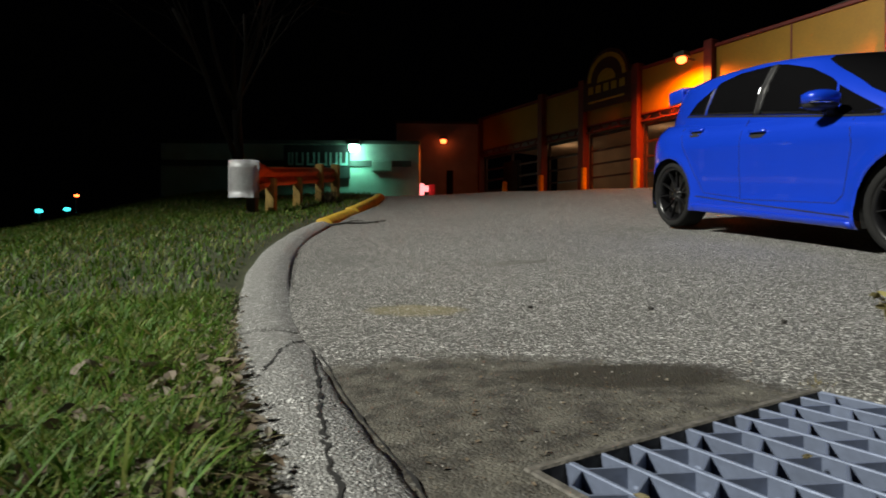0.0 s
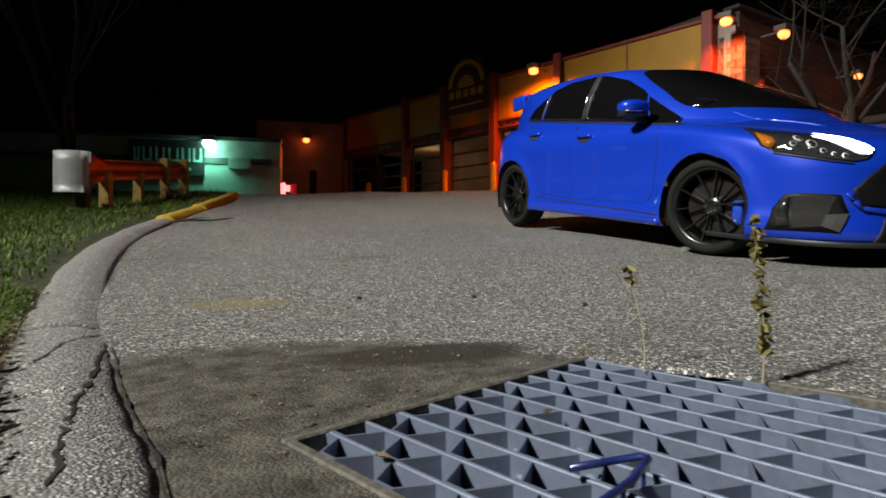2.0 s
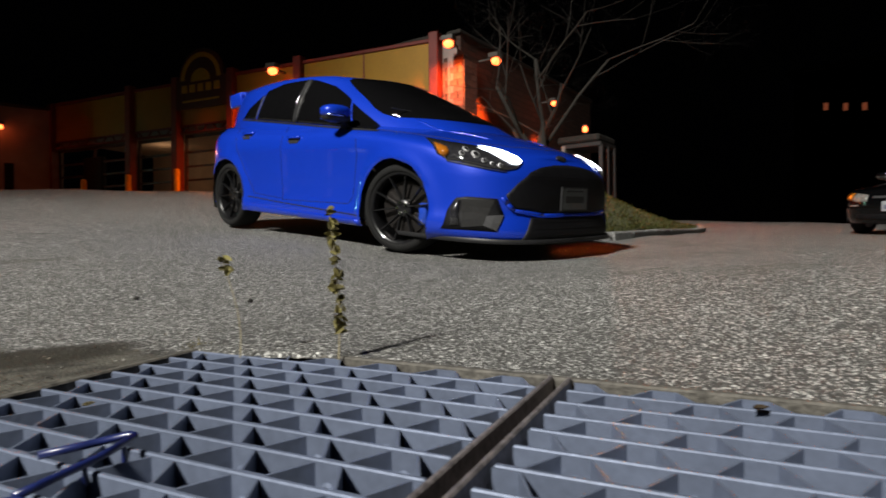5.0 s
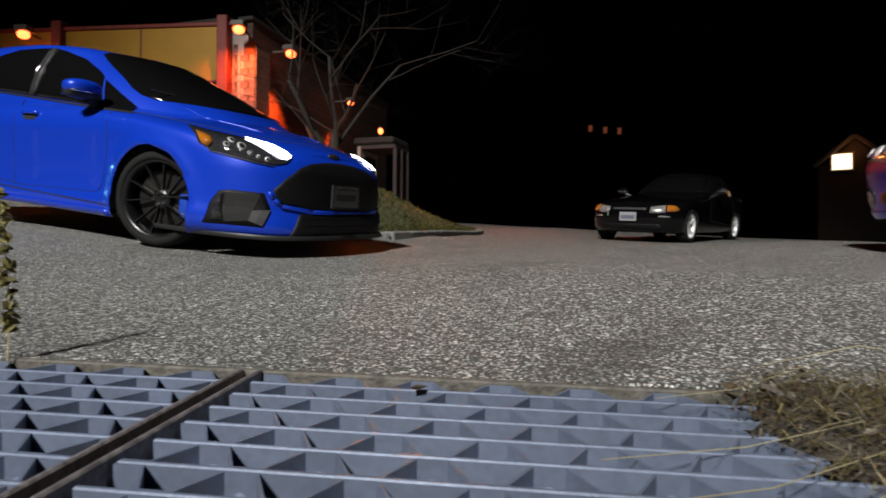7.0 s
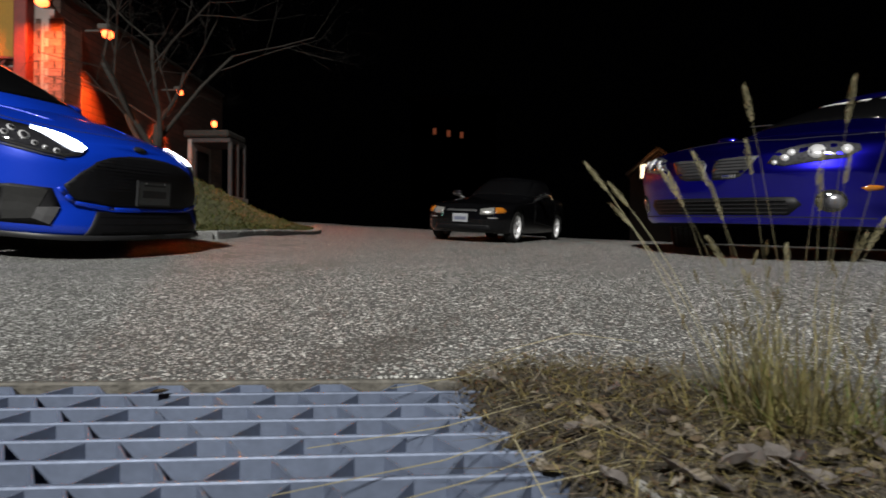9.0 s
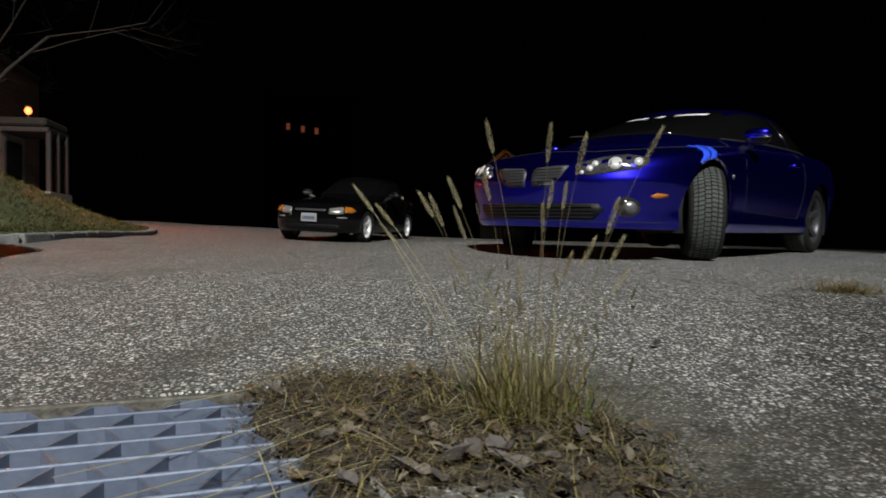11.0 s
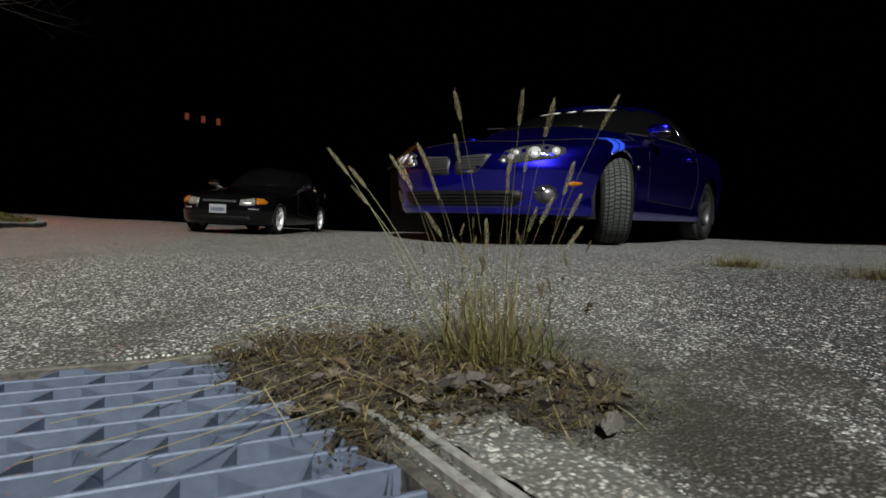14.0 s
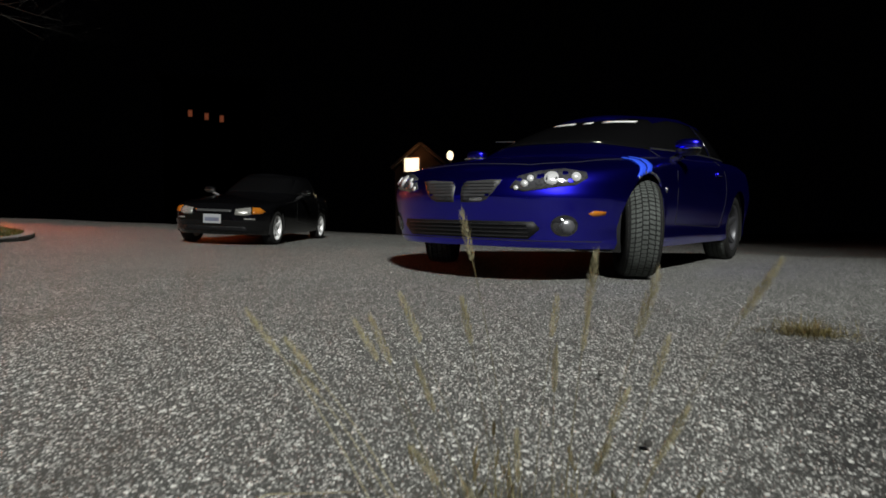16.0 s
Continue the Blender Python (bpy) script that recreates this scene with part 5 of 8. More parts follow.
def violet_coupe():
    sh = Shape(
        front=[(0.16, 3.52), (0.22, 3.58), (0.36, 3.62), (0.52, 3.64), (0.62, 3.61), (0.70, 3.53), (0.76, 3.40), (0.90, 3.0)],
        rear=[(0.2, -0.80), (0.35, -0.88), (0.6, -0.92), (0.9, -0.88), (1.05, -0.82)],
        width=[(0.16, 0.83), (0.24, 0.885), (0.34, 0.878), (0.50, 0.905), (0.66, 0.918), (0.78, 0.905), (0.88, 0.88), (1.0, 0.84)],
        shoulder=[(-1.1, 0.97), (0.0, 0.97), (1.0, 0.94), (1.9, 0.90), (2.5, 0.86), (3.0, 0.79), (3.3, 0.735), (3.65, 0.685)],
        sill=[(-1.1, 0.28), (0.4, 0.20), (2.3, 0.19), (3.1, 0.20), (3.7, 0.205)],
        crown=[(-1.1, 0.04), (0.0, 0.06), (1.8, 0.10), (2.6, 0.085), (3.2, 0.06), (3.6, 0.025)],
        n_front=2.6, n_rear=3.0, nose=0.85, tail=0.6,
        house=dict(xf=2.86, xr=-0.92, w=0.82, nf=2.6, nr=3.4, rf=1.56, rr=-0.06, rw=0.57, rnf=3.2, rnr=3.8, z0=0.84, bulge=0.050, crown=0.045, roof=[(-0.5, 1.25), (0.3, 1.305), (1.0, 1.305), (1.56, 1.275)]),
        axles=(0.05, 2.745), arch=0.372, flare=0.012)
    m = settle((8.20, -2.27), 147.2, 2.789, lift=0.010)
    car = thing("coupe_car", "deep violet-blue coupe with its front wheels turned, parked on asphalt", "car", m)
    V, F, _ = sh.body()
    bb, cb = outward(V, F), outward(*sh.cabin())
    sk = Skin([bb, cb])
    part("body", bb, DEEP_BLUE, car, smooth=True)
    part("roof", cb, DEEP_BLUE, car, smooth=True)
    for s in (1, -1):
        side = "left" if s > 0 else "right"
        for bar in ([(2.69, 0.812), (2.775, 0.797), (2.95, 0.66), (2.87, 0.668)], [(2.56, 0.828), (2.645, 0.813), (2.82, 0.69), (2.74, 0.70)]):
            part("wing_stripe", sk.panel(bar, side, 0.006, fine=0.025), STRIPE_BLUE, car, "bright blue stripe slanting over the front wing", True)
        part("wing_badge", sk.panel([(2.33, 0.62), (2.375, 0.62), (2.37, 0.595), (2.35, 0.58), (2.335, 0.595)], side, 0.004), GREY_RIM, car, "small grey shield badge", True)
        part("arch_lip", sk.strip([(2.745 + 0.385 * math.cos(radians(a)), 0.32 + 0.385 * math.sin(radians(a))) for a in (60, 75, 90, 105, 120)], side, 0.014, 0.004), GREY_RIM, car, "bright wheel arch edge", True)
        part("door_window", sk.panel([(0.76, 0.985), (2.10, 0.950), (1.80, 1.09), (1.55, 1.205), (1.32, 1.255), (0.76, 1.275)], side, 0.004), CAR_GLASS, car, "dark side glass", True)
        part("quarter_window", sk.panel([(0.70, 0.988), (0.70, 1.275), (0.25, 1.255), (-0.20, 1.14), (-0.36, 1.04), (-0.32, 1.010)], side, 0.004), CAR_GLASS, car, "dark side glass", True)
        part("window_seal", sk.strip([(2.02, 0.940), (0.6, 0.982), (-0.10, 1.0)], side, 0.014, 0.004), TRIM, car)
        part("door_seam", sk.strip([(2.06, 0.93), (2.10, 0.70), (2.02, 0.36), (0.66, 0.33), (0.58, 0.55), (0.56, 0.96)], side, 0.004), WELL, car)
        part("door_handle", sk.panel([(0.70, 0.795), (0.90, 0.79), (0.90, 0.82), (0.70, 0.825)], side, 0.018, 0.02), DEEP_BLUE, car, smooth=True)
        part("side_marker", sk.panel([(3.225, 0.412), (3.30, 0.402), (3.335, 0.420), (3.30, 0.438), (3.225, 0.434)], side, 0.005), AMBER, car, "amber side marker", True)
        hl = [(0.200, 0.566), (0.257, 0.640), (0.38, 0.671), (0.54, 0.690), (0.685, 0.667), (0.697, 0.632), (0.625, 0.588), (0.458, 0.566), (0.296, 0.545)]
        pf = lambda p: p if s > 0 else mirrored(p)
        h = part("headlight", sk.panel(pf(hl), "front", 0.004, turn=22 * s), CLEAR_LAMP, car, "clear headlight with three round bowls", True)
        for cx, cz, r in ((0.245, 0.566, 0.016), (0.300, 0.592, 0.024), (0.335, 0.622, 0.022), (0.470, 0.625, 0.046), (0.622, 0.636, 0.030)):
            circ = [(cx + r * math.cos(2 * math.pi * k / 14), cz + r * 0.9 * math.sin(2 * math.pi * k / 14)) for k in range(14)]
            b = part("lamp_bowl", sk.panel(pf(circ), "front", 0.008, turn=22 * s), REFLECTOR, h, "chrome lamp bowl", True)
        gr = [(0.028, 0.478), (0.026, 0.575), (0.058, 0.610), (0.24, 0.618), (0.305, 0.616), (0.255, 0.535), (0.215, 0.496), (0.17, 0.480)]
        q = part("grille", sk.panel(pf(gr), "front", 0.004), GREY_TRIM, car, "dark grey honeycomb nostril grille", True)
        for i in range(6):
            z = 0.496 + i * 0.020
            part("grille_bar", sk.strip([(s * 0.035, z), (s * float(np.interp(z, [0.48, 0.535, 0.616], [0.16, 0.245, 0.285])), z)], "front", 0.005, 0.008), TRIM, q)
        fog = [(0.548 + 0.088 * math.cos(2 * math.pi * k / 18), 0.344 + 0.066 * math.sin(2 * math.pi * k / 18)) for k in range(18)]
        fo = part("fog_lamp", sk.panel(pf(fog), "front", 0.005, turn=24 * s), LENS, car, "round clear fog lamp", True)
        fi = [(0.566 + 0.048 * math.cos(2 * math.pi * k / 14), 0.340 + 0.044 * math.sin(2 * math.pi * k / 14)) for k in range(14)]
        part("fog_bowl", sk.panel(pf(fi), "front", 0.010, turn=24 * s), GREY_RIM, fo, smooth=True)
        mirror_pod(car, 2.02, s * 0.86, 0.945, s, DEEP_BLUE, 0.78)
    low = part("lower_grille", sk.panel([(-0.50, 0.366), (0.50, 0.366), (0.53, 0.322), (0.46, 0.258), (-0.46, 0.258), (-0.53, 0.322)], "front", 0.004), MESH_BLACK, car, "wide black lower grille with slats", True)
    for i in range(4):
        z = 0.276 + i * 0.024
        part("grille_slat", sk.strip([(-0.46, z), (0.46, z)], "front", 0.006, 0.010), TRIM, low)
    part("grille_badge", sk.strip([(0.10, 0.497), (0.19, 0.499)], "front", 0.018, 0.012), CHROME, car)
    part("bumper_seam", sk.strip([(-0.80, 0.248), (0.80, 0.248)], "front", 0.006), WELL, car)
    wind = [(-0.68, 0.925), (-0.38, 0.950), (0.38, 0.950), (0.68, 0.925), (0.53, 1.195), (0.46, 1.245), (0.30, 1.262), (-0.30, 1.262), (-0.46, 1.245), (-0.53, 1.195)]
    part("windscreen", sk.panel(wind, "front", 0.004), CAR_GLASS, car, "dark windscreen with a white banner", True)
    for a, b in ((-0.30, -0.09), (0.0, 0.075), (0.17, 0.42)):
        part("banner_bar", sk.panel([(a, 1.198), (b, 1.198), (b, 1.220), (a, 1.220)], "front", 0.007), STICKER, car, "white lettering reduced to bars", True)
    part("rear_screen", sk.panel([(-0.50, 1.04), (0.50, 1.04), (0.40, 1.24), (-0.40, 1.24)], "rear", 0.004), CAR_GLASS, car, smooth=True)
    part("bonnet_seam", sk.strip([(2.25, 0.78), (2.8, 0.74), (3.2, 0.60), (3.42, 0.40), (3.48, 0.12), (3.48, -0.12), (3.42, -0.40), (3.2, -0.60), (2.8, -0.74), (2.25, -0.78)], "top", 0.006), WELL, car)
    for y in (0.35, -0.20):
        part("wiper", tube([(2.26, y, 0.99), (2.14, y - 0.3, 1.045), (2.10, y - 0.5, 1.06)], [0.010, 0.008, 0.005], 6), GREY_TRIM, car)
    for ax in (0.05, 2.745):
        for s in (1, -1):
            wheel(car, (ax - (0.055 if ax > 1 else 0.0), s * (0.825 if ax > 1 else 0.765), 0.325), s, 0.325, 0.240, 0.222, 5, DULL_RIM, 0.0, steer=(30 if ax > 1 else 0), tread=True, slim=1.5)
            wheel_well(car, ax, s * 0.885, s, 0.372)
    underbody(car, sh)
    return car


violet_coupe()


def black_hatch():
    sh = Shape(
        front=[(0.16, 3.26), (0.24, 3.34), (0.40, 3.38), (0.55, 3.37), (0.66, 3.28), (0.74, 3.12), (0.9, 2.8)],
        rear=[(0.2, -0.62), (0.35, -0.72), (0.6, -0.76), (1.0, -0.70)],
        width=[(0.16, 0.80), (0.24, 0.835), (0.50, 0.848), (0.66, 0.852), (0.80, 0.835), (0.92, 0.80)],
        shoulder=[(-0.8, 0.93), (0.5, 0.91), (1.8, 0.86), (2.4, 0.80), (3.0, 0.71), (3.4, 0.65)],
        sill=[(-0.8, 0.24), (1.0, 0.18), (3.4, 0.17)],
        crown=[(-0.8, 0.03), (1.8, 0.08), (2.8, 0.06), (3.4, 0.02)],
        n_front=2.9, n_rear=3.2, nose=0.70, tail=0.5,
        house=dict(xf=2.10, xr=-0.70, w=0.78, nf=2.8, nr=3.0, rf=1.05, rr=-0.25, rw=0.54, rnf=3.2, rnr=3.4, z0=0.80, bulge=0.04, crown=0.04, roof=[(-0.7, 1.27), (0.3, 1.31), (1.0, 1.30)]),
        axles=(0.0, 2.62), arch=0.345)
    m = settle((14.29, 4.04), 179.5, 2.62)
    car = thing("small_car", "small black car with white alloy wheels, parked across the lot", "car", m)
    V, F, _ = sh.body()
    bb, cb = outward(V, F), outward(*sh.cabin())
    sk = Skin([bb, cb])
    part("body", bb, BLACK_PAINT, car, smooth=True)
    part("roof", cb, BLACK_PAINT, car, smooth=True)
    for s in (1, -1):
        side = "left" if s > 0 else "right"
        pf = lambda p: p if s > 0 else mirrored(p)
        part("door_window", sk.panel([(0.30, 0.95), (1.52, 0.92), (1.20, 1.09), (0.90, 1.23), (0.28, 1.26)], side, 0.004), CAR_GLASS, car, "dark side glass", True)
        part("quarter_window", sk.panel([(0.24, 0.95), (0.22, 1.26), (-0.10, 1.24), (-0.45, 1.02)], side, 0.004), CAR_GLASS, car, "dark side glass", True)
        part("door_seam", sk.strip([(1.66, 0.88), (1.66, 0.40), (0.30, 0.30), (0.26, 0.92)], side, 0.007), WELL, car)
        part("headlight", sk.panel(pf([(0.33, 0.50), (0.34, 0.60), (0.58, 0.635), (0.60, 0.52), (0.50, 0.495)]), "front", 0.004, turn=12 * s), DIM_LAMP, car, "dulled clear headlight", True)
        part("turn_lamp", sk.panel(pf([(0.61, 0.525), (0.60, 0.635), (0.72, 0.63), (0.80, 0.575), (0.76, 0.535)]), "front", 0.005, turn=12 * s), AMBER, car, "amber corner lamp", True)
        part("bumper_lamp", sk.panel(pf([(0.48, 0.43), (0.66, 0.43), (0.66, 0.452), (0.48, 0.452)]), "front", 0.005, turn=12 * s), DIM_LAMP, car, smooth=True)
        mirror_pod(car, 1.50, s * 0.86, 0.97, s, BLACK_PAINT, 0.8)
    part("windscreen", sk.panel([(-0.66, 0.93), (0.66, 0.93), (0.50, 1.25), (-0.50, 1.25)], "front", 0.004), CAR_GLASS, car, "dark windscreen", True)
    part("grille", sk.panel([(-0.30, 0.55), (0.30, 0.55), (0.30, 0.585), (-0.30, 0.585)], "front", 0.004), GREY_TRIM, car, "slim dark grille", True)
    part("lower_intake", sk.panel([(-0.56, 0.23), (0.56, 0.23), (0.52, 0.31), (-0.52, 0.31)], "front", 0.004), MESH_BLACK, car, "black bumper intake", True)
    pl = part("number_plate", box(0.012, 0.30, 0.150, pose(3.395, 0, 0.430), 0.004), PLATE_WHITE, car, "white number plate")
    part("plate_bar", box(0.006, 0.24, 0.06, pose(3.402, 0, 0.422)), PLATE_INK, pl)
    for ax in (0.0, 2.62):
        for s in (1, -1):
            wheel(car, (ax, s * 0.735, 0.297), s, 0.297, 0.195, 0.205, 5, SILVER_RIM, 0.0, slim=1.7)
            wheel_well(car, ax, s * 0.83, s, 0.345)
    underbody(car, sh)
    return car


black_hatch()


# ---- the shops on the rise ----
FASCIA_YELLOW = mat("yellow_fascia_panel", (0.360, 0.184, 0.006), 0.55, spread=0.12, scale=1.5, fine=30)
DARK_RED = mat("dark_red_painted_steel", (0.16, 0.022, 0.015), 0.55, spread=0.25, scale=5)
SHOP_GREY = mat("grey_rendered_wall", (0.30, 0.27, 0.25), 0.85, spread=0.2, scale=2.5, bump=0.3)
GREEN_WALL = mat("pale_green_rendered_wall", (0.30, 0.42, 0.36), 0.85, spread=0.22, scale=1.8, bump=0.3)
DARK_BAND = mat("dark_wall_band", (0.05, 0.06, 0.055), 0.7, spread=0.3)
SIGN_DARK = mat("dark_sign_board", (0.02, 0.025, 0.024), 0.6, spread=0.2)
SIGN_TEAL = mat("teal_sign_marks", (0.22, 0.40, 0.36), 0.6, spread=0.2)
SIGN_MAROON = mat("maroon_sign_board", (0.06, 0.015, 0.012), 0.6, spread=0.2)
SIGN_YELLOW = mat("yellow_sign_marks", (0.45, 0.28, 0.02), 0.6, spread=0.2)
ALU_DARK = mat("dark_shopfront_frame", (0.07, 0.03, 0.022), 0.5, spread=0.2)
INTERIOR = mat("beige_shop_interior", (0.42, 0.34, 0.28), 0.85, spread=0.25, scale=1.2)
BOLLARD = mat("yellow_bollard_paint", (0.65, 0.36, 0.02), 0.6, spread=0.25, scale=9)
HOUSING = mat("lamp_housing", (0.10, 0.09, 0.08), 0.6, spread=0.2)
SODIUM = mat("sodium_lamp_lens", (0.8, 0.5, 0.2), 0.4, emit=(1.0, 0.12, 0.030), power=9.0)
FAR_TEAL = mat("far_teal_lamp_lens", (0.3, 0.6, 0.6), 0.4, emit=(0.05, 0.75, 0.85), power=3.0)
MERCURY = mat("mercury_lamp_lens", (0.8, 0.9, 0.85), 0.4, emit=(0.45, 1.0, 0.82), power=45.0)
WARM_WINDOW = mat("lit_window", (0.8, 0.7, 0.5), 0.5, emit=(1.0, 0.78, 0.52), power=2.6)
RED_WINDOW = mat("dim_red_window", (0.5, 0.2, 0.1), 0.5, emit=(1.0, 0.26, 0.12), power=0.16)
NEON = mat("pink_lit_sign", (0.8, 0.4, 0.4), 0.5, emit=(1.0, 0.25, 0.27), power=2.6)
DIM_NEON = mat("dim_red_sign", (0.5, 0.05, 0.05), 0.5, emit=(1.0, 0.02, 0.03), power=0.10)
ROOF_DARK = mat("dark_roofing", (0.04, 0.035, 0.03), 0.9, spread=0.3)
BARK = mat("bare_tree_bark", (0.017, 0.014, 0.011), 0.9, spread=0.35, scale=14, bump=0.7, fine=45)
# the rail's orange is the sodium lamps' light, put into the base colour
RAIL_LIT_ORANGE = mat("weathered_orange_guardrail", (0.55, 0.10, 0.025), 0.32, 0.35, spread=0.3, scale=6)
RAIL_END = mat("galvanised_rail_end", (0.62, 0.64, 0.66), 0.5, 0.3, spread=0.18, scale=5, bump=0.2)
RAIL_POST = mat("yellowed_timber_post", (0.36, 0.24, 0.065), 0.8, spread=0.35, scale=9, bump=0.5)
DARK_POST = mat("dark_timber_post", (0.05, 0.035, 0.025), 0.8, spread=0.3)
# pale porch paint, darkened in its colour because little light falls there
PORCH_DIMMED = mat("weathered_porch_paint", (0.035, 0.030, 0.029), 0.6, spread=0.2)
# both far house walls: night darkness is put into these near-black colours
HOUSE_NIGHT_BROWN = mat("dark_brown_siding", (0.013, 0.007, 0.004), 0.85, spread=0.3, scale=3, bump=0.3)
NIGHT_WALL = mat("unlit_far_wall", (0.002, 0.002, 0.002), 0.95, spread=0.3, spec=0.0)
BANK_SOIL = mat("bank_soil", (0.060, 0.062, 0.022), 0.95, spread=0.5, scale=3, bump=0.9, fine=30)


def brick_mat():
    m = bpy.data.materials.new("painted_brick_wall")
    m.use_nodes = True
    nt = m.node_tree
    b = nt.nodes["Principled BSDF"]
    tc = nt.nodes.new("ShaderNodeTexCoord")
    mp = nt.nodes.new("ShaderNodeMapping")
    mp.inputs["Rotation"].default_value = (radians(90), 0, 0)
    br = node(nt, "ShaderNodeTexBrick", Scale=1.0, Color1=(0.105, 0.058, 0.042, 1), Color2=(0.075, 0.040, 0.030, 1), Mortar=(0.045, 0.028, 0.022, 1))
    br.inputs["Brick Width"].default_value, br.inputs["Row Height"].default_value, br.inputs["Mortar Size"].default_value = 0.42, 0.16, 0.014
    nt.links.new(tc.outputs["Object"], mp.inputs["Vector"])
    nt.links.new(mp.outputs[0], br.inputs["Vector"])
    nt.links.new(br.outputs["Color"], b.inputs["Base Color"])
    bp = node(nt, "ShaderNodeBump", Strength=0.8, Distance=0.02)
    nt.links.new(br.outputs["Fac"], bp.inputs["Height"])
    bp.invert = True
    nt.links.new(bp.outputs["Normal"], b.inputs["Normal"])
    b.inputs["Roughness"].default_value = 0.85
    return m


BRICK = brick_mat()
BLOCK = mat("pinkish_painted_block", (0.24, 0.12, 0.09), 0.8, spread=0.3, scale=6, bump=0.4, random_tint=0.2)
CORNER = Vector((8.46, 12.89, 0))
ALONG = Vector((math.sin(radians(-34)), math.cos(radians(-34)), 0))
FRONT = Vector((-ALONG.y, ALONG.x, 0))
# local x runs back along the front from the corner, local y points out to the lot
SHOP = Matrix.Translation(CORNER) @ Matrix((ALONG, FRONT, Vector((0, 0, 1)))).transposed().to_4x4()
SHOP_BASE, SHOP_TOP, FASCIA_LOW = 1.55, 5.55, 4.27
PIERS = (15.15, 11.15, 9.05, 6.78, 4.32, 0.10)


def slab(x0, x1, y0, y1, z0, z1, bevel=0.0):
    return box(x1 - x0, y1 - y0, z1 - z0, pose((x0 + x1) / 2, (y0 + y1) / 2, (z0 + z1) / 2), bevel)


def shop():
    b = thing("shop_building", "low shop building with yellow fascia panels and dark red piers", "shop", SHOP)
    # local y is left-handed to x here: outwards is +y
    part("wall", slab(-0.2, 15.4, -0.45, -0.15, FASCIA_LOW - 0.25, SHOP_TOP), SHOP_GREY, b, "grey wall behind the fascia")
    part("roof", slab(-0.2, 15.4, -9.0, -0.16, SHOP_TOP - 0.30, SHOP_TOP - 0.12), ROOF_DARK, b, "flat dark roof")
    part("coping", slab(-0.25, 15.45, -0.50, 0.02, SHOP_TOP, SHOP_TOP + 0.10, 0.02), DARK_RED, b, "dark red coping")
    part("back_wall", slab(-0.2, 15.4, -4.6, -4.4, SHOP_BASE, SHOP_TOP - 0.3), INTERIOR, b, "beige inner wall of the shop")
    part("floor_slab", slab(-0.2, 15.4, -4.6, 0.1, SHOP_BASE - 0.2, SHOP_BASE + 0.35), SHOP_GREY, b)
    part("ceiling_panel", slab(-0.2, 15.4, -4.4, -0.46, FASCIA_LOW + 0.1, FASCIA_LOW + 0.2), INTERIOR, b)
    part("end_wall", slab(-0.45, -0.2, -9.0, -0.1, SHOP_BASE, SHOP_TOP - 0.2), SHOP_GREY, b)
    for i, s in enumerate(PIERS):
        part("pier", slab(s - 0.13, s + 0.13, -0.16, 0.14, SHOP_BASE, SHOP_TOP + (0.22 if i else 0.05), 0.02), DARK_RED, b, "dark red square pier")
    for i, (a, c) in enumerate(zip(PIERS[1:], PIERS)):
        lo = FASCIA_LOW
        part("fascia_panel", slab(a + 0.15, c - 0.15, -0.14, -0.02, lo, SHOP_TOP - (0.0 if i else 0.02), 0.012), FASCIA_YELLOW, b, "plain yellow fascia panel")
        if i == 4:
            part("fascia_joint", slab((a + c) / 2 - 0.02, (a + c) / 2 + 0.02, -0.018, -0.012, lo, SHOP_TOP), DARK_RED, b)
        beam = part("truss", slab(a + 0.14, c - 0.14, -0.10, 0.02, lo - 0.05, lo - 0.005, 0.006), DARK_RED, b, "dark red lattice beam")
        part("chord", slab(a + 0.14, c - 0.14, -0.10, 0.02, lo - 0.26, lo - 0.21, 0.006), DARK_RED, beam)
        n = max(3, int((c - a) / 0.45))
        for k in range(n):
            x = a + 0.2 + (c - a - 0.4) * (k + 0.5) / n
            part("web", box(0.035, 0.04, 0.26, pose(x, -0.04, lo - 0.13, 0, 38 if k % 2 else -38, 0)), DARK_RED, beam)
        w = part("window", slab(a + 0.14, c - 0.14, -0.24, -0.18, lo - 0.34, lo - 0.27), ALU_DARK, b, "wide shop window in a dark frame")
        lev = [SHOP_BASE + 0.36, 2.55, 2.98, 3.42, 3.9]
        for z in lev:
            part("transom", slab(a + 0.14, c - 0.14, -0.24, -0.18, z, z + 0.06), ALU_DARK, w)
        cuts = [a + 0.14] + ([(a + c) / 2] if c - a > 3 else []) + [c - 0.20]
        for x in cuts:
            part("mullion", slab(x, x + 0.07, -0.25, -0.17, SHOP_BASE + 0.36, lo - 0.3), ALU_DARK, w)
        if i in (0, 4):
            x = a + 1.6
            part("door", slab(x, x + 0.95, -0.30, -0.12, SHOP_BASE + 0.30, 3.62, 0.02), MESH_BLACK, b, "dark glazed shop door")
    return b


shop()


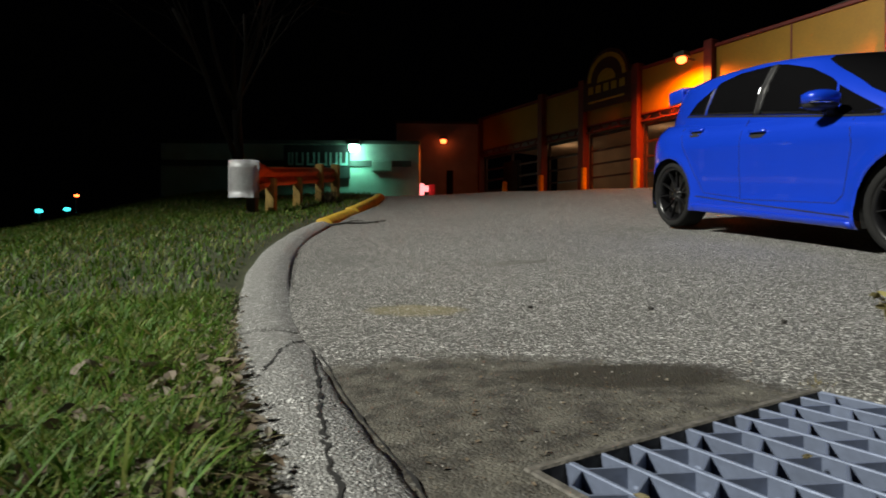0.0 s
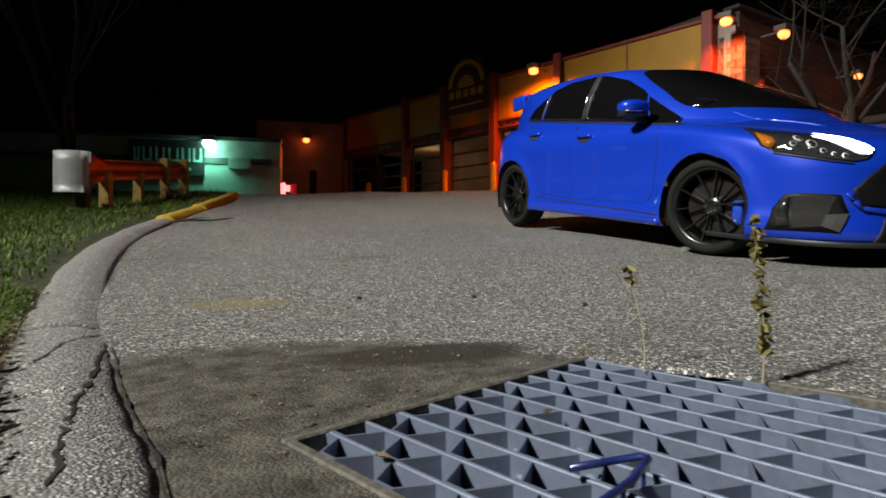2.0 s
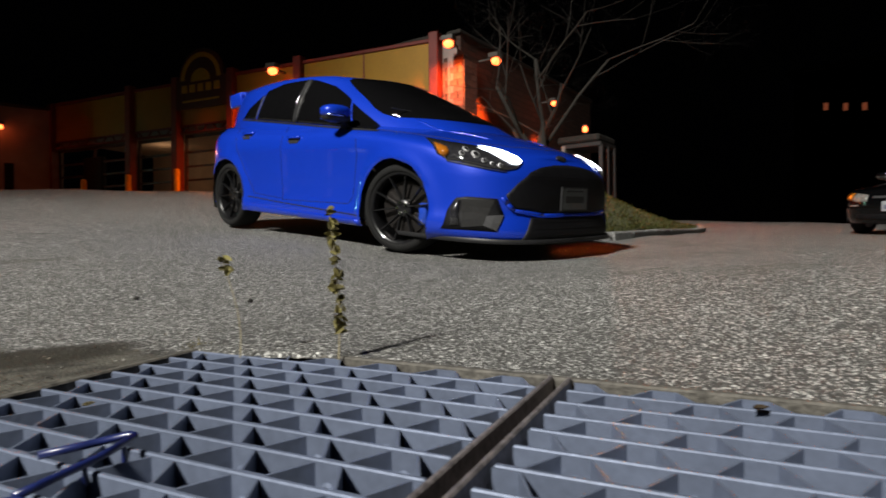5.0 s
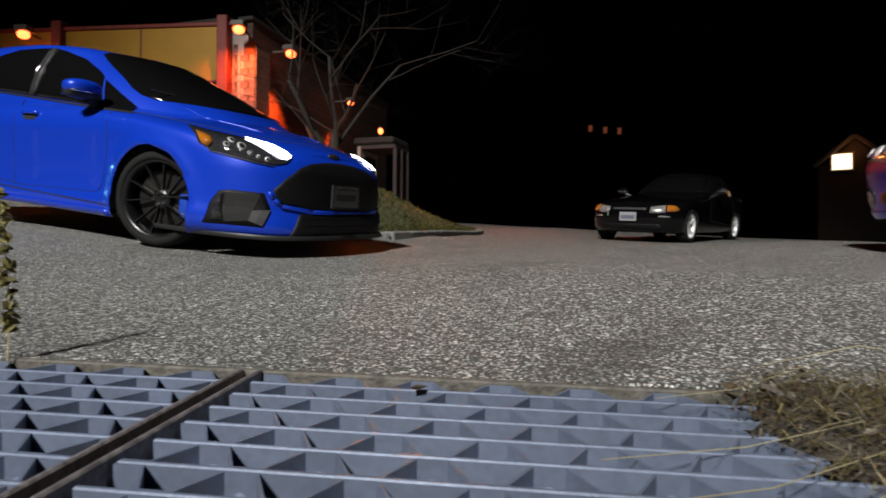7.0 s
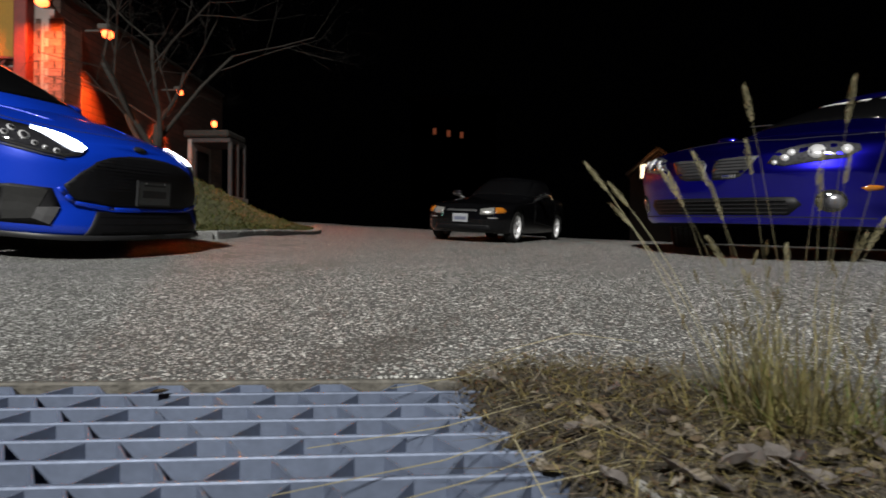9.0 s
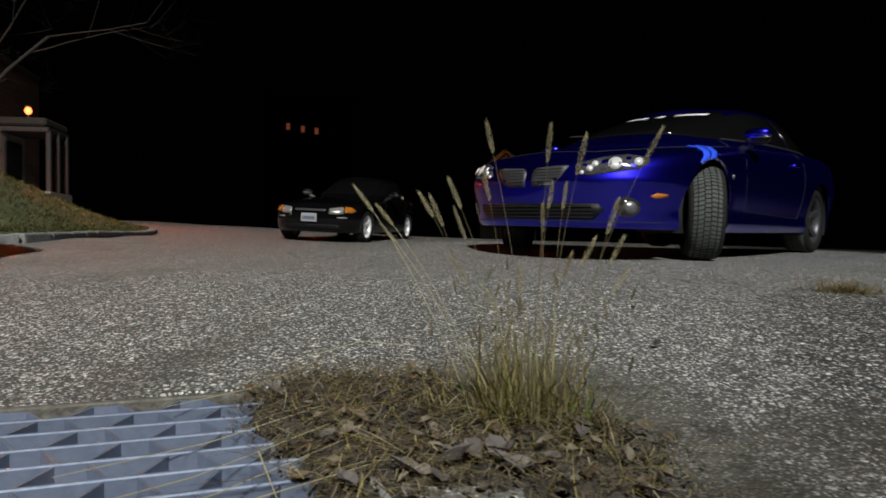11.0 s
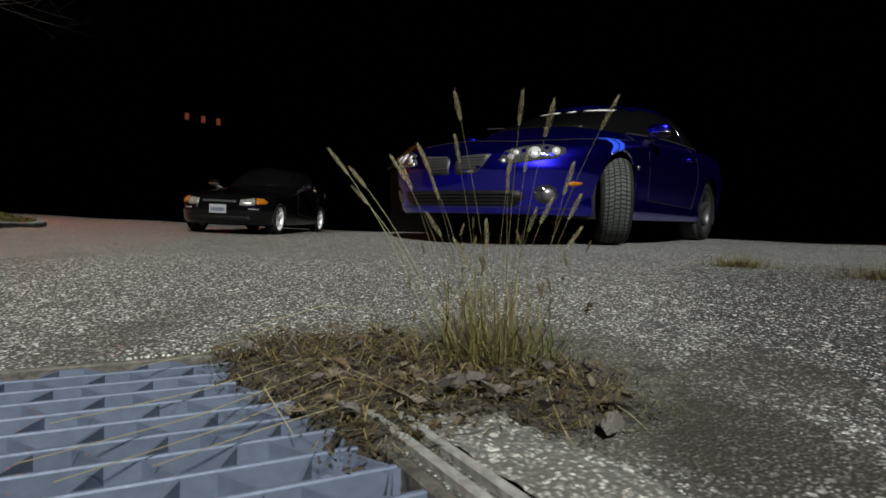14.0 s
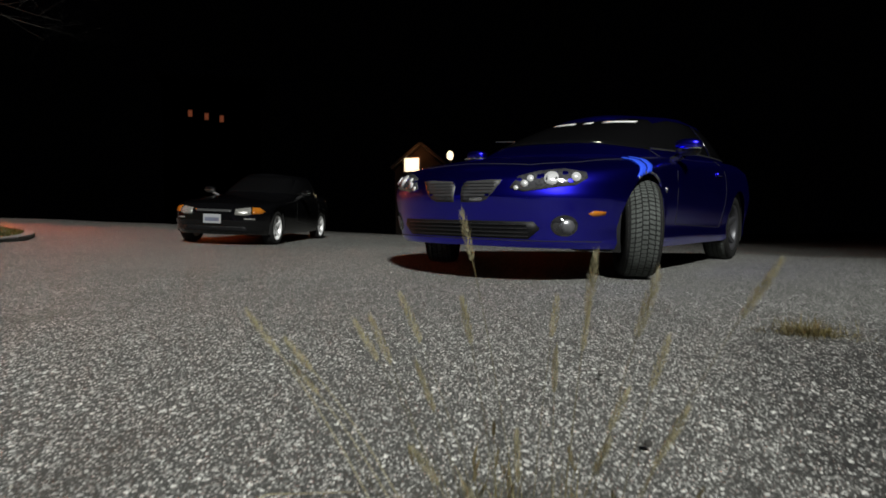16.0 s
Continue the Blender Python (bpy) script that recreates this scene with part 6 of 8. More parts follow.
def shop_sign():
    t = thing("shop_sign", "arched maroon sign board with dull yellow shapes", "sign", SHOP @ pose((PIERS[2] + PIERS[3]) / 2, 0.03, 4.72))
    w = (PIERS[2] - PIERS[3]) / 2 - 0.02

    def arch(r0, r1, z0, depth):
        bm = bmesh.new()
        n = 24
        o, i = [], []
        for k in range(n + 1):
            a = math.pi * k / n
            o.append((r1 * math.cos(a), z0 + r1 * math.sin(a)))
            i.append((r0 * math.cos(a), z0 + r0 * math.sin(a)))
        vo = [[bm.verts.new((x, y, z)) for x, z in o] for y in (0, depth)]
        vi = [[bm.verts.new((x, y, z)) for x, z in i] for y in (0, depth)]
        for k in range(n):
            bm.faces.new((vo[1][k], vo[1][k + 1], vi[1][k + 1], vi[1][k]))
            bm.faces.new((vo[0][k], vo[0][k + 1], vo[1][k + 1], vo[1][k]))
            bm.faces.new((vi[0][k], vi[0][k + 1], vi[1][k + 1], vi[1][k]))
        bmesh.ops.recalc_face_normals(bm, faces=bm.faces)
        return bm

    part("board", box(2 * w, 0.10, 0.90, pose(0, 0.05, 0.45), 0.01), SIGN_MAROON, t)
    part("arch_board", arch(0.02, w * 0.80, 0.90, 0.10), SIGN_MAROON, t)
    part("arch_band", arch(w * 0.60, w * 0.72, 0.86, 0.125), SIGN_YELLOW, t, "dull yellow arch band")
    part("arch_fill", arch(0.01, w * 0.34, 0.80, 0.125), SIGN_YELLOW, t, "dull yellow rounded shape")
    for k in range(5):
        part("letter_bar", box(0.22, 0.03, 0.24, pose(-0.66 + k * 0.33, 0.115, 0.60), 0.01), SIGN_YELLOW, t)
    part("letter_bar", box(1.5, 0.03, 0.06, pose(0, 0.115, 0.22), 0.008), SIGN_YELLOW, t)


shop_sign()
for x, watts in ((12.6, 20), (8.0, 16), (5.4, 15)):
    lamp("shop_ceiling_light", "POINT", SHOP @ Vector((x, -2.6, 3.9)), watts * 0.55, (1.0, 0.62, 0.34), 0.3)


def wall_lamp(where, out, lens_mat, colour, watts, label, size=0.14, aim=0.35, cone=150):
    """A wall-pack lamp: a housing with a glowing lens, and its light."""
    out = Vector(out).normalized()
    right = Vector((-out.y, out.x, 0))
    m = Matrix((right, out, Vector((0, 0, 1)))).transposed().to_4x4()
    m.translation = where
    t = thing("wall_lamp", label, "lamp", m, "wall lamps")
    part("bracket", box(0.06, 0.50, 0.05, pose(0, -0.26, 0.06), 0.01), HOUSING, t)
    part("housing", box(size * 2.0, size * 1.8, size * 0.8, pose(0, 0, size * 0.75), 0.02, 2), HOUSING, t)
    part("lens", blob(size * 0.85, size * 0.75, size * 0.62, pose(0, 0.02, -0.02), 2.4, 2), lens_mat, t, "glowing lamp lens", True)
    p = Vector(where) + out * 0.12 - Vector((0, 0, size + 0.06))
    lamp("wall_lamp_light", "SPOT", p, watts, colour, 0.10, p - out * aim - Vector((0, 0, 1)), cone)
    return t


SODIUM_RGB = (1.0, 0.185, 0.014)
shop_out = Vector(FRONT)
wall_lamp(SHOP @ Vector((4.78, 0.55, 5.30)), shop_out, SODIUM, SODIUM_RGB, 1500, "glowing orange sodium lamp on the yellow shop front", 0.16, 0.25, 168)
wall_lamp((8.34, 12.22, 5.28), shop_out, SODIUM, (1.0, 0.15, 0.02), 700, "glowing orange sodium lamp at the shop's corner", 0.15, 0.25, 150)

# the side wing: a brick wall running away from the corner
WING_TURN = 24.0
WING = Matrix.Translation((8.75, 12.75, 0)) @ Matrix.Rotation(radians(WING_TURN), 4, "Z")


def wing():
    b = thing("brick_wing", "long brick side wing of the shop with a brick pillar", "building", WING)
    part("wall", slab(0.5, 9.5, 0.05, 0.35, 1.2, 5.9), BRICK, b, "painted brick wall")
    part("pillar", slab(-0.05, 0.55, -0.40, 0.35, 1.2, 5.15, 0.01), BRICK, b, "brick pillar at the corner")
    # painted blocks on the pillar's two outer faces
    pillar = [o for o in b.children if o.name.startswith("pillar")][0]
    whole = half = None
    for r in range(24):
        z = 1.28 + 0.16 * r
        for x, full in ((0.10, True), (0.40, True)) if r % 2 else ((0.025, False), (0.25, True), (0.475, False)):
            for face in (0, 1):
                m = pose(x, -0.405, z) if face == 0 else pose(-0.055, -0.40 + (x + 0.05) * 1.2, z, 0, 0, 90)
                if full and whole is None:
                    whole = part("brick", box(0.285, 0.022, 0.146, None, 0.004), BLOCK, pillar, m=m)
                elif not full and half is None:
                    half = part("brick", box(0.135, 0.022, 0.146, None, 0.004), BLOCK, pillar, m=m)
                else:
                    twin(whole if full else half, pillar, m)
    part("roof", slab(0.0, 9.5, 0.36, 8.0, 5.7, 5.85), ROOF_DARK, b)
    part("coping", slab(0.4, 9.6, 0.0, 0.42, 5.9, 6.0, 0.02), ROOF_DARK, b)
    part("end_wall", slab(9.3, 9.5, 0.36, 8.0, 1.2, 5.8), BRICK, b)


wing()
wing_out = Vector((math.sin(radians(WING_TURN)), -math.cos(radians(WING_TURN)), 0))
wall_lamp((10.14, 12.79, 5.30), wing_out, SODIUM, (1.0, 0.10, 0.014), 3600, "glowing orange sodium lamp on the brick wing", 0.16, 0.24, 64)
wall_lamp((13.38, 14.19, 4.86), wing_out, SODIUM, (1.0, 0.10, 0.016), 1500, "small orange lamp on the brick wing", 0.12, 0.28, 64)


def porch():
    t = thing("porch", "entrance porch in night-dimmed paint with slim posts on the grass bank", "porch", pose(14.66, 14.05, 2.05, 0, 0, 22))
    part("roof", box(1.25, 1.3, 0.14, pose(0.15, 0, 1.52), 0.02), PORCH_DIMMED, t)
    part("gable", box(1.35, 1.4, 0.22, pose(0.15, 0.1, 1.72), 0.05), ROOF_DARK, t)
    for x in (-0.38, 0.12, 0.64):
        part("post", box(0.12, 0.12, 1.7, pose(x, -0.62, 0.65), 0.012), PORCH_DIMMED, t)
    part("back_wall", box(1.3, 0.12, 1.9, pose(0.15, 0.6, 0.6)), SHOP_GREY, t)
    part("door", box(0.8, 0.06, 1.4, pose(0.15, 0.52, 0.55), 0.01), MESH_BLACK, t, "dark door")
    part("step", box(1.3, 1.4, 0.4, pose(0.15, 0, -0.35)), SHOP_GREY, t)
    g = thing("globe_lamp", "small glowing orange globe lamp over the porch", "lamp", pose(14.62, 14.1, 4.15))
    part("globe", blob(0.085, 0.085, 0.11, None, 2.0, 2), SODIUM, g, smooth=True)
    part("cap", box(0.12, 0.12, 0.05, pose(0, 0, 0.12), 0.01), HOUSING, g)
    part("stem", cyl(0.02, 0.02, 0.26, 8, pose(0, 0, -0.22)), HOUSING, g)
    lamp("globe_lamp_light", "SPOT", (14.25, 13.1, 4.1), 2600, (1.0, 0.12, 0.014), 0.1, (10.6, 8.4, 1.0), 110)


porch()


def linking_wall():
    """The dull wall between the shop and the green building, with a door and a lamp."""
    b = thing("rear_wall", "dull grey rendered wall beside the shop with a dark door", "wall", pose(-0.10, 25.45, 0, 0, 0, 186))
    part("wall", slab(0.0, 3.4, -0.2, 0.1, 1.4, 5.35), SHOP_GREY, b)
    part("door", slab(1.05, 1.32, 0.10, 0.14, 1.5, 3.42), MESH_BLACK, b, "dark narrow door")
    part("coping", slab(-0.1, 3.5, -0.25, 0.15, 5.35, 5.45), ROOF_DARK, b)


linking_wall()
wall_lamp((-1.52, 24.9, 4.60), (0, -1, 0), SODIUM, (1.0, 0.12, 0.014), 260, "glowing orange sodium lamp on the grey wall", 0.15, -1.4, 110)


def green_building():
    b = thing("green_building", "pale green rendered building with a dark band", "building", pose(-2.62, 23.0, 0, 0, 0, 183.5))
    part("wall", slab(0.0, 9.5, -0.3, 0.0, 1.3, 4.15), GREEN_WALL, b)
    part("side_wall", slab(-0.3, 0.0, -6.0, 0.0, 1.3, 4.15), GREEN_WALL, b)
    part("coping", slab(-0.35, 9.6, -0.4, 0.08, 4.15, 4.28, 0.02), DARK_BAND, b)
    part("band", slab(0.0, 9.5, 0.0, 0.05, 3.30, 3.52), DARK_BAND, b, "dark painted band")
    part("vent_box", slab(0.72, 1.48, 0.0, 0.16, 3.12, 3.50, 0.02), GREEN_WALL, b, "grey wall cabinet")
    s = thing("green_building_sign", "dark sign board with pale teal marks on the green wall", "sign", b.matrix_world @ pose(3.55, 0.09, 3.46))
    part("board", box(2.5, 0.08, 1.25, None, 0.01), SIGN_DARK, s)
    for x, w in ((-0.98, 0.30), (-0.60, 0.30), (-0.18, 0.34), (0.26, 0.30), (0.68, 0.30), (1.02, 0.2)):
        bm = join(box(0.07, 0.02, 0.46, pose(x - w / 2, 0.05, 0.12)), box(0.07, 0.02, 0.46, pose(x + w / 2 - 0.07, 0.05, 0.12)), box(w, 0.02, 0.08, pose(x - 0.035, 0.052, -0.10)))
        part("letter_bar", bm, SIGN_TEAL, s)
    part("letter_bar", box(1.6, 0.02, 0.10, pose(0, 0.05, -0.40)), SIGN_TEAL, s)


green_building()
wall_lamp((-4.72, 22.55, 3.98), (0, -1, 0), MERCURY, (0.28, 1.0, 0.72), 85, "bright teal mercury lamp on the green wall", 0.24, 0.5, 160)

n1 = thing("lit_sign", "small pink glowing sign panel by the rear wall", "sign", pose(-2.1, 22.0, 2.1))
part("panel", box(0.16, 0.08, 0.62, pose(0, 0, 0.16), 0.02), NEON, n1)
part("post", box(0.06, 0.05, 0.5, pose(0, 0, -0.36)), HOUSING, n1)
part("side_panel", box(0.16, 0.07, 0.22, pose(0.16, 0, 0.28), 0.02), NEON, n1)
n2 = thing("lit_sign", "dim red sign panel by the rear wall", "sign", pose(-1.75, 22.2, 2.1))
part("panel", box(0.22, 0.08, 0.60, pose(0, 0, 0.16), 0.02), DIM_NEON, n2)
part("post", box(0.06, 0.05, 0.5, pose(0, 0, -0.36)), HOUSING, n2)


def bollards():
    first = None
    for x, y in ((3.18, 18.93), (2.04, 20.63), (0.89, 22.32), (4.34, 17.22)):
        m = pose(x, y, float(ground_z(x, y)) - 0.1)
        if first is None:
            first = thing("bollard", "yellow painted steel bollard before the shop", "bollard", m, "shop bollards")
            part("post", cyl(0.085, 0.085, 1.0, 16, pose(0, 0, 0.5), 0.01), BOLLARD, first, smooth=False)
            part("cap", blob(0.085, 0.085, 0.05, pose(0, 0, 1.0), 2, 2), BOLLARD, first, smooth=True)
        else:
            copy_thing(first, m)


bollards()


# ---- the grass bank beside the hatchback ----
BANK = [(4.9, 9.0), (5.0, 7.0), (5.05, 5.5), (5.45, 4.62), (6.6, 5.0), (7.6, 5.5), (9.0, 6.2), (10.4, 6.9), (11.4, 7.8), (12.0, 9.5), (12.3, 11.5)]


def bank():
    n = (len(BANK) - 1) * 10
    line = np.array([curve_at(BANK, min(i / 10, len(BANK) - 1.001)) for i in range(n + 1)])
    inward = np.array([9.0, 15.0])
    ds = [0.0, 0.05, 0.2, 0.5, 0.9, 1.4, 2.0, 2.7, 3.5, 4.5, 5.5, 7.0]
    verts = []
    for x0, y0 in line:
        w = inward - (x0, y0)
        w /= np.hypot(*w)
        for d in ds:
            x, y = x0 + w[0] * (d + 0.06), y0 + w[1] * (d + 0.06)
            top = float(np.interp(x, [5, 6, 7, 8, 9, 10, 11, 12, 13], [1.55, 1.55, 1.52, 1.47, 1.40, 1.28, 1.12, 0.92, 0.80]))
            g = float(ground_z(x, y))
            h = g + 0.05 + max(top - g - 0.05, 0.05) * float(smoothstep(-0.15, 2.2, d)) + 0.4 * float(smoothstep(4, 7, d))
            verts.append((x, y, h + 0.03 * noise.noise(Vector((x * 2, y * 2, 0)))))
    ob = mesh_ob("grass_bank", (verts, grid_faces(n + 1, len(ds))), BANK_SOIL, True)
    tagged(ob, "low soil bank under rough grass", "bank", kind="structure")
    V = np.array(verts).reshape(n + 1, len(ds), 3)
    rnd = np.random.default_rng(8)
    pts = []
    for _ in range(20000):
        i, j = rnd.uniform(0, n - 0.01), rnd.uniform(0.6, len(ds) - 2.01)
        a, b = int(i), int(j)
        f, g = i - a, j - b
        pts.append(V[a, b] * (1 - f) * (1 - g) + V[a + 1, b] * f * (1 - g) + V[a, b + 1] * (1 - f) * g + V[a + 1, b + 1] * f * g)
    blades_mesh("grass", pts, BANK_GRASS, "rough short grass on the bank", "grass", rnd, 0.03, 0.07, 0.010, 1.2)
    # its kerb, in separate stones
    for i in range(0, n - 4, 4):
        a, b = (Vector((*line[k], float(ground_z(*line[k])))) for k in (i, i + 4))
        L = (b - a).length
        along = (b - a) / L
        over = Vector((-along.y, along.x, 0)).normalized()
        m = Matrix((along, over, along.cross(over))).transposed().to_4x4()
        m.translation = (a + b) / 2 + Vector((0, 0, -0.02 + 0.012 * noise.noise(Vector((i * 1.7, 3, 0)))))
        o = mesh_ob("kerb_stone", box(L - 0.008, 0.16, 0.17, None, 0.02, 2), KERBSTONE)
        o.matrix_world = m
        tagged(o, "grey concrete kerb stone along the grass bank", "kerb", "bank kerb", "structure")


bank()


# ---- guardrail on the verge ----
def guardrail():
    x0, y0, x1, y1 = -3.42, 9.25, -3.12, 13.0
    t = thing("guardrail", "steel guardrail tinted orange as by sodium light, with a pale flared end, on timber posts", "guardrail", Matrix())
    n = 24
    prof = [(0.0, 0.155), (0.045, 0.135), (0.075, 0.10), (0.075, 0.065), (0.03, 0.03), (0.0, 0.0), (0.03, -0.03), (0.075, -0.065), (0.075, -0.10), (0.045, -0.135), (0.0, -0.155)]
    verts = []
    for k in range(n + 1):
        f = k / n
        x, y = x0 + (x1 - x0) * f, y0 + (y1 - y0) * f
        flare = max(0, 1 - f * 8)
        zc = 1.40 + 0.46 * f
        for a, b in prof:
            verts.append((x + a, y, zc + b * (1 + 0.75 * flare)))
    m = len(prof)
    bm = bmesh.new()
    vs = [bm.verts.new(v) for v in verts]
    for f in grid_faces(n + 1, m):
        bm.faces.new([vs[i] for i in f])
    bmesh.ops.solidify(bm, geom=bm.faces[:], thickness=0.006)
    part("rail", bm, RAIL_LIT_ORANGE, t, "corrugated rail with orange lamp light in its colour")
    # the rounded end shoe
    bm = bmesh.new()
    rows = []
    for k in range(13):
        a = math.pi * (0.02 + 0.80 * k / 12)
        cx, cy = -3.62, 9.30
        p = (cx + 0.25 * math.cos(a), cy - 0.16 * math.sin(a))
        rows.append([bm.verts.new((*p, z)) for z in (1.08, 1.20, 1.36, 1.52, 1.66)])
    for a, b in zip(rows, rows[1:]):
        for k in range(4):
            bm.faces.new((a[k], b[k], b[k + 1], a[k + 1]))
    bmesh.ops.solidify(bm, geom=bm.faces[:], thickness=0.006)
    part("end_shoe", bm, RAIL_END, t, "pale galvanised flared end", True)
    for f, mt, w in ((0.015, DARK_POST, 0.15), (0.12, RAIL_POST, 0.15), (0.42, RAIL_POST, 0.14), (0.72, RAIL_POST, 0.14), (0.98, RAIL_POST, 0.16)):
        x, y = x0 + (x1 - x0) * f - 0.02, y0 + (y1 - y0) * f
        g = float(ground_z(x, y)) + 0.02
        top = (1.40 + 0.46 * f) + (0.22 if f > 0.7 else 0.10)
        part("post", box(w, w, top - g + 0.1, pose(x - 0.08 + (0.16 if 0.1 < f else 0), y + (0.08 if f < 0.05 else 0), (top + g - 0.1) / 2 - (0.30 if f < 0.05 else 0.12 if f < 0.5 else 0)), 0.012), mt, t)


guardrail()


# ---- bare trees ----
def bare_tree(name, label, base, height, girth, seed, spread=0.8, lean=(0, 0), split=0.32, depth=6):
    rnd = random.Random(seed)
    t = thing(name, label, "tree", Matrix.Translation(base))
    limbs, twigs = [], []

    def grow(p, d, length, r, level):
        pts, rad = [p.copy()], [r]
        n = 5 if level < 3 else 3
        for k in range(n):
            d = (d + Vector((rnd.uniform(-1, 1), rnd.uniform(-1, 1), rnd.uniform(-0.5, 0.7))) * 0.13).normalized()
            p = p + d * length / n
            pts.append(p.copy())
            rad.append(r * (1 - 0.42 * (k + 1) / n))
        (limbs if level < 3 else twigs).append(tube(pts, rad, 9 if level < 2 else 6 if level < 4 else 4, level < 2))
        if level >= depth:
            return
        for _ in range(rnd.choice((2, 3, 3) if level < 5 else (2, 3, 3, 4)) if level else 6):
            k = rnd.randint(max(1, n - 3), n)
            a = rnd.uniform(0, 2 * math.pi)
            side = d.orthogonal().normalized()
            side.rotate(Matrix.Rotation(a, 3, d))
            nd = (d * rnd.uniform(0.6, 1.0) + side * rnd.uniform(0.5, 1.0) * spread + Vector((0, 0, 0.12 if level < 3 else -0.10))).normalized()
            grow(pts[k], nd, length * rnd.uniform(0.55, 0.82) * (2.0 if level == 0 else 1.0), rad[k] * rnd.uniform(0.42, 0.62), level + 1)

    grow(Vector((0, 0, -0.1)), Vector((lean[0], lean[1], 1)).normalized(), height * split, girth, 0)
    part("trunk", join(*limbs), BARK, t, "bare trunk and limbs", True)
    part("crown", join(*twigs), BARK, t, "bare twigs without leaves", False)
    return t


bare_tree("bare_tree", "bare leafless tree with spreading limbs on the grass bank", (8.95, 9.6, 1.2), 11.0, 0.14, 5, 1.15, (0.08, 0), 0.15, 7)
bare_tree("bare_tree", "slim bare tree behind the guardrail", (-5.15, 12.9, 1.0), 6.5, 0.14, 11, 0.6, (0.02, 0), 0.36, 5)


# ---- what lies far off ----
def far_house():
    g = float(ground_z(31, 3))
    t = thing("house", "brown gabled house with a lit window beyond the lot", "house", pose(31.5, 4.4, g - 0.3, 0, 0, -86))
    bm = bmesh.new()
    w, h, r, d = 2.7, 3.6, 5.0, 6.0
    pts = [(0.1, 0), (w, 0), (w, h), (1.4, r - 0.2), (0.1, h)]
    a = [bm.verts.new((x, 0, z)) for x, z in pts]
    b = [bm.verts.new((x, d, z)) for x, z in pts]
    bm.faces.new(a)
    bm.faces.new(b[::-1])
    for i in range(5):
        j = (i + 1) % 5
        bm.faces.new((a[i], b[i], b[j], a[j]))
    bmesh.ops.recalc_face_normals(bm, faces=bm.faces)
    part("wall", bm, HOUSE_NIGHT_BROWN, t)
    for s in (-1, 1):
        part("roof", box(1.9, 6.6, 0.12, pose(1.4 + s * 0.74, 2.9, 4.30, 0, s * 40, 0)), ROOF_DARK, t)
    wi = part("window", box(0.86, 0.08, 0.80, pose(0.95, -0.05, 4.0 - 0.15)), HOUSING, t)
    part("pane", box(0.72, 0.05, 0.66, pose(0.95, -0.09, 3.85), 0.01), WARM_WINDOW, wi, "brightly lit pane")
    # added fill without a fixture, to light the gable brown
    lamp("porch_light", "POINT", t.matrix_world @ Vector((1.3, -0.6, 4.3)), 16, (1.0, 0.40, 0.14), 0.15)
    o = thing("garden_lamp", "small white lamp beside the far house", "lamp", pose(32.0, 1.55, 4.68))
    part("globe", blob(0.17, 0.17, 0.24, None, 2.2, 2), WARM_WINDOW, o, smooth=True)
    part("pole", cyl(0.04, 0.05, 4.4, 8, pose(0, 0, -2.3)), HOUSING, o)


far_house()


def hill_building():
    g = float(ground_z(59, 27))
    t = thing("hill_house", "unlit house on a rise with three dim red windows", "house", pose(59.5, 27.0, g, 0, 0, -70))
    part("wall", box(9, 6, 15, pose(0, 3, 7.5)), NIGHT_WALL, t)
    part("roof", box(10, 7, 0.4, pose(0, 3, 15.2)), ROOF_DARK, t)
    for x, z in ((-1.95, 13.05), (-0.45, 12.80), (0.95, 12.62)):
        w = part("window", box(0.48, 0.10, 0.78, pose(x, -0.03, z - g)), HOUSING, t)
        part("pane", box(0.36, 0.06, 0.64, pose(x, -0.08, z - g)), RED_WINDOW, w, "dim red lit pane")


hill_building()


def far_lamps():
    for x, y, z, mt, r in ((-43.6, 57.4, 3.42, FAR_TEAL, 0.30), (-40.85, 57.6, 3.6, FAR_TEAL, 0.27), (-39.9, 57.7, 4.95, SODIUM, 0.20)):
        t = thing("far_lamp", "tiny far street lamp, lit" if mt is SODIUM else "tiny far teal lamp, lit", "lamp", pose(x, y, z))
        part("globe", blob(r * 1.3, r, r * 0.7, None, 2, 2), mt, t, smooth=True)
        part("pole", cyl(0.06, 0.08, 9.0, 8, pose(0, 0, -4.6)), HOUSING, t)


far_lamps()


# ---- weeds, litter and small things round the drain ----
WEED_STEM = mat("dry_weed_stem", (0.32, 0.28, 0.18), 0.8, spread=0.3)
SEED = island_mat("dry_seed_husk", [(0.17, 0.15, 0.08), (0.26, 0.235, 0.14), (0.36, 0.33, 0.22), (0.20, 0.18, 0.09)], 0.8, 0.3)
STALK = mat("olive_grass_stalk", (0.10, 0.088, 0.045), 0.8, spread=0.4)
CHAFF = island_mat("brown_husk", [(0.05, 0.040, 0.02), (0.10, 0.082, 0.04), (0.16, 0.135, 0.07)], 0.8, 0.2)
OLIVE_GRASS = island_mat("olive_grass", [(0.12, 0.10, 0.036), (0.22, 0.195, 0.078), (0.36, 0.325, 0.17), (0.055, 0.042, 0.020), (0.16, 0.145, 0.05)])
OLIVE_STRAW = island_mat("yellow_straw", [(0.085, 0.066, 0.022), (0.15, 0.122, 0.040), (0.24, 0.20, 0.085), (0.055, 0.040, 0.018), (0.36, 0.32, 0.20)])
GREY_LEAF = island_mat("weathered_grey_leaf", [(0.12, 0.10, 0.085), (0.20, 0.18, 0.17), (0.10, 0.08, 0.065), (0.25, 0.23, 0.22)], 0.7, 0.1)
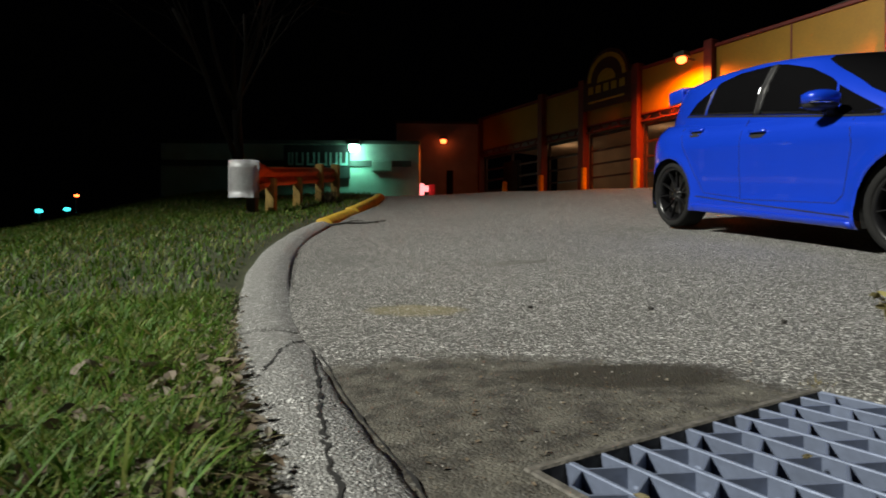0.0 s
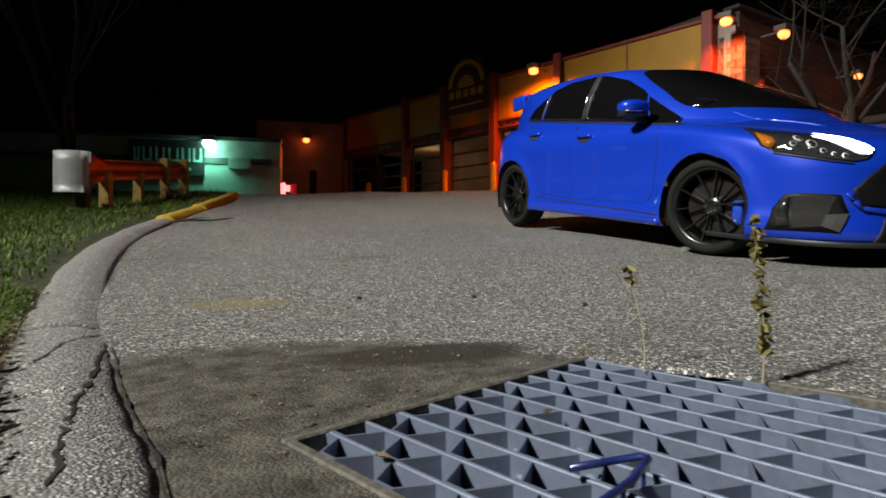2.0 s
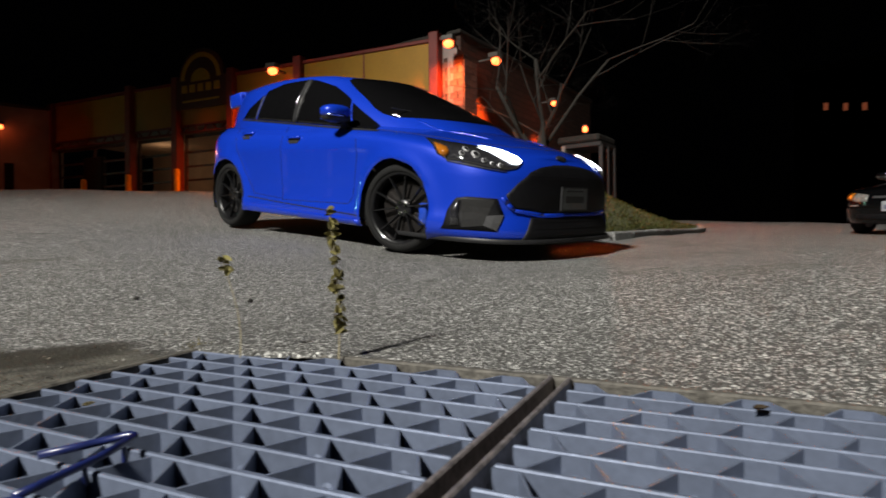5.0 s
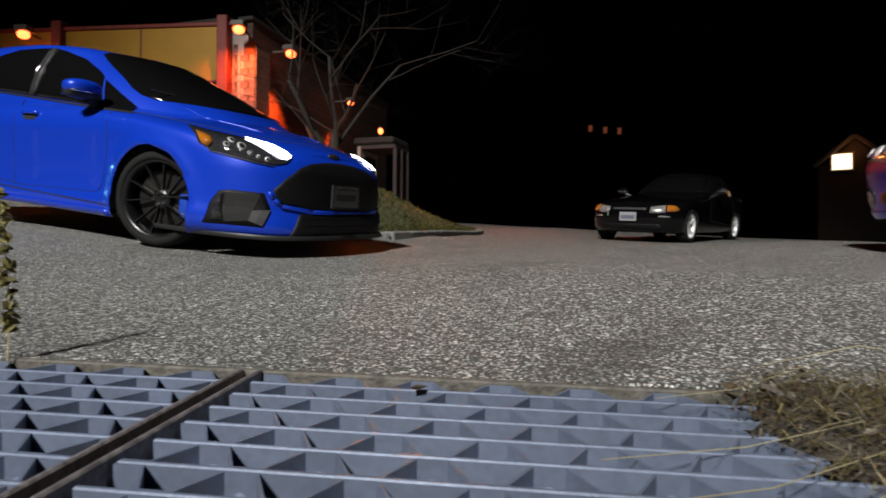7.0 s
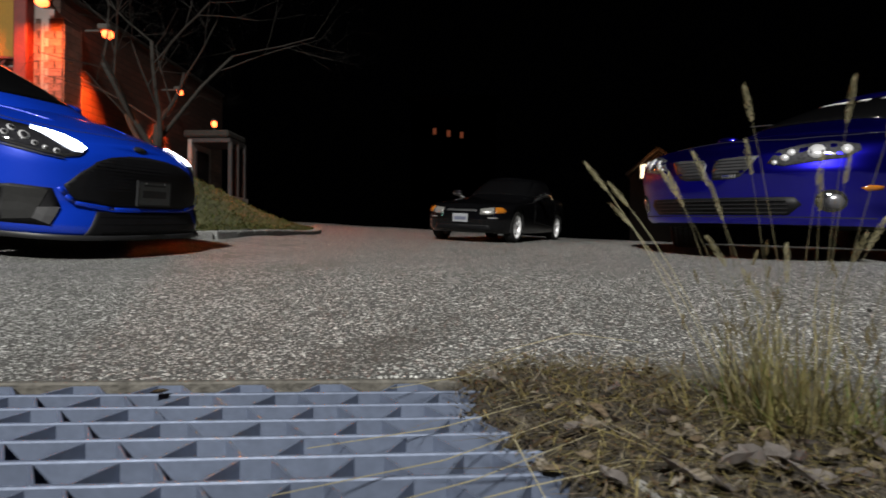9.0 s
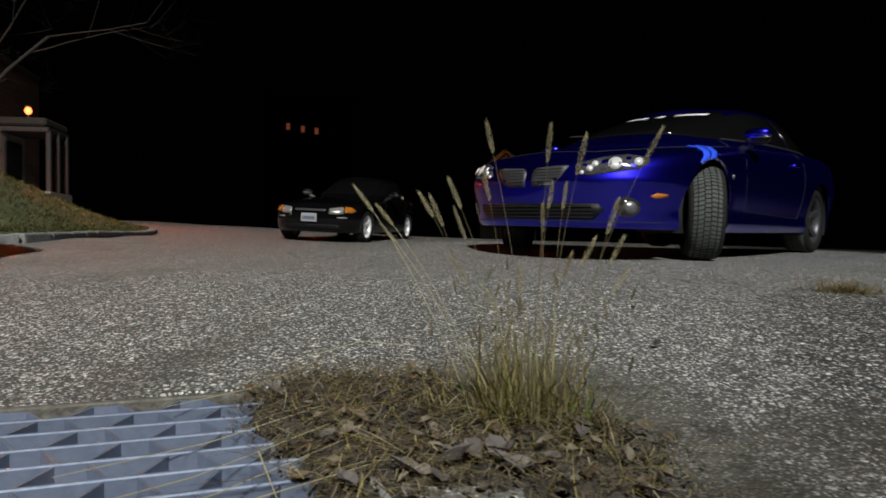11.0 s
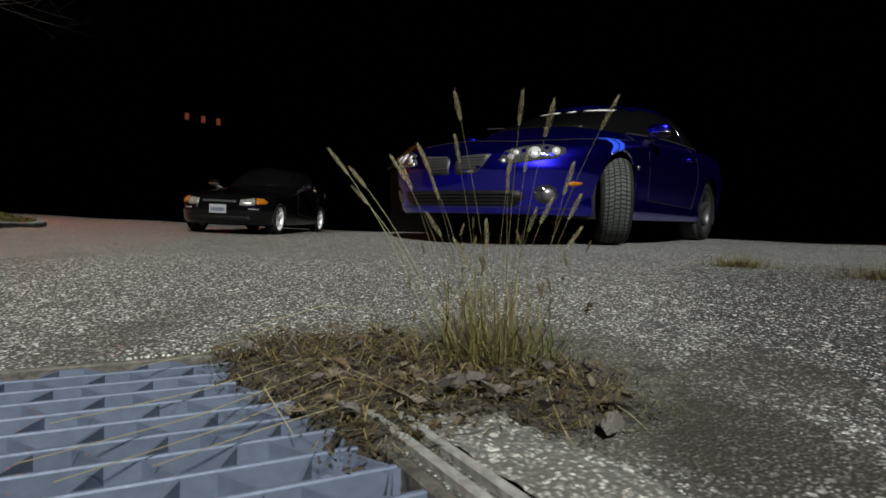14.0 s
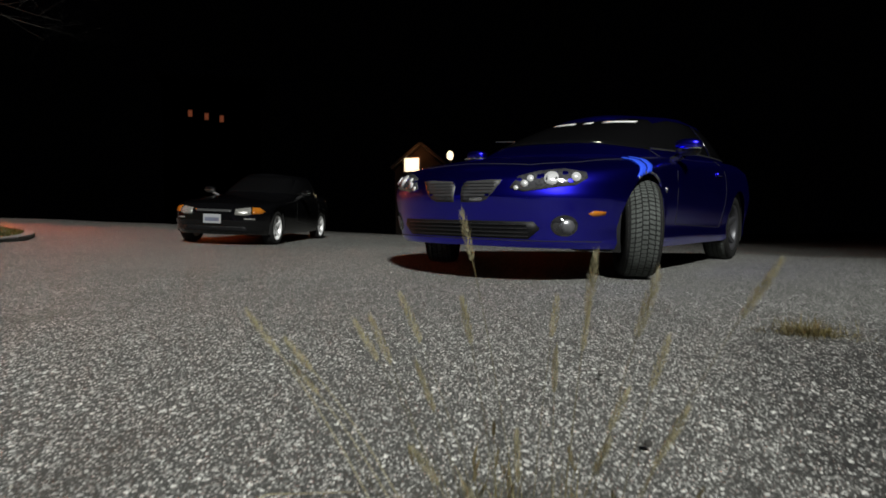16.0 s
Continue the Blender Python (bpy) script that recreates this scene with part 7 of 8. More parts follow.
WEED_LEAF = island_mat("curled_weed_leaf", [(0.10, 0.085, 0.03), (0.22, 0.19, 0.06), (0.30, 0.27, 0.10), (0.05, 0.04, 0.02)], 0.7, 0.25)
PEBBLE = mat("grey_pebble", (0.20, 0.19, 0.17), 0.8, spread=0.5, scale=300, bump=0.4, random_tint=0.5)
DARK_LITTER = island_mat("dark_leaf_crumbs", [(0.025, 0.017, 0.010), (0.05, 0.036, 0.02), (0.085, 0.066, 0.04), (0.035, 0.026, 0.016)], 0.8, 0.05)
ROTTEN = mat("rotted_leaf_mould", (0.040, 0.033, 0.024), 0.95, spread=0.6, scale=20, bump=1.0, fine=120)
DARK_STONE = mat("dark_stone", (0.03, 0.028, 0.025), 0.9, spread=0.3, bump=0.4)


def leaf_bm(bm, m, size, rnd, curl=0.5):
    """A dry leaf: a pointed blade, cupped along its middle, slightly thick."""
    out = [(0, -1.0), (0.38, -0.55), (0.55, 0.0), (0.42, 0.5), (0.12, 0.85), (0, 1.1), (-0.12, 0.85), (-0.42, 0.5), (-0.55, 0.0), (-0.38, -0.55)]
    mid = [bm.verts.new(m @ (Vector((0, y, curl * 0.25 * y * y)) * size)) for y in (-1.0, -0.5, 0.0, 0.5, 1.1)]
    edge = []
    for x, y in out:
        w = 1 + rnd.uniform(-0.25, 0.25)
        edge.append(bm.verts.new(m @ (Vector((x * w, y, curl * (0.25 * y * y + 0.9 * abs(x)) + rnd.uniform(-0.08, 0.08))) * size)))
    e = edge
    for q in ((mid[0], e[1], mid[1]), (mid[1], e[1], e[2], mid[2]), (mid[2], e[2], e[3], mid[3]), (mid[3], e[3], e[4], mid[4]), (mid[0], mid[1], e[9]), (mid[1], mid[2], e[8], e[9]), (mid[2], mid[3], e[7], e[8]), (mid[3], mid[4], e[6], e[7])):
        bm.faces.new(q)


def seed_head(bm, p, d, length, r, rnd):
    """A bristly spike of many small husks round a stem."""
    side = d.orthogonal().normalized()
    n = int(length / 0.0011)
    for k in range(n):
        f = k / n
        a = k * 2.4
        s = side.copy()
        s.rotate(Matrix.Rotation(a, 3, d))
        rr = r * (0.35 + 0.65 * math.sin(math.pi * min(1, 0.12 + f * 0.86))) * rnd.uniform(0.8, 1.2)
        c = p + d * length * f
        tip = c + s * rr + d * rnd.uniform(0.006, 0.012)
        w = d.cross(s) * 0.0011
        v = [bm.verts.new(q) for q in (c + s * rr * 0.15, c + s * rr * 0.6 + w, tip, c + s * rr * 0.6 - w)]
        bm.faces.new(v)


def grass_clump():
    rnd = random.Random(4)
    t = thing("grass_clump", "dry clump of tall seeding grass growing by the drain", "grass clump", pose(0, 0, 0))
    rng = np.random.default_rng(21)
    c = Vector((1.98, -0.58, 0))
    ends = []
    for name, n, spread, lo, hi, width, tilt, curl, material, label in (
        ("blade_tuft", 150, (0.050, 0.115), 0.12, 0.30, 0.0024, (0.18, 0.30), 0.12, OLIVE_GRASS, "thin kinked dry grass blades"),
        ("blade_tuft", 190, (0.060, 0.130), 0.07, 0.22, 0.0026, (0.50, 0.38), 0.16, DRY_GRASS, "shorter bent grass blades"),
        ("green_tuft", 45, (0.09, 0.16), 0.06, 0.15, 0.0026, (0.4, 0.3), 0.16, LAWN, "greenish blades at the foot"),
        ("drooping_tuft", 260, (0.09, 0.17), 0.07, 0.20, 0.0024, (0.80, 0.38), 0.20, OLIVE_STRAW, "bent straw at the foot")):
        a, r = rng.uniform(0, 2 * np.pi, n), rng.uniform(0, 1, n) ** 0.7
        # a few knots with gaps between them
        knot = rng.integers(0, 11, n)
        kx, ky = rng.normal(0, spread[0] * 0.7, 11), rng.uniform(-spread[1], spread[1], 11) * 0.85
        px = c.x + kx[knot] + 0.3 * spread[0] * r * np.cos(a)
        py = c.y + ky[knot] + 0.3 * spread[1] * r * np.sin(a)
        ends.append(wild_blades(name, np.column_stack([px, py, ground_z(px, py) + 0.008]), c, material, label, rng, lo, hi, width, tilt, curl, t))
    for k in range(36):
        # husks on the ends of the blades
        d = Vector((rnd.uniform(-0.5, 0.5), rnd.uniform(-0.5, 0.5), 1)).normalized()
        bm = bmesh.new()
        seed_head(bm, Vector(ends[0][k]) - d * 0.004, d, rnd.uniform(0.012, 0.030), rnd.uniform(0.0025, 0.0045), rnd)
        part("husk", bm, CHAFF, t, "small brown husk")
    tips = [(1.95, -0.505, 0.55), (1.78, -0.629, 0.506), (1.78, -0.681, 0.487), (1.8, -0.791, 0.496), (1.93, -0.256, 0.437), (1.95, -0.293, 0.403), (1.95, -0.378, 0.423), (1.98, -0.427, 0.453), (1.88, -0.459, 0.388), (1.9, -0.507, 0.454), (2.0, -0.386, 0.421), (1.95, -0.648, 0.433), (2.02, -0.62, 0.442), (1.92, -0.608, 0.396), (1.95, -0.737, 0.403), (1.9, -0.743, 0.338), (1.98, -0.697, 0.335), (1.86, -0.456, 0.306), (1.9, -0.506, 0.253), (1.88, -0.657, 0.308), (1.95, -0.565, 0.293), (2.0, -0.758, 0.278), (1.98, -0.29, 0.369)]
    for tip in tips:
        tip = Vector(tip)
        b = Vector((c.x + 0.35 * (tip.x - c.x) + rnd.uniform(-0.04, 0.04), c.y + 0.28 * (tip.y - c.y) + rnd.uniform(-0.03, 0.03), 0))
        b.z = float(ground_z(b.x, b.y))
        mid = (b + tip) / 2 + Vector((b.x - tip.x, b.y - tip.y, 0)) * 0.12 + Vector((0, 0, 0.05))
        pts = []
        for k in range(8):
            f = k / 7
            pts.append(b * (1 - f) ** 2 + mid * 2 * f * (1 - f) + tip * f * f)
        pale = tip.y > -0.30
        s = part("stalk", tube(pts, [(0.0009 if pale else 0.0007) - 0.0004 * k / 7 for k in range(8)], 5), SEED if pale else STALK, t, "pale straw stalk" if pale else "")
        d = (pts[-1] - pts[-2]).normalized()
        bm = bmesh.new()
        L = rnd.uniform(0.042, 0.066)
        seed_head(bm, pts[-1] - d * L * 0.95, d, L, rnd.uniform(0.0050, 0.0075), rnd)
        part("seed_head", bm, SEED, s, "pale bristly seed head")


grass_clump()


def litter_pile():
    rnd = random.Random(9)
    t = thing("leaf_litter", "heap of dead leaves and straw caught at the drain's end", "litter", pose(0, 0, 0))

    edge = [(2.02, 0.02), (2.16, -0.04), (2.23, -0.30), (2.03, -0.69), (1.96, -0.82), (1.72, -0.82), (1.63, -0.68), (1.59, -0.50), (1.50, -0.40), (1.62, -0.32), (1.74, -0.20), (1.83, -0.08)]

    def depth(x, y):
        """How far a place lies within the heap's outline; below 0 outside."""
        best, odd = 9.0, False
        for (x0, y0), (x1, y1) in zip(edge, edge[1:] + edge[:1]):
            k = max(0, min(1, ((x - x0) * (x1 - x0) + (y - y0) * (y1 - y0)) / ((x1 - x0) ** 2 + (y1 - y0) ** 2)))
            best = min(best, math.hypot(x - x0 - k * (x1 - x0), y - y0 - k * (y1 - y0)))
            if (y0 > y) != (y1 > y) and x < x0 + (y - y0) / (y1 - y0) * (x1 - x0):
                odd = not odd
        return best if odd else -best

    def inside(loose=0.03):
        while True:
            x, y = rnd.uniform(1.40, 2.32), rnd.uniform(-0.92, 0.12)
            d = depth(x, y)
            if d > rnd.uniform(-loose, 0.02):
                return x, y, min(1.0, max(0.0, d / 0.12))

    def level(x, y):
        d = depth(x, y)
        return float(ground_z(x, y)) + 0.024 * min(1.0, max(0.0, d / 0.12)) ** 0.8 + 0.010 * noise.noise(Vector((x * 18, y * 18, 1))) * min(1.0, max(0.0, d / 0.05))

    # the low mound beneath
    nx, ny = 62, 70
    verts, keep = [], []
    for i in range(nx):
        for j in range(ny):
            x, y = 1.42 + 0.90 * i / (nx - 1), -0.92 + 1.02 * j / (ny - 1)
            d = depth(x, y) + 0.03 * noise.noise(Vector((x * 14, y * 14, 3)))
            keep.append(d > -0.008)
            verts.append((x, y, level(x, y) + (-0.004 if d > 0.015 else -0.02)))
    faces = [f for f in grid_faces(nx, ny) if all(keep[k] for k in f)]
    mound = mesh_ob("mound", (verts, faces), ROTTEN, True)
    mound.parent = t
    tagged(mound, "dark brown rotted litter")
    bm = bmesh.new()
    for _ in range(3000):
        # crumbs and flakes of rotted leaf
        x, y, k = inside(0.06)
        z = level(x, y) + rnd.uniform(0.0, 0.012)
        m = pose(x, y, z, rnd.uniform(-50, 50), rnd.uniform(-50, 50), rnd.uniform(0, 360))
        s = rnd.uniform(0.0012, 0.0045)
        v = [bm.verts.new(m @ Vector(c)) for c in ((-s, -s * 0.6, 0), (s, -s * 0.5, 0.2 * s), (s * 0.7, s * 0.6, 0), (-s * 0.6, s * 0.7, 0.3 * s))]
        bm.faces.new(v)
    part("crumb_layer", bm, DARK_LITTER, t, "crumbled dead leaves")
    for count, lo, hi, wide, material, label in ((1300, 0.02, 0.07, 0.0008, OLIVE_STRAW, "yellow dead straw"), (900, 0.02, 0.07, 0.0009, LEAF_LITTER, "brown dead stalks"), (110, 0.10, 0.22, 0.0010, OLIVE_STRAW, "long yellow straw")):
        bm = bmesh.new()
        for _ in range(count):
            x, y, k = inside(0.05)
            z = level(x, y) + rnd.uniform(0.002, 0.026)
            L, a, e = rnd.uniform(lo, hi), rnd.choice((rnd.gauss(2.7, 0.6), rnd.uniform(0, 6.28))), rnd.uniform(-0.15, 0.40)
            d = Vector((math.cos(a) * math.cos(e), math.sin(a) * math.cos(e), math.sin(e)))
            p = Vector((x, y, z))
            w = Vector((-d.y, d.x, 0)).normalized() * wide * rnd.uniform(0.6, 1.5)
            q = p + d * L * 0.5 + Vector((rnd.uniform(-0.006, 0.006), rnd.uniform(-0.006, 0.006), rnd.uniform(-0.002, 0.012)))
            r = p + d * L
            v = [bm.verts.new(c) for c in (p - w, p + w, q + w, r, q - w)]
            bm.faces.new((v[0], v[1], v[2], v[4]))
            bm.faces.new((v[4], v[2], v[3]))
        part("straw", bm, material, t, label)
    rng = np.random.default_rng(5)
    spots = np.array([p[:2] for p in (inside(0.0) for _ in range(700)) if p[2] > 0.25])
    spots = spots[(spots[:, 1] > -0.55) | (rng.uniform(0, 1, len(spots)) < 0.45)]
    wild_blades("matted_grass", np.column_stack([spots, [level(x, y) + 0.002 for x, y in spots]]), (1.85, -0.4), OLIVE_STRAW, "matted yellow dead grass", rng, 0.05, 0.12, 0.0018, (1.45, 0.18), 0.05, t, 1.2)
    leaves = bmesh.new()
    for _ in range(120):
        x, y, k = inside(0.02)
        m = pose(x, y, level(x, y) + rnd.uniform(0.006, 0.02), rnd.uniform(-45, 45), rnd.uniform(-45, 45), rnd.uniform(0, 360))
        leaf_bm(leaves, m, rnd.uniform(0.008, 0.020), rnd, rnd.uniform(0.2, 1.2))
    part("leaf_scatter", leaves, LEAF_LITTER, t, "small dead brown leaves")
    big = [(1.66, -0.43, 0.050), (1.70, -0.50, 0.044), (1.86, -0.40, 0.046), (1.95, -0.30, 0.042), (1.97, -0.06, 0.044), (1.80, -0.33, 0.036), (1.88, -0.56, 0.040), (2.05, -0.32, 0.034), (1.62, -0.36, 0.040), (1.75, -0.28, 0.040)]
    big += [(rnd.uniform(1.62, 1.92), rnd.uniform(-0.78, -0.42), rnd.uniform(0.030, 0.050)) for _ in range(16)]
    for x, y, s in big:
        bm = bmesh.new()
        s *= 0.58
        leaf_bm(bm, pose(x, y, level(x, y) + 0.020, rnd.uniform(-30, 30), rnd.uniform(-30, 30), rnd.uniform(0, 360)), s, rnd, rnd.uniform(0.3, 1.0))
        bmesh.ops.solidify(bm, geom=bm.faces[:], thickness=0.001)
        part("leaf", bm, GREY_LEAF, t, "curled weathered grey leaf")
    for pts in (((1.56, 0.06, 0.006), (1.72, -0.08, 0.014), (1.90, -0.20, 0.030)), ((1.42, 0.0, 0.006), (1.60, -0.14, 0.014), (1.84, -0.26, 0.030)), ((1.38, -0.08, 0.006), (1.56, -0.20, 0.014), (1.78, -0.32, 0.034)), ((1.44, -0.16, 0.004), (1.56, -0.26, 0.016), (1.68, -0.38, 0.03)), ((1.86, 0.10, 0.014), (1.98, 0.0, 0.02), (2.12, -0.10, 0.05)), ((2.10, -0.02, 0.04), (2.22, -0.16, 0.07), (2.28, -0.30, 0.05)), ((1.55, -0.30, 0.01), (1.60, -0.24, 0.06), (1.70, -0.22, 0.05))):
        part("long_straw", tube([Vector((x, y, float(ground_z(x, y)) + z)) for x, y, z in pts], [0.0007, 0.0009, 0.0005], 5), STRAW, t)


litter_pile()


def weed(base, top, lean, seed, clumps, label, bare=0.2):
    """A dead weed: one thin stem with curled leaf clusters."""
    rnd = random.Random(seed)
    t = thing("dead_weed", label, "weed", pose(0, 0, 0))
    b = Vector((*base, float(ground_z(*base))))
    pts = []
    for k in range(9):
        f = k / 8
        pts.append(b + Vector((lean[0] * f * f + 0.004 * math.sin(5 * f), lean[1] * f * f, (top - b.z) * f)))
    part("stem", tube(pts, [0.0022 - 0.001 * k / 8 for k in range(9)], 6), WEED_STEM, t)
    for i in range(clumps):
        f = bare + (1 - bare) * (i + 0.5) / clumps
        k = min(int(f * 8), 7)
        p = pts[k].lerp(pts[k + 1], f * 8 - k)
        bm = bmesh.new()
        for _ in range(5):
            m = Matrix.Translation(p + Vector((rnd.uniform(-0.010, 0.010), rnd.uniform(-0.010, 0.010), rnd.uniform(-0.010, 0.010)))) @ pose(0, 0, 0, rnd.uniform(-80, 80), rnd.uniform(-80, 80), rnd.uniform(0, 360))
            leaf_bm(bm, m, rnd.uniform(0.010, 0.018), rnd, rnd.uniform(0.9, 1.6))
        part("curled_leaf", bm, WEED_LEAF, t, "curled yellow-brown leaves")


weed((1.20, 1.29), 0.40, (-0.012, 0.010), 3, 13, "tall dead weed with curled leaves beside the drain", 0.16)
weed((1.00, 1.46), 0.275, (-0.035, 0.015), 6, 2, "thin dead weed with one leaf cluster beside the drain", 0.86)


def tuft(x, y, n, spread, lo, hi, seed, label, material=OLIVE_STRAW):
    rng = np.random.default_rng(seed)
    t = thing("grass_tuft", label, "grass tuft", pose(0, 0, 0))
    a, r = rng.uniform(0, 2 * np.pi, n), np.abs(rng.normal(0, 0.42, n))
    px, py = x + spread[0] * r * np.cos(a), y + spread[1] * r * np.sin(a)
    wild_blades("blade_tuft", np.column_stack([px, py, ground_z(px, py)]), (x, y), material, "dry grass blades", rng, lo, hi, 0.0022, (0.85, 0.3), 0.16, t)


tuft(3.70, -1.76, 700, (0.14, 0.20), 0.04, 0.11, 31, "flat dry grass tuft in a crack of the asphalt")
tuft(3.30, -2.16, 600, (0.18, 0.28), 0.04, 0.11, 32, "small dark grass tuft in the asphalt", CHAFF)
tuft(0.93, 1.66, 70, (0.05, 0.03), 0.015, 0.04, 33, "tiny yellowed tuft at the drain's corner")


def bent_bracket():
    m = drain_pose()

    def on(x, y, z):
        p = Vector((x, y, float(ground_z(x, y)) + z))
        return p

    t = thing("bent_bracket", "bent navy blue steel rod bracket lying on the grate", "bracket", pose(0, 0, 0))
    part("long_rod", tube([on(0.594, 0.885, 0.020), on(0.654, 0.896, 0.020), on(0.708, 0.896, 0.024), on(0.716, 0.884, 0.024)], [0.0060] * 4, 10), BLUE_STEEL, t, smooth=True)
    part("short_rod", tube([on(0.716, 0.884, 0.024), on(0.668, 0.836, 0.018), on(0.60, 0.790, 0.012), on(0.574, 0.772, 0.010)], [0.0060] * 4, 10), BLUE_STEEL, t, smooth=True)
    part("foot_loop", tube([on(0.562 + 0.022 * math.cos(a), 0.752 + 0.017 * math.sin(a), 0.008) for a in [2 * math.pi * k / 12 for k in range(12)]], [0.005] * 12, 8), BLUE_STEEL, t, smooth=True)
    for x, y in ((0.70, 0.868), (0.650, 0.826)):
        part("peg", cyl(0.0035, 0.0035, 0.03, 8, Matrix.Translation(on(x, y, 0.002))), BLUE_STEEL, t)


bent_bracket()


def stones():
    rnd = random.Random(17)
    spots = [(0.32, 3.10), (0.88, 3.0), (3.05, -0.85), (2.62, -0.88), (1.9, 3.4), (1.3, 2.6)]
    for x, y in spots:
        s = rnd.uniform(0.007, 0.013)
        o = mesh_ob("stone", blob(s, s * rnd.uniform(0.7, 1.4), s * 0.7, None, rnd.uniform(2, 3.2), 2), DARK_STONE)
        o.matrix_world = stand(x, y, rnd.uniform(0, 360), s * 0.4)
        tagged(o, "small dark loose stone on the asphalt", "stone", "loose stones")
    bm = bmesh.new()
    for _ in range(520):
        if rnd.random() < 0.45:
            x, y = rnd.uniform(-0.35, 0.75), rnd.uniform(1.1, 2.15)
        else:
            x, y = rnd.uniform(1.0, 3.2), rnd.uniform(-1.3, 1.6)
        p = Vector((x, y, 0)) - DRAIN_FAR
        u, v = p.dot(DRAIN_U), p.dot(DRAIN_V)
        if -WIDE - 0.01 < u < BEYOND + 0.01 and -0.01 < v < LONG + 0.01:
            continue
        s = 0.0008 + 0.0036 * rnd.random() ** 4
        m = Matrix.Translation((x, y, float(ground_z(x, y)) + s * 0.4)) @ pose(0, 0, 0, rnd.uniform(0, 90), rnd.uniform(0, 90), rnd.uniform(0, 360))
        bmesh.ops.create_icosphere(bm, subdivisions=1, radius=s, matrix=m @ Matrix.Diagonal((1, rnd.uniform(0.6, 1.3), rnd.uniform(0.5, 0.9), 1)))
    o = mesh_ob("grit", bm, PEBBLE)
    tagged(o, "loose pale grit and pebbles round the drain", "grit", kind="stuff")


stones()


PEBBLE_CONCRETE = aggregate_mat("pebbled_concrete", (0.11, 0.108, 0.10), (0.64, 0.63, 0.59), 130.0, False, 0.5)


def collar():
    """Rough concrete round the drain's end, with the frame's double bars."""
    m = drain_pose()
    n = 26
    rows = []
    bm = bmesh.new()
    for j in range(7):
        row = []
        for i in range(n + 1):
            u = -0.95 + 0.55 * i / n
            wob = 0.03 * noise.noise(Vector((u * 7, 3.1, 0)))
            v = LONG + 0.056 + (0.20 + wob) * j / 6
            h = 0.014 * (1 - (j / 6) ** 3) + 0.010 * noise.noise(Vector((u * 30, v * 30, 0)))
            if i in (0, n) or j == 6:
                h = -0.02
            row.append(bm.verts.new((u, -v, h)))
        rows.append(row)
    for a, b in zip(rows, rows[1:]):
        for i in range(n):
            bm.faces.new((a[i], a[i + 1], b[i + 1], b[i]))
    bmesh.ops.recalc_face_normals(bm, faces=bm.faces)
    o = mesh_ob("concrete_collar", bm, PEBBLE_CONCRETE, True)
    o.matrix_world = m
    tagged(o, "pale rough concrete at the drain's end", "concrete", kind="structure")


collar()


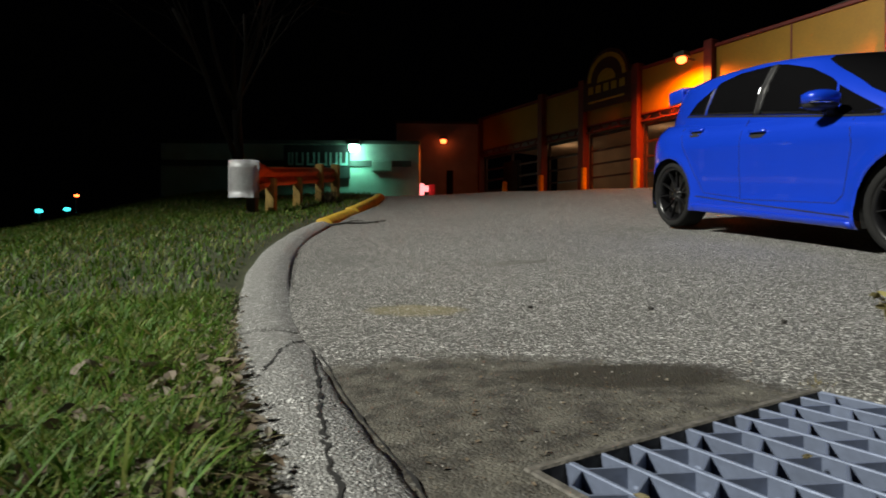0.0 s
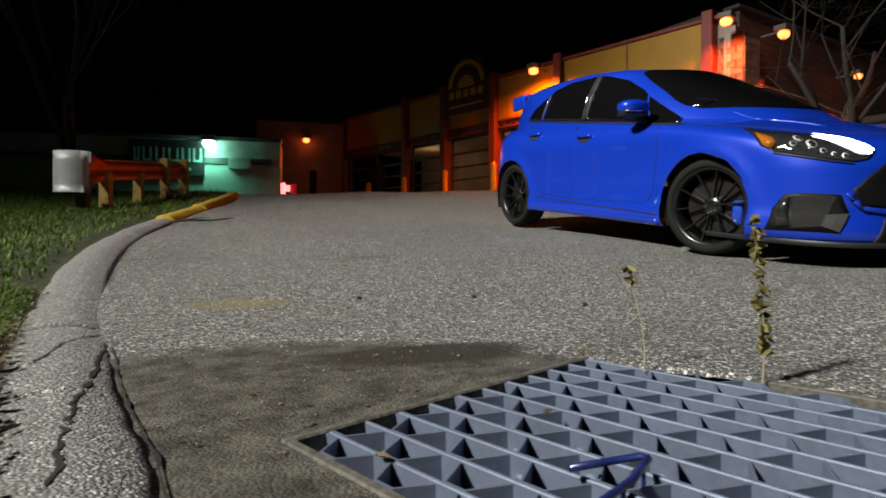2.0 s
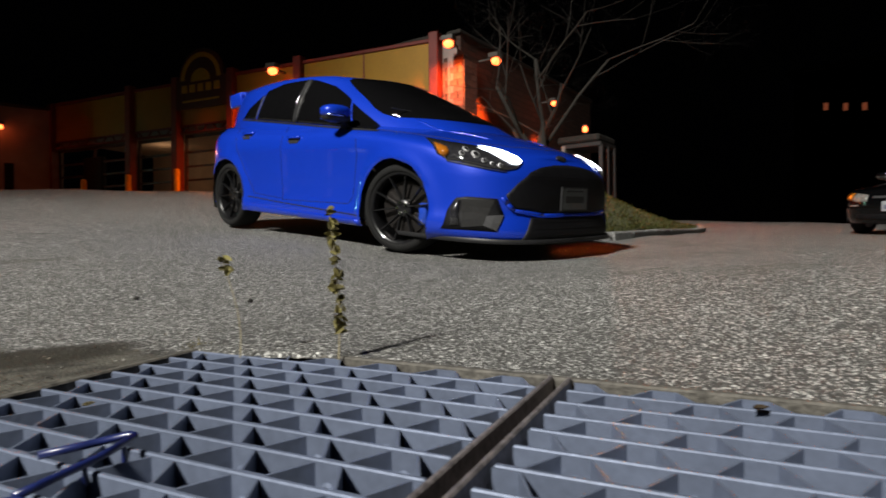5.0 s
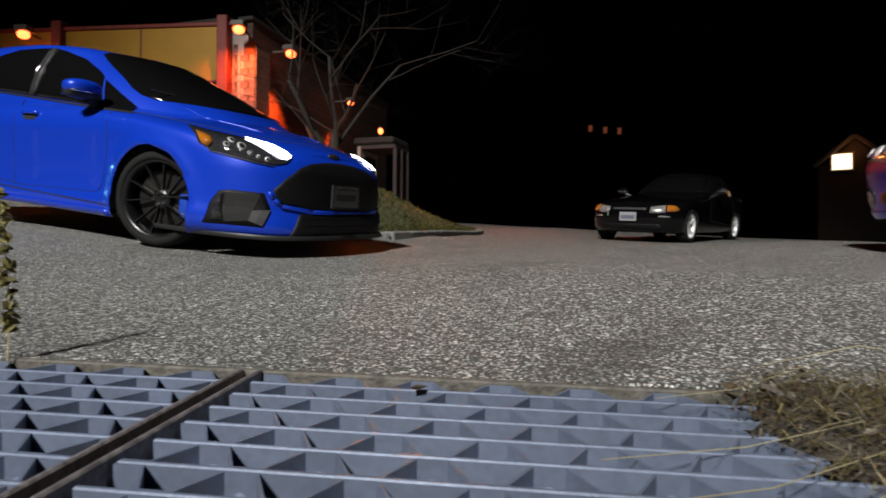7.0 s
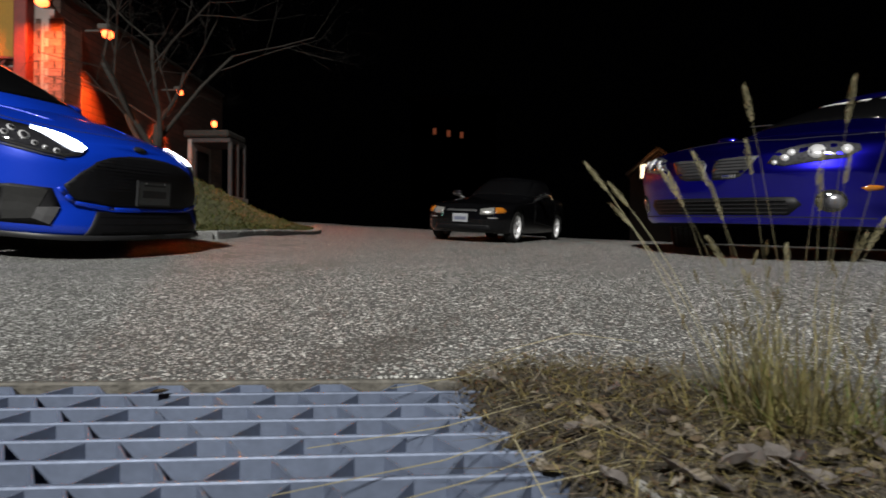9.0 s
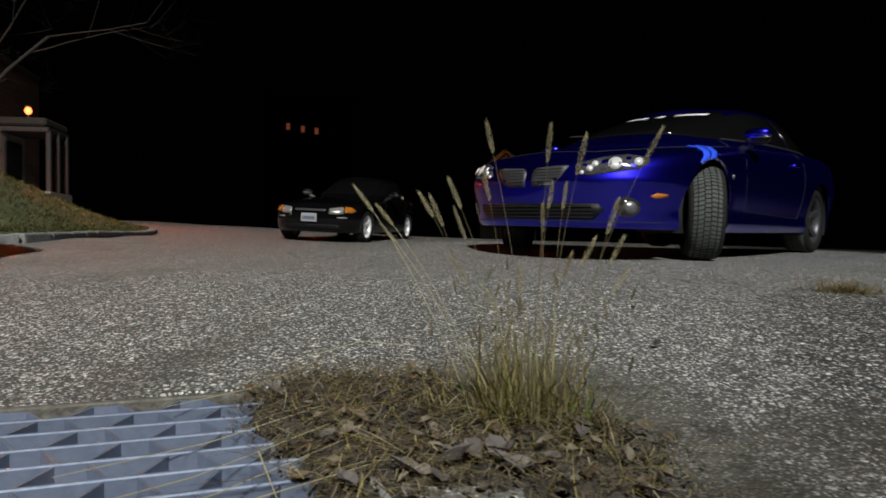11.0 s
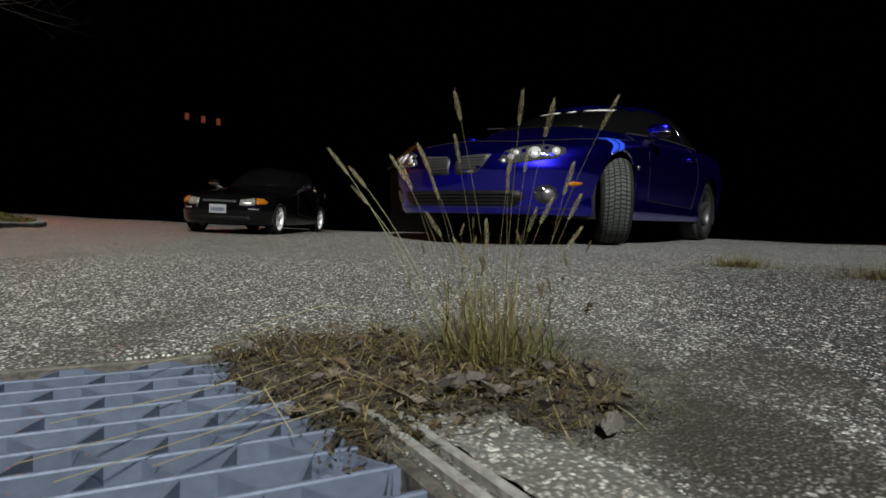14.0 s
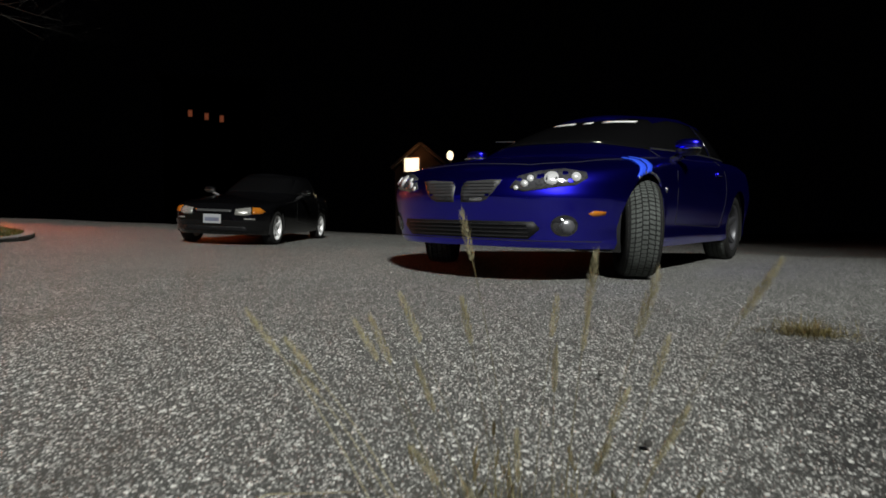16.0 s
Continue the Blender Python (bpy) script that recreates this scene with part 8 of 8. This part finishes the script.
def silt_debris():
    """Twigs, leaf crumbs and grit washed between kerb and drain."""
    rnd = random.Random(23)
    bm = bmesh.new()
    for _ in range(1500):
        x, y = rnd.gauss(0.22, 0.36), rnd.gauss(1.45, 0.36)
        p = Vector((x, y, 0)) - DRAIN_FAR
        u, v = p.dot(DRAIN_U), p.dot(DRAIN_V)
        if -WIDE - 0.01 < u < BEYOND + 0.01 and v > -0.01 and rnd.random() < 0.995 or y > 2.25:
            continue
        z = float(ground_z(x, y)) + 0.003
        m = pose(x, y, z, rnd.uniform(-25, 25), rnd.uniform(-25, 25), rnd.uniform(0, 360))
        s = 0.001 + 0.005 * rnd.random() ** 3
        k = rnd.choice((0.3, 0.6, 0.9))
        q = [bm.verts.new(m @ Vector(c)) for c in ((-s, -s * k, 0), (s, -s * k * 0.8, 0.15 * s), (s * 0.8, s * k, 0), (-s * 0.7, s * k, 0.3 * s))]
        bm.faces.new(q)
    o = mesh_ob("debris", bm, LEAF_LITTER)
    tagged(o, "brown leaf crumbs and twigs on the silted asphalt", "debris", kind="stuff")
    bm = bmesh.new()
    for _ in range(1000):
        i = rnd.uniform(0, 62)
        d = abs(rnd.gauss(0.03, 0.10))
        x, y, z = verge_point(int(i), d)
        m = pose(x + rnd.uniform(-0.03, 0.03), y + rnd.uniform(-0.03, 0.03), z + rnd.uniform(0.02, 0.035), rnd.uniform(-35, 35), rnd.uniform(-35, 35), rnd.uniform(0, 360))
        leaf_bm(bm, m, rnd.uniform(0.006, 0.016), rnd, rnd.uniform(0.2, 1.0))
    for _ in range(170):
        # larger pale leaves caught in the thin lawn
        i, d = rnd.uniform(6, 36), abs(rnd.gauss(0.12, 0.22))
        x, y, z = verge_point(int(i), d)
        m = pose(x + rnd.uniform(-0.03, 0.03), y + rnd.uniform(-0.03, 0.03), z + rnd.uniform(0.025, 0.045), rnd.uniform(-35, 35), rnd.uniform(-35, 35), rnd.uniform(0, 360))
        leaf_bm(bm, m, rnd.uniform(0.016, 0.032), rnd, rnd.uniform(0.2, 1.0))
    o = mesh_ob("dead_leaves", bm, LEAF_LITTER)
    tagged(o, "dead brown leaves blown along the kerb's grass edge", "leaves", kind="stuff")
    # dirt and grit that has run over the grate's far corner
    bm = bmesh.new()
    nu, nv, rows = 9, 30, []
    for j in range(nv + 1):
        row = []
        for i in range(nu + 1):
            v = -0.04 + 0.50 * j / nv
            lo = 0.012 + 0.075 * float(smoothstep(0.10, 0.46, v)) + 0.018 * noise.noise(Vector((v * 22, 1, 0)))
            u = lo + (0.135 - lo) * i / nu
            e = min(i, nu - i, j, nv - j)
            row.append(bm.verts.new((u, -v, (0.008 if e > 0 else -0.006) + 0.004 * noise.noise(Vector((u * 50, v * 50, 2))))))
        rows.append(row)
    for a, b in zip(rows, rows[1:]):
        for i in range(nu):
            bm.faces.new((a[i], a[i + 1], b[i + 1], b[i]))
    bmesh.ops.recalc_face_normals(bm, faces=bm.faces)
    o = mesh_ob("dirt", bm, ASPHALT, True)
    o.matrix_world = drain_pose()
    tagged(o, "grit and dirt over the drain's far corner", "dirt", kind="structure")


silt_debris()


def asphalt_cracks():
    """Fine dark cracks across the lot."""
    for line, w0 in ((((5.2, 2.9), (5.9, 2.1), (6.5, 1.2), (7.4, 0.2)), 0.008), (((2.6, 3.6), (3.3, 3.2), (4.3, 3.0), (5.2, 2.9), (6.4, 3.1)), 0.006), (((-1.15, 6.2), (-0.4, 6.5), (0.5, 6.3), (1.4, 6.6)), 0.007)):
        n, left, right = 90, [], []
        for k in range(n):
            s = (len(line) - 1.001) * k / (n - 1)
            p = curve_at(line, s)
            q = curve_at(line, min(s + 0.05, len(line) - 1.001)) - curve_at(line, max(s - 0.05, 0))
            q /= np.hypot(*q)
            side = np.array([-q[1], q[0]])
            p = p + side * (0.05 * noise.noise(Vector((s * 5, w0 * 700, 0))) + 0.015 * noise.noise(Vector((s * 23, 2, 0))))
            w = w0 * max(0.1, 0.6 + 0.9 * noise.noise(Vector((s * 6, 7, w0 * 500))))
            for lst, sg in ((left, -1), (right, 1)):
                x, y = p + side * sg * w
                z = float(ground_z(x, y)) + 0.010 * (math.sin(2.1 * x + 1.3 * y) + math.sin(1.7 * y - 0.9 * x + 2))
                lst.append((x, y, z + 0.003))
        o = mesh_ob("asphalt_crack", (left + right, [(i, i + 1, n + i + 1, n + i) for i in range(n - 1)]), WELL)
        tagged(o, "fine dark crack in the asphalt", "crack", kind="structure")


asphalt_cracks()


def fallen_twig():
    t = thing("fallen_twig", "dark dead twig lying on the asphalt by the yellow kerb", "twig", pose(0, 0, 0))
    on = lambda x, y, z: Vector((x, y, float(ground_z(x, y)) + z))
    part("stem", tube([on(-1.86, 7.66, 0.03), on(-1.66, 7.74, 0.045), on(-1.42, 7.80, 0.03), on(-1.16, 7.84, 0.05)], [0.016, 0.014, 0.012, 0.007], 7), BARK, t, smooth=True)
    part("side_shoot", tube([on(-1.44, 7.79, 0.03), on(-1.34, 7.70, 0.05), on(-1.22, 7.68, 0.04)], [0.008, 0.006, 0.003], 6), BARK, t, smooth=True)
    part("side_shoot", tube([on(-1.70, 7.72, 0.04), on(-1.60, 7.86, 0.06), on(-1.46, 7.95, 0.05)], [0.008, 0.006, 0.003], 6), BARK, t, smooth=True)


fallen_twig()


def dead_shrub():
    rng = np.random.default_rng(41)
    x, y, n = -2.72, 11.05, 260
    t = thing("dead_shrub", "small dark dead shrub at the foot of the guardrail", "shrub", pose(0, 0, 0))
    a, r = rng.uniform(0, 2 * np.pi, n), rng.uniform(0, 1, n)
    px, py = x + 0.16 * r * np.cos(a), y + 0.16 * r * np.sin(a)
    o = blades_mesh("twig_tuft", np.column_stack([px, py, ground_z(px, py) + 0.04]), DARK_LITTER, "dark dead twigs", "", rng, 0.16, 0.40, 0.012, 1.0, t)
    del o["kind"]


dead_shrub()


def fallen_leaf(x, y, size, turn, material, label):
    rnd = random.Random(int(x * 1000))
    bm = bmesh.new()
    leaf_bm(bm, Matrix(), size, rnd, 0.8)
    bmesh.ops.solidify(bm, geom=bm.faces[:], thickness=0.001)
    o = mesh_ob("fallen_leaf", bm, material)
    o.matrix_world = stand(x, y, turn, 0.006)
    tagged(o, label, "leaf", "fallen leaves")


fallen_leaf(1.645, 0.470, 0.017, 70, LEAF_LITTER, "curled black-brown dead leaf at the grate's far edge")
fallen_leaf(0.66, 1.18, 0.014, 120, STRAW, "pale yellow dead leaf scrap on the grate")
fallen_leaf(0.33, 1.02, 0.016, 40, STRAW, "pale yellow dead leaf scrap on the rim")
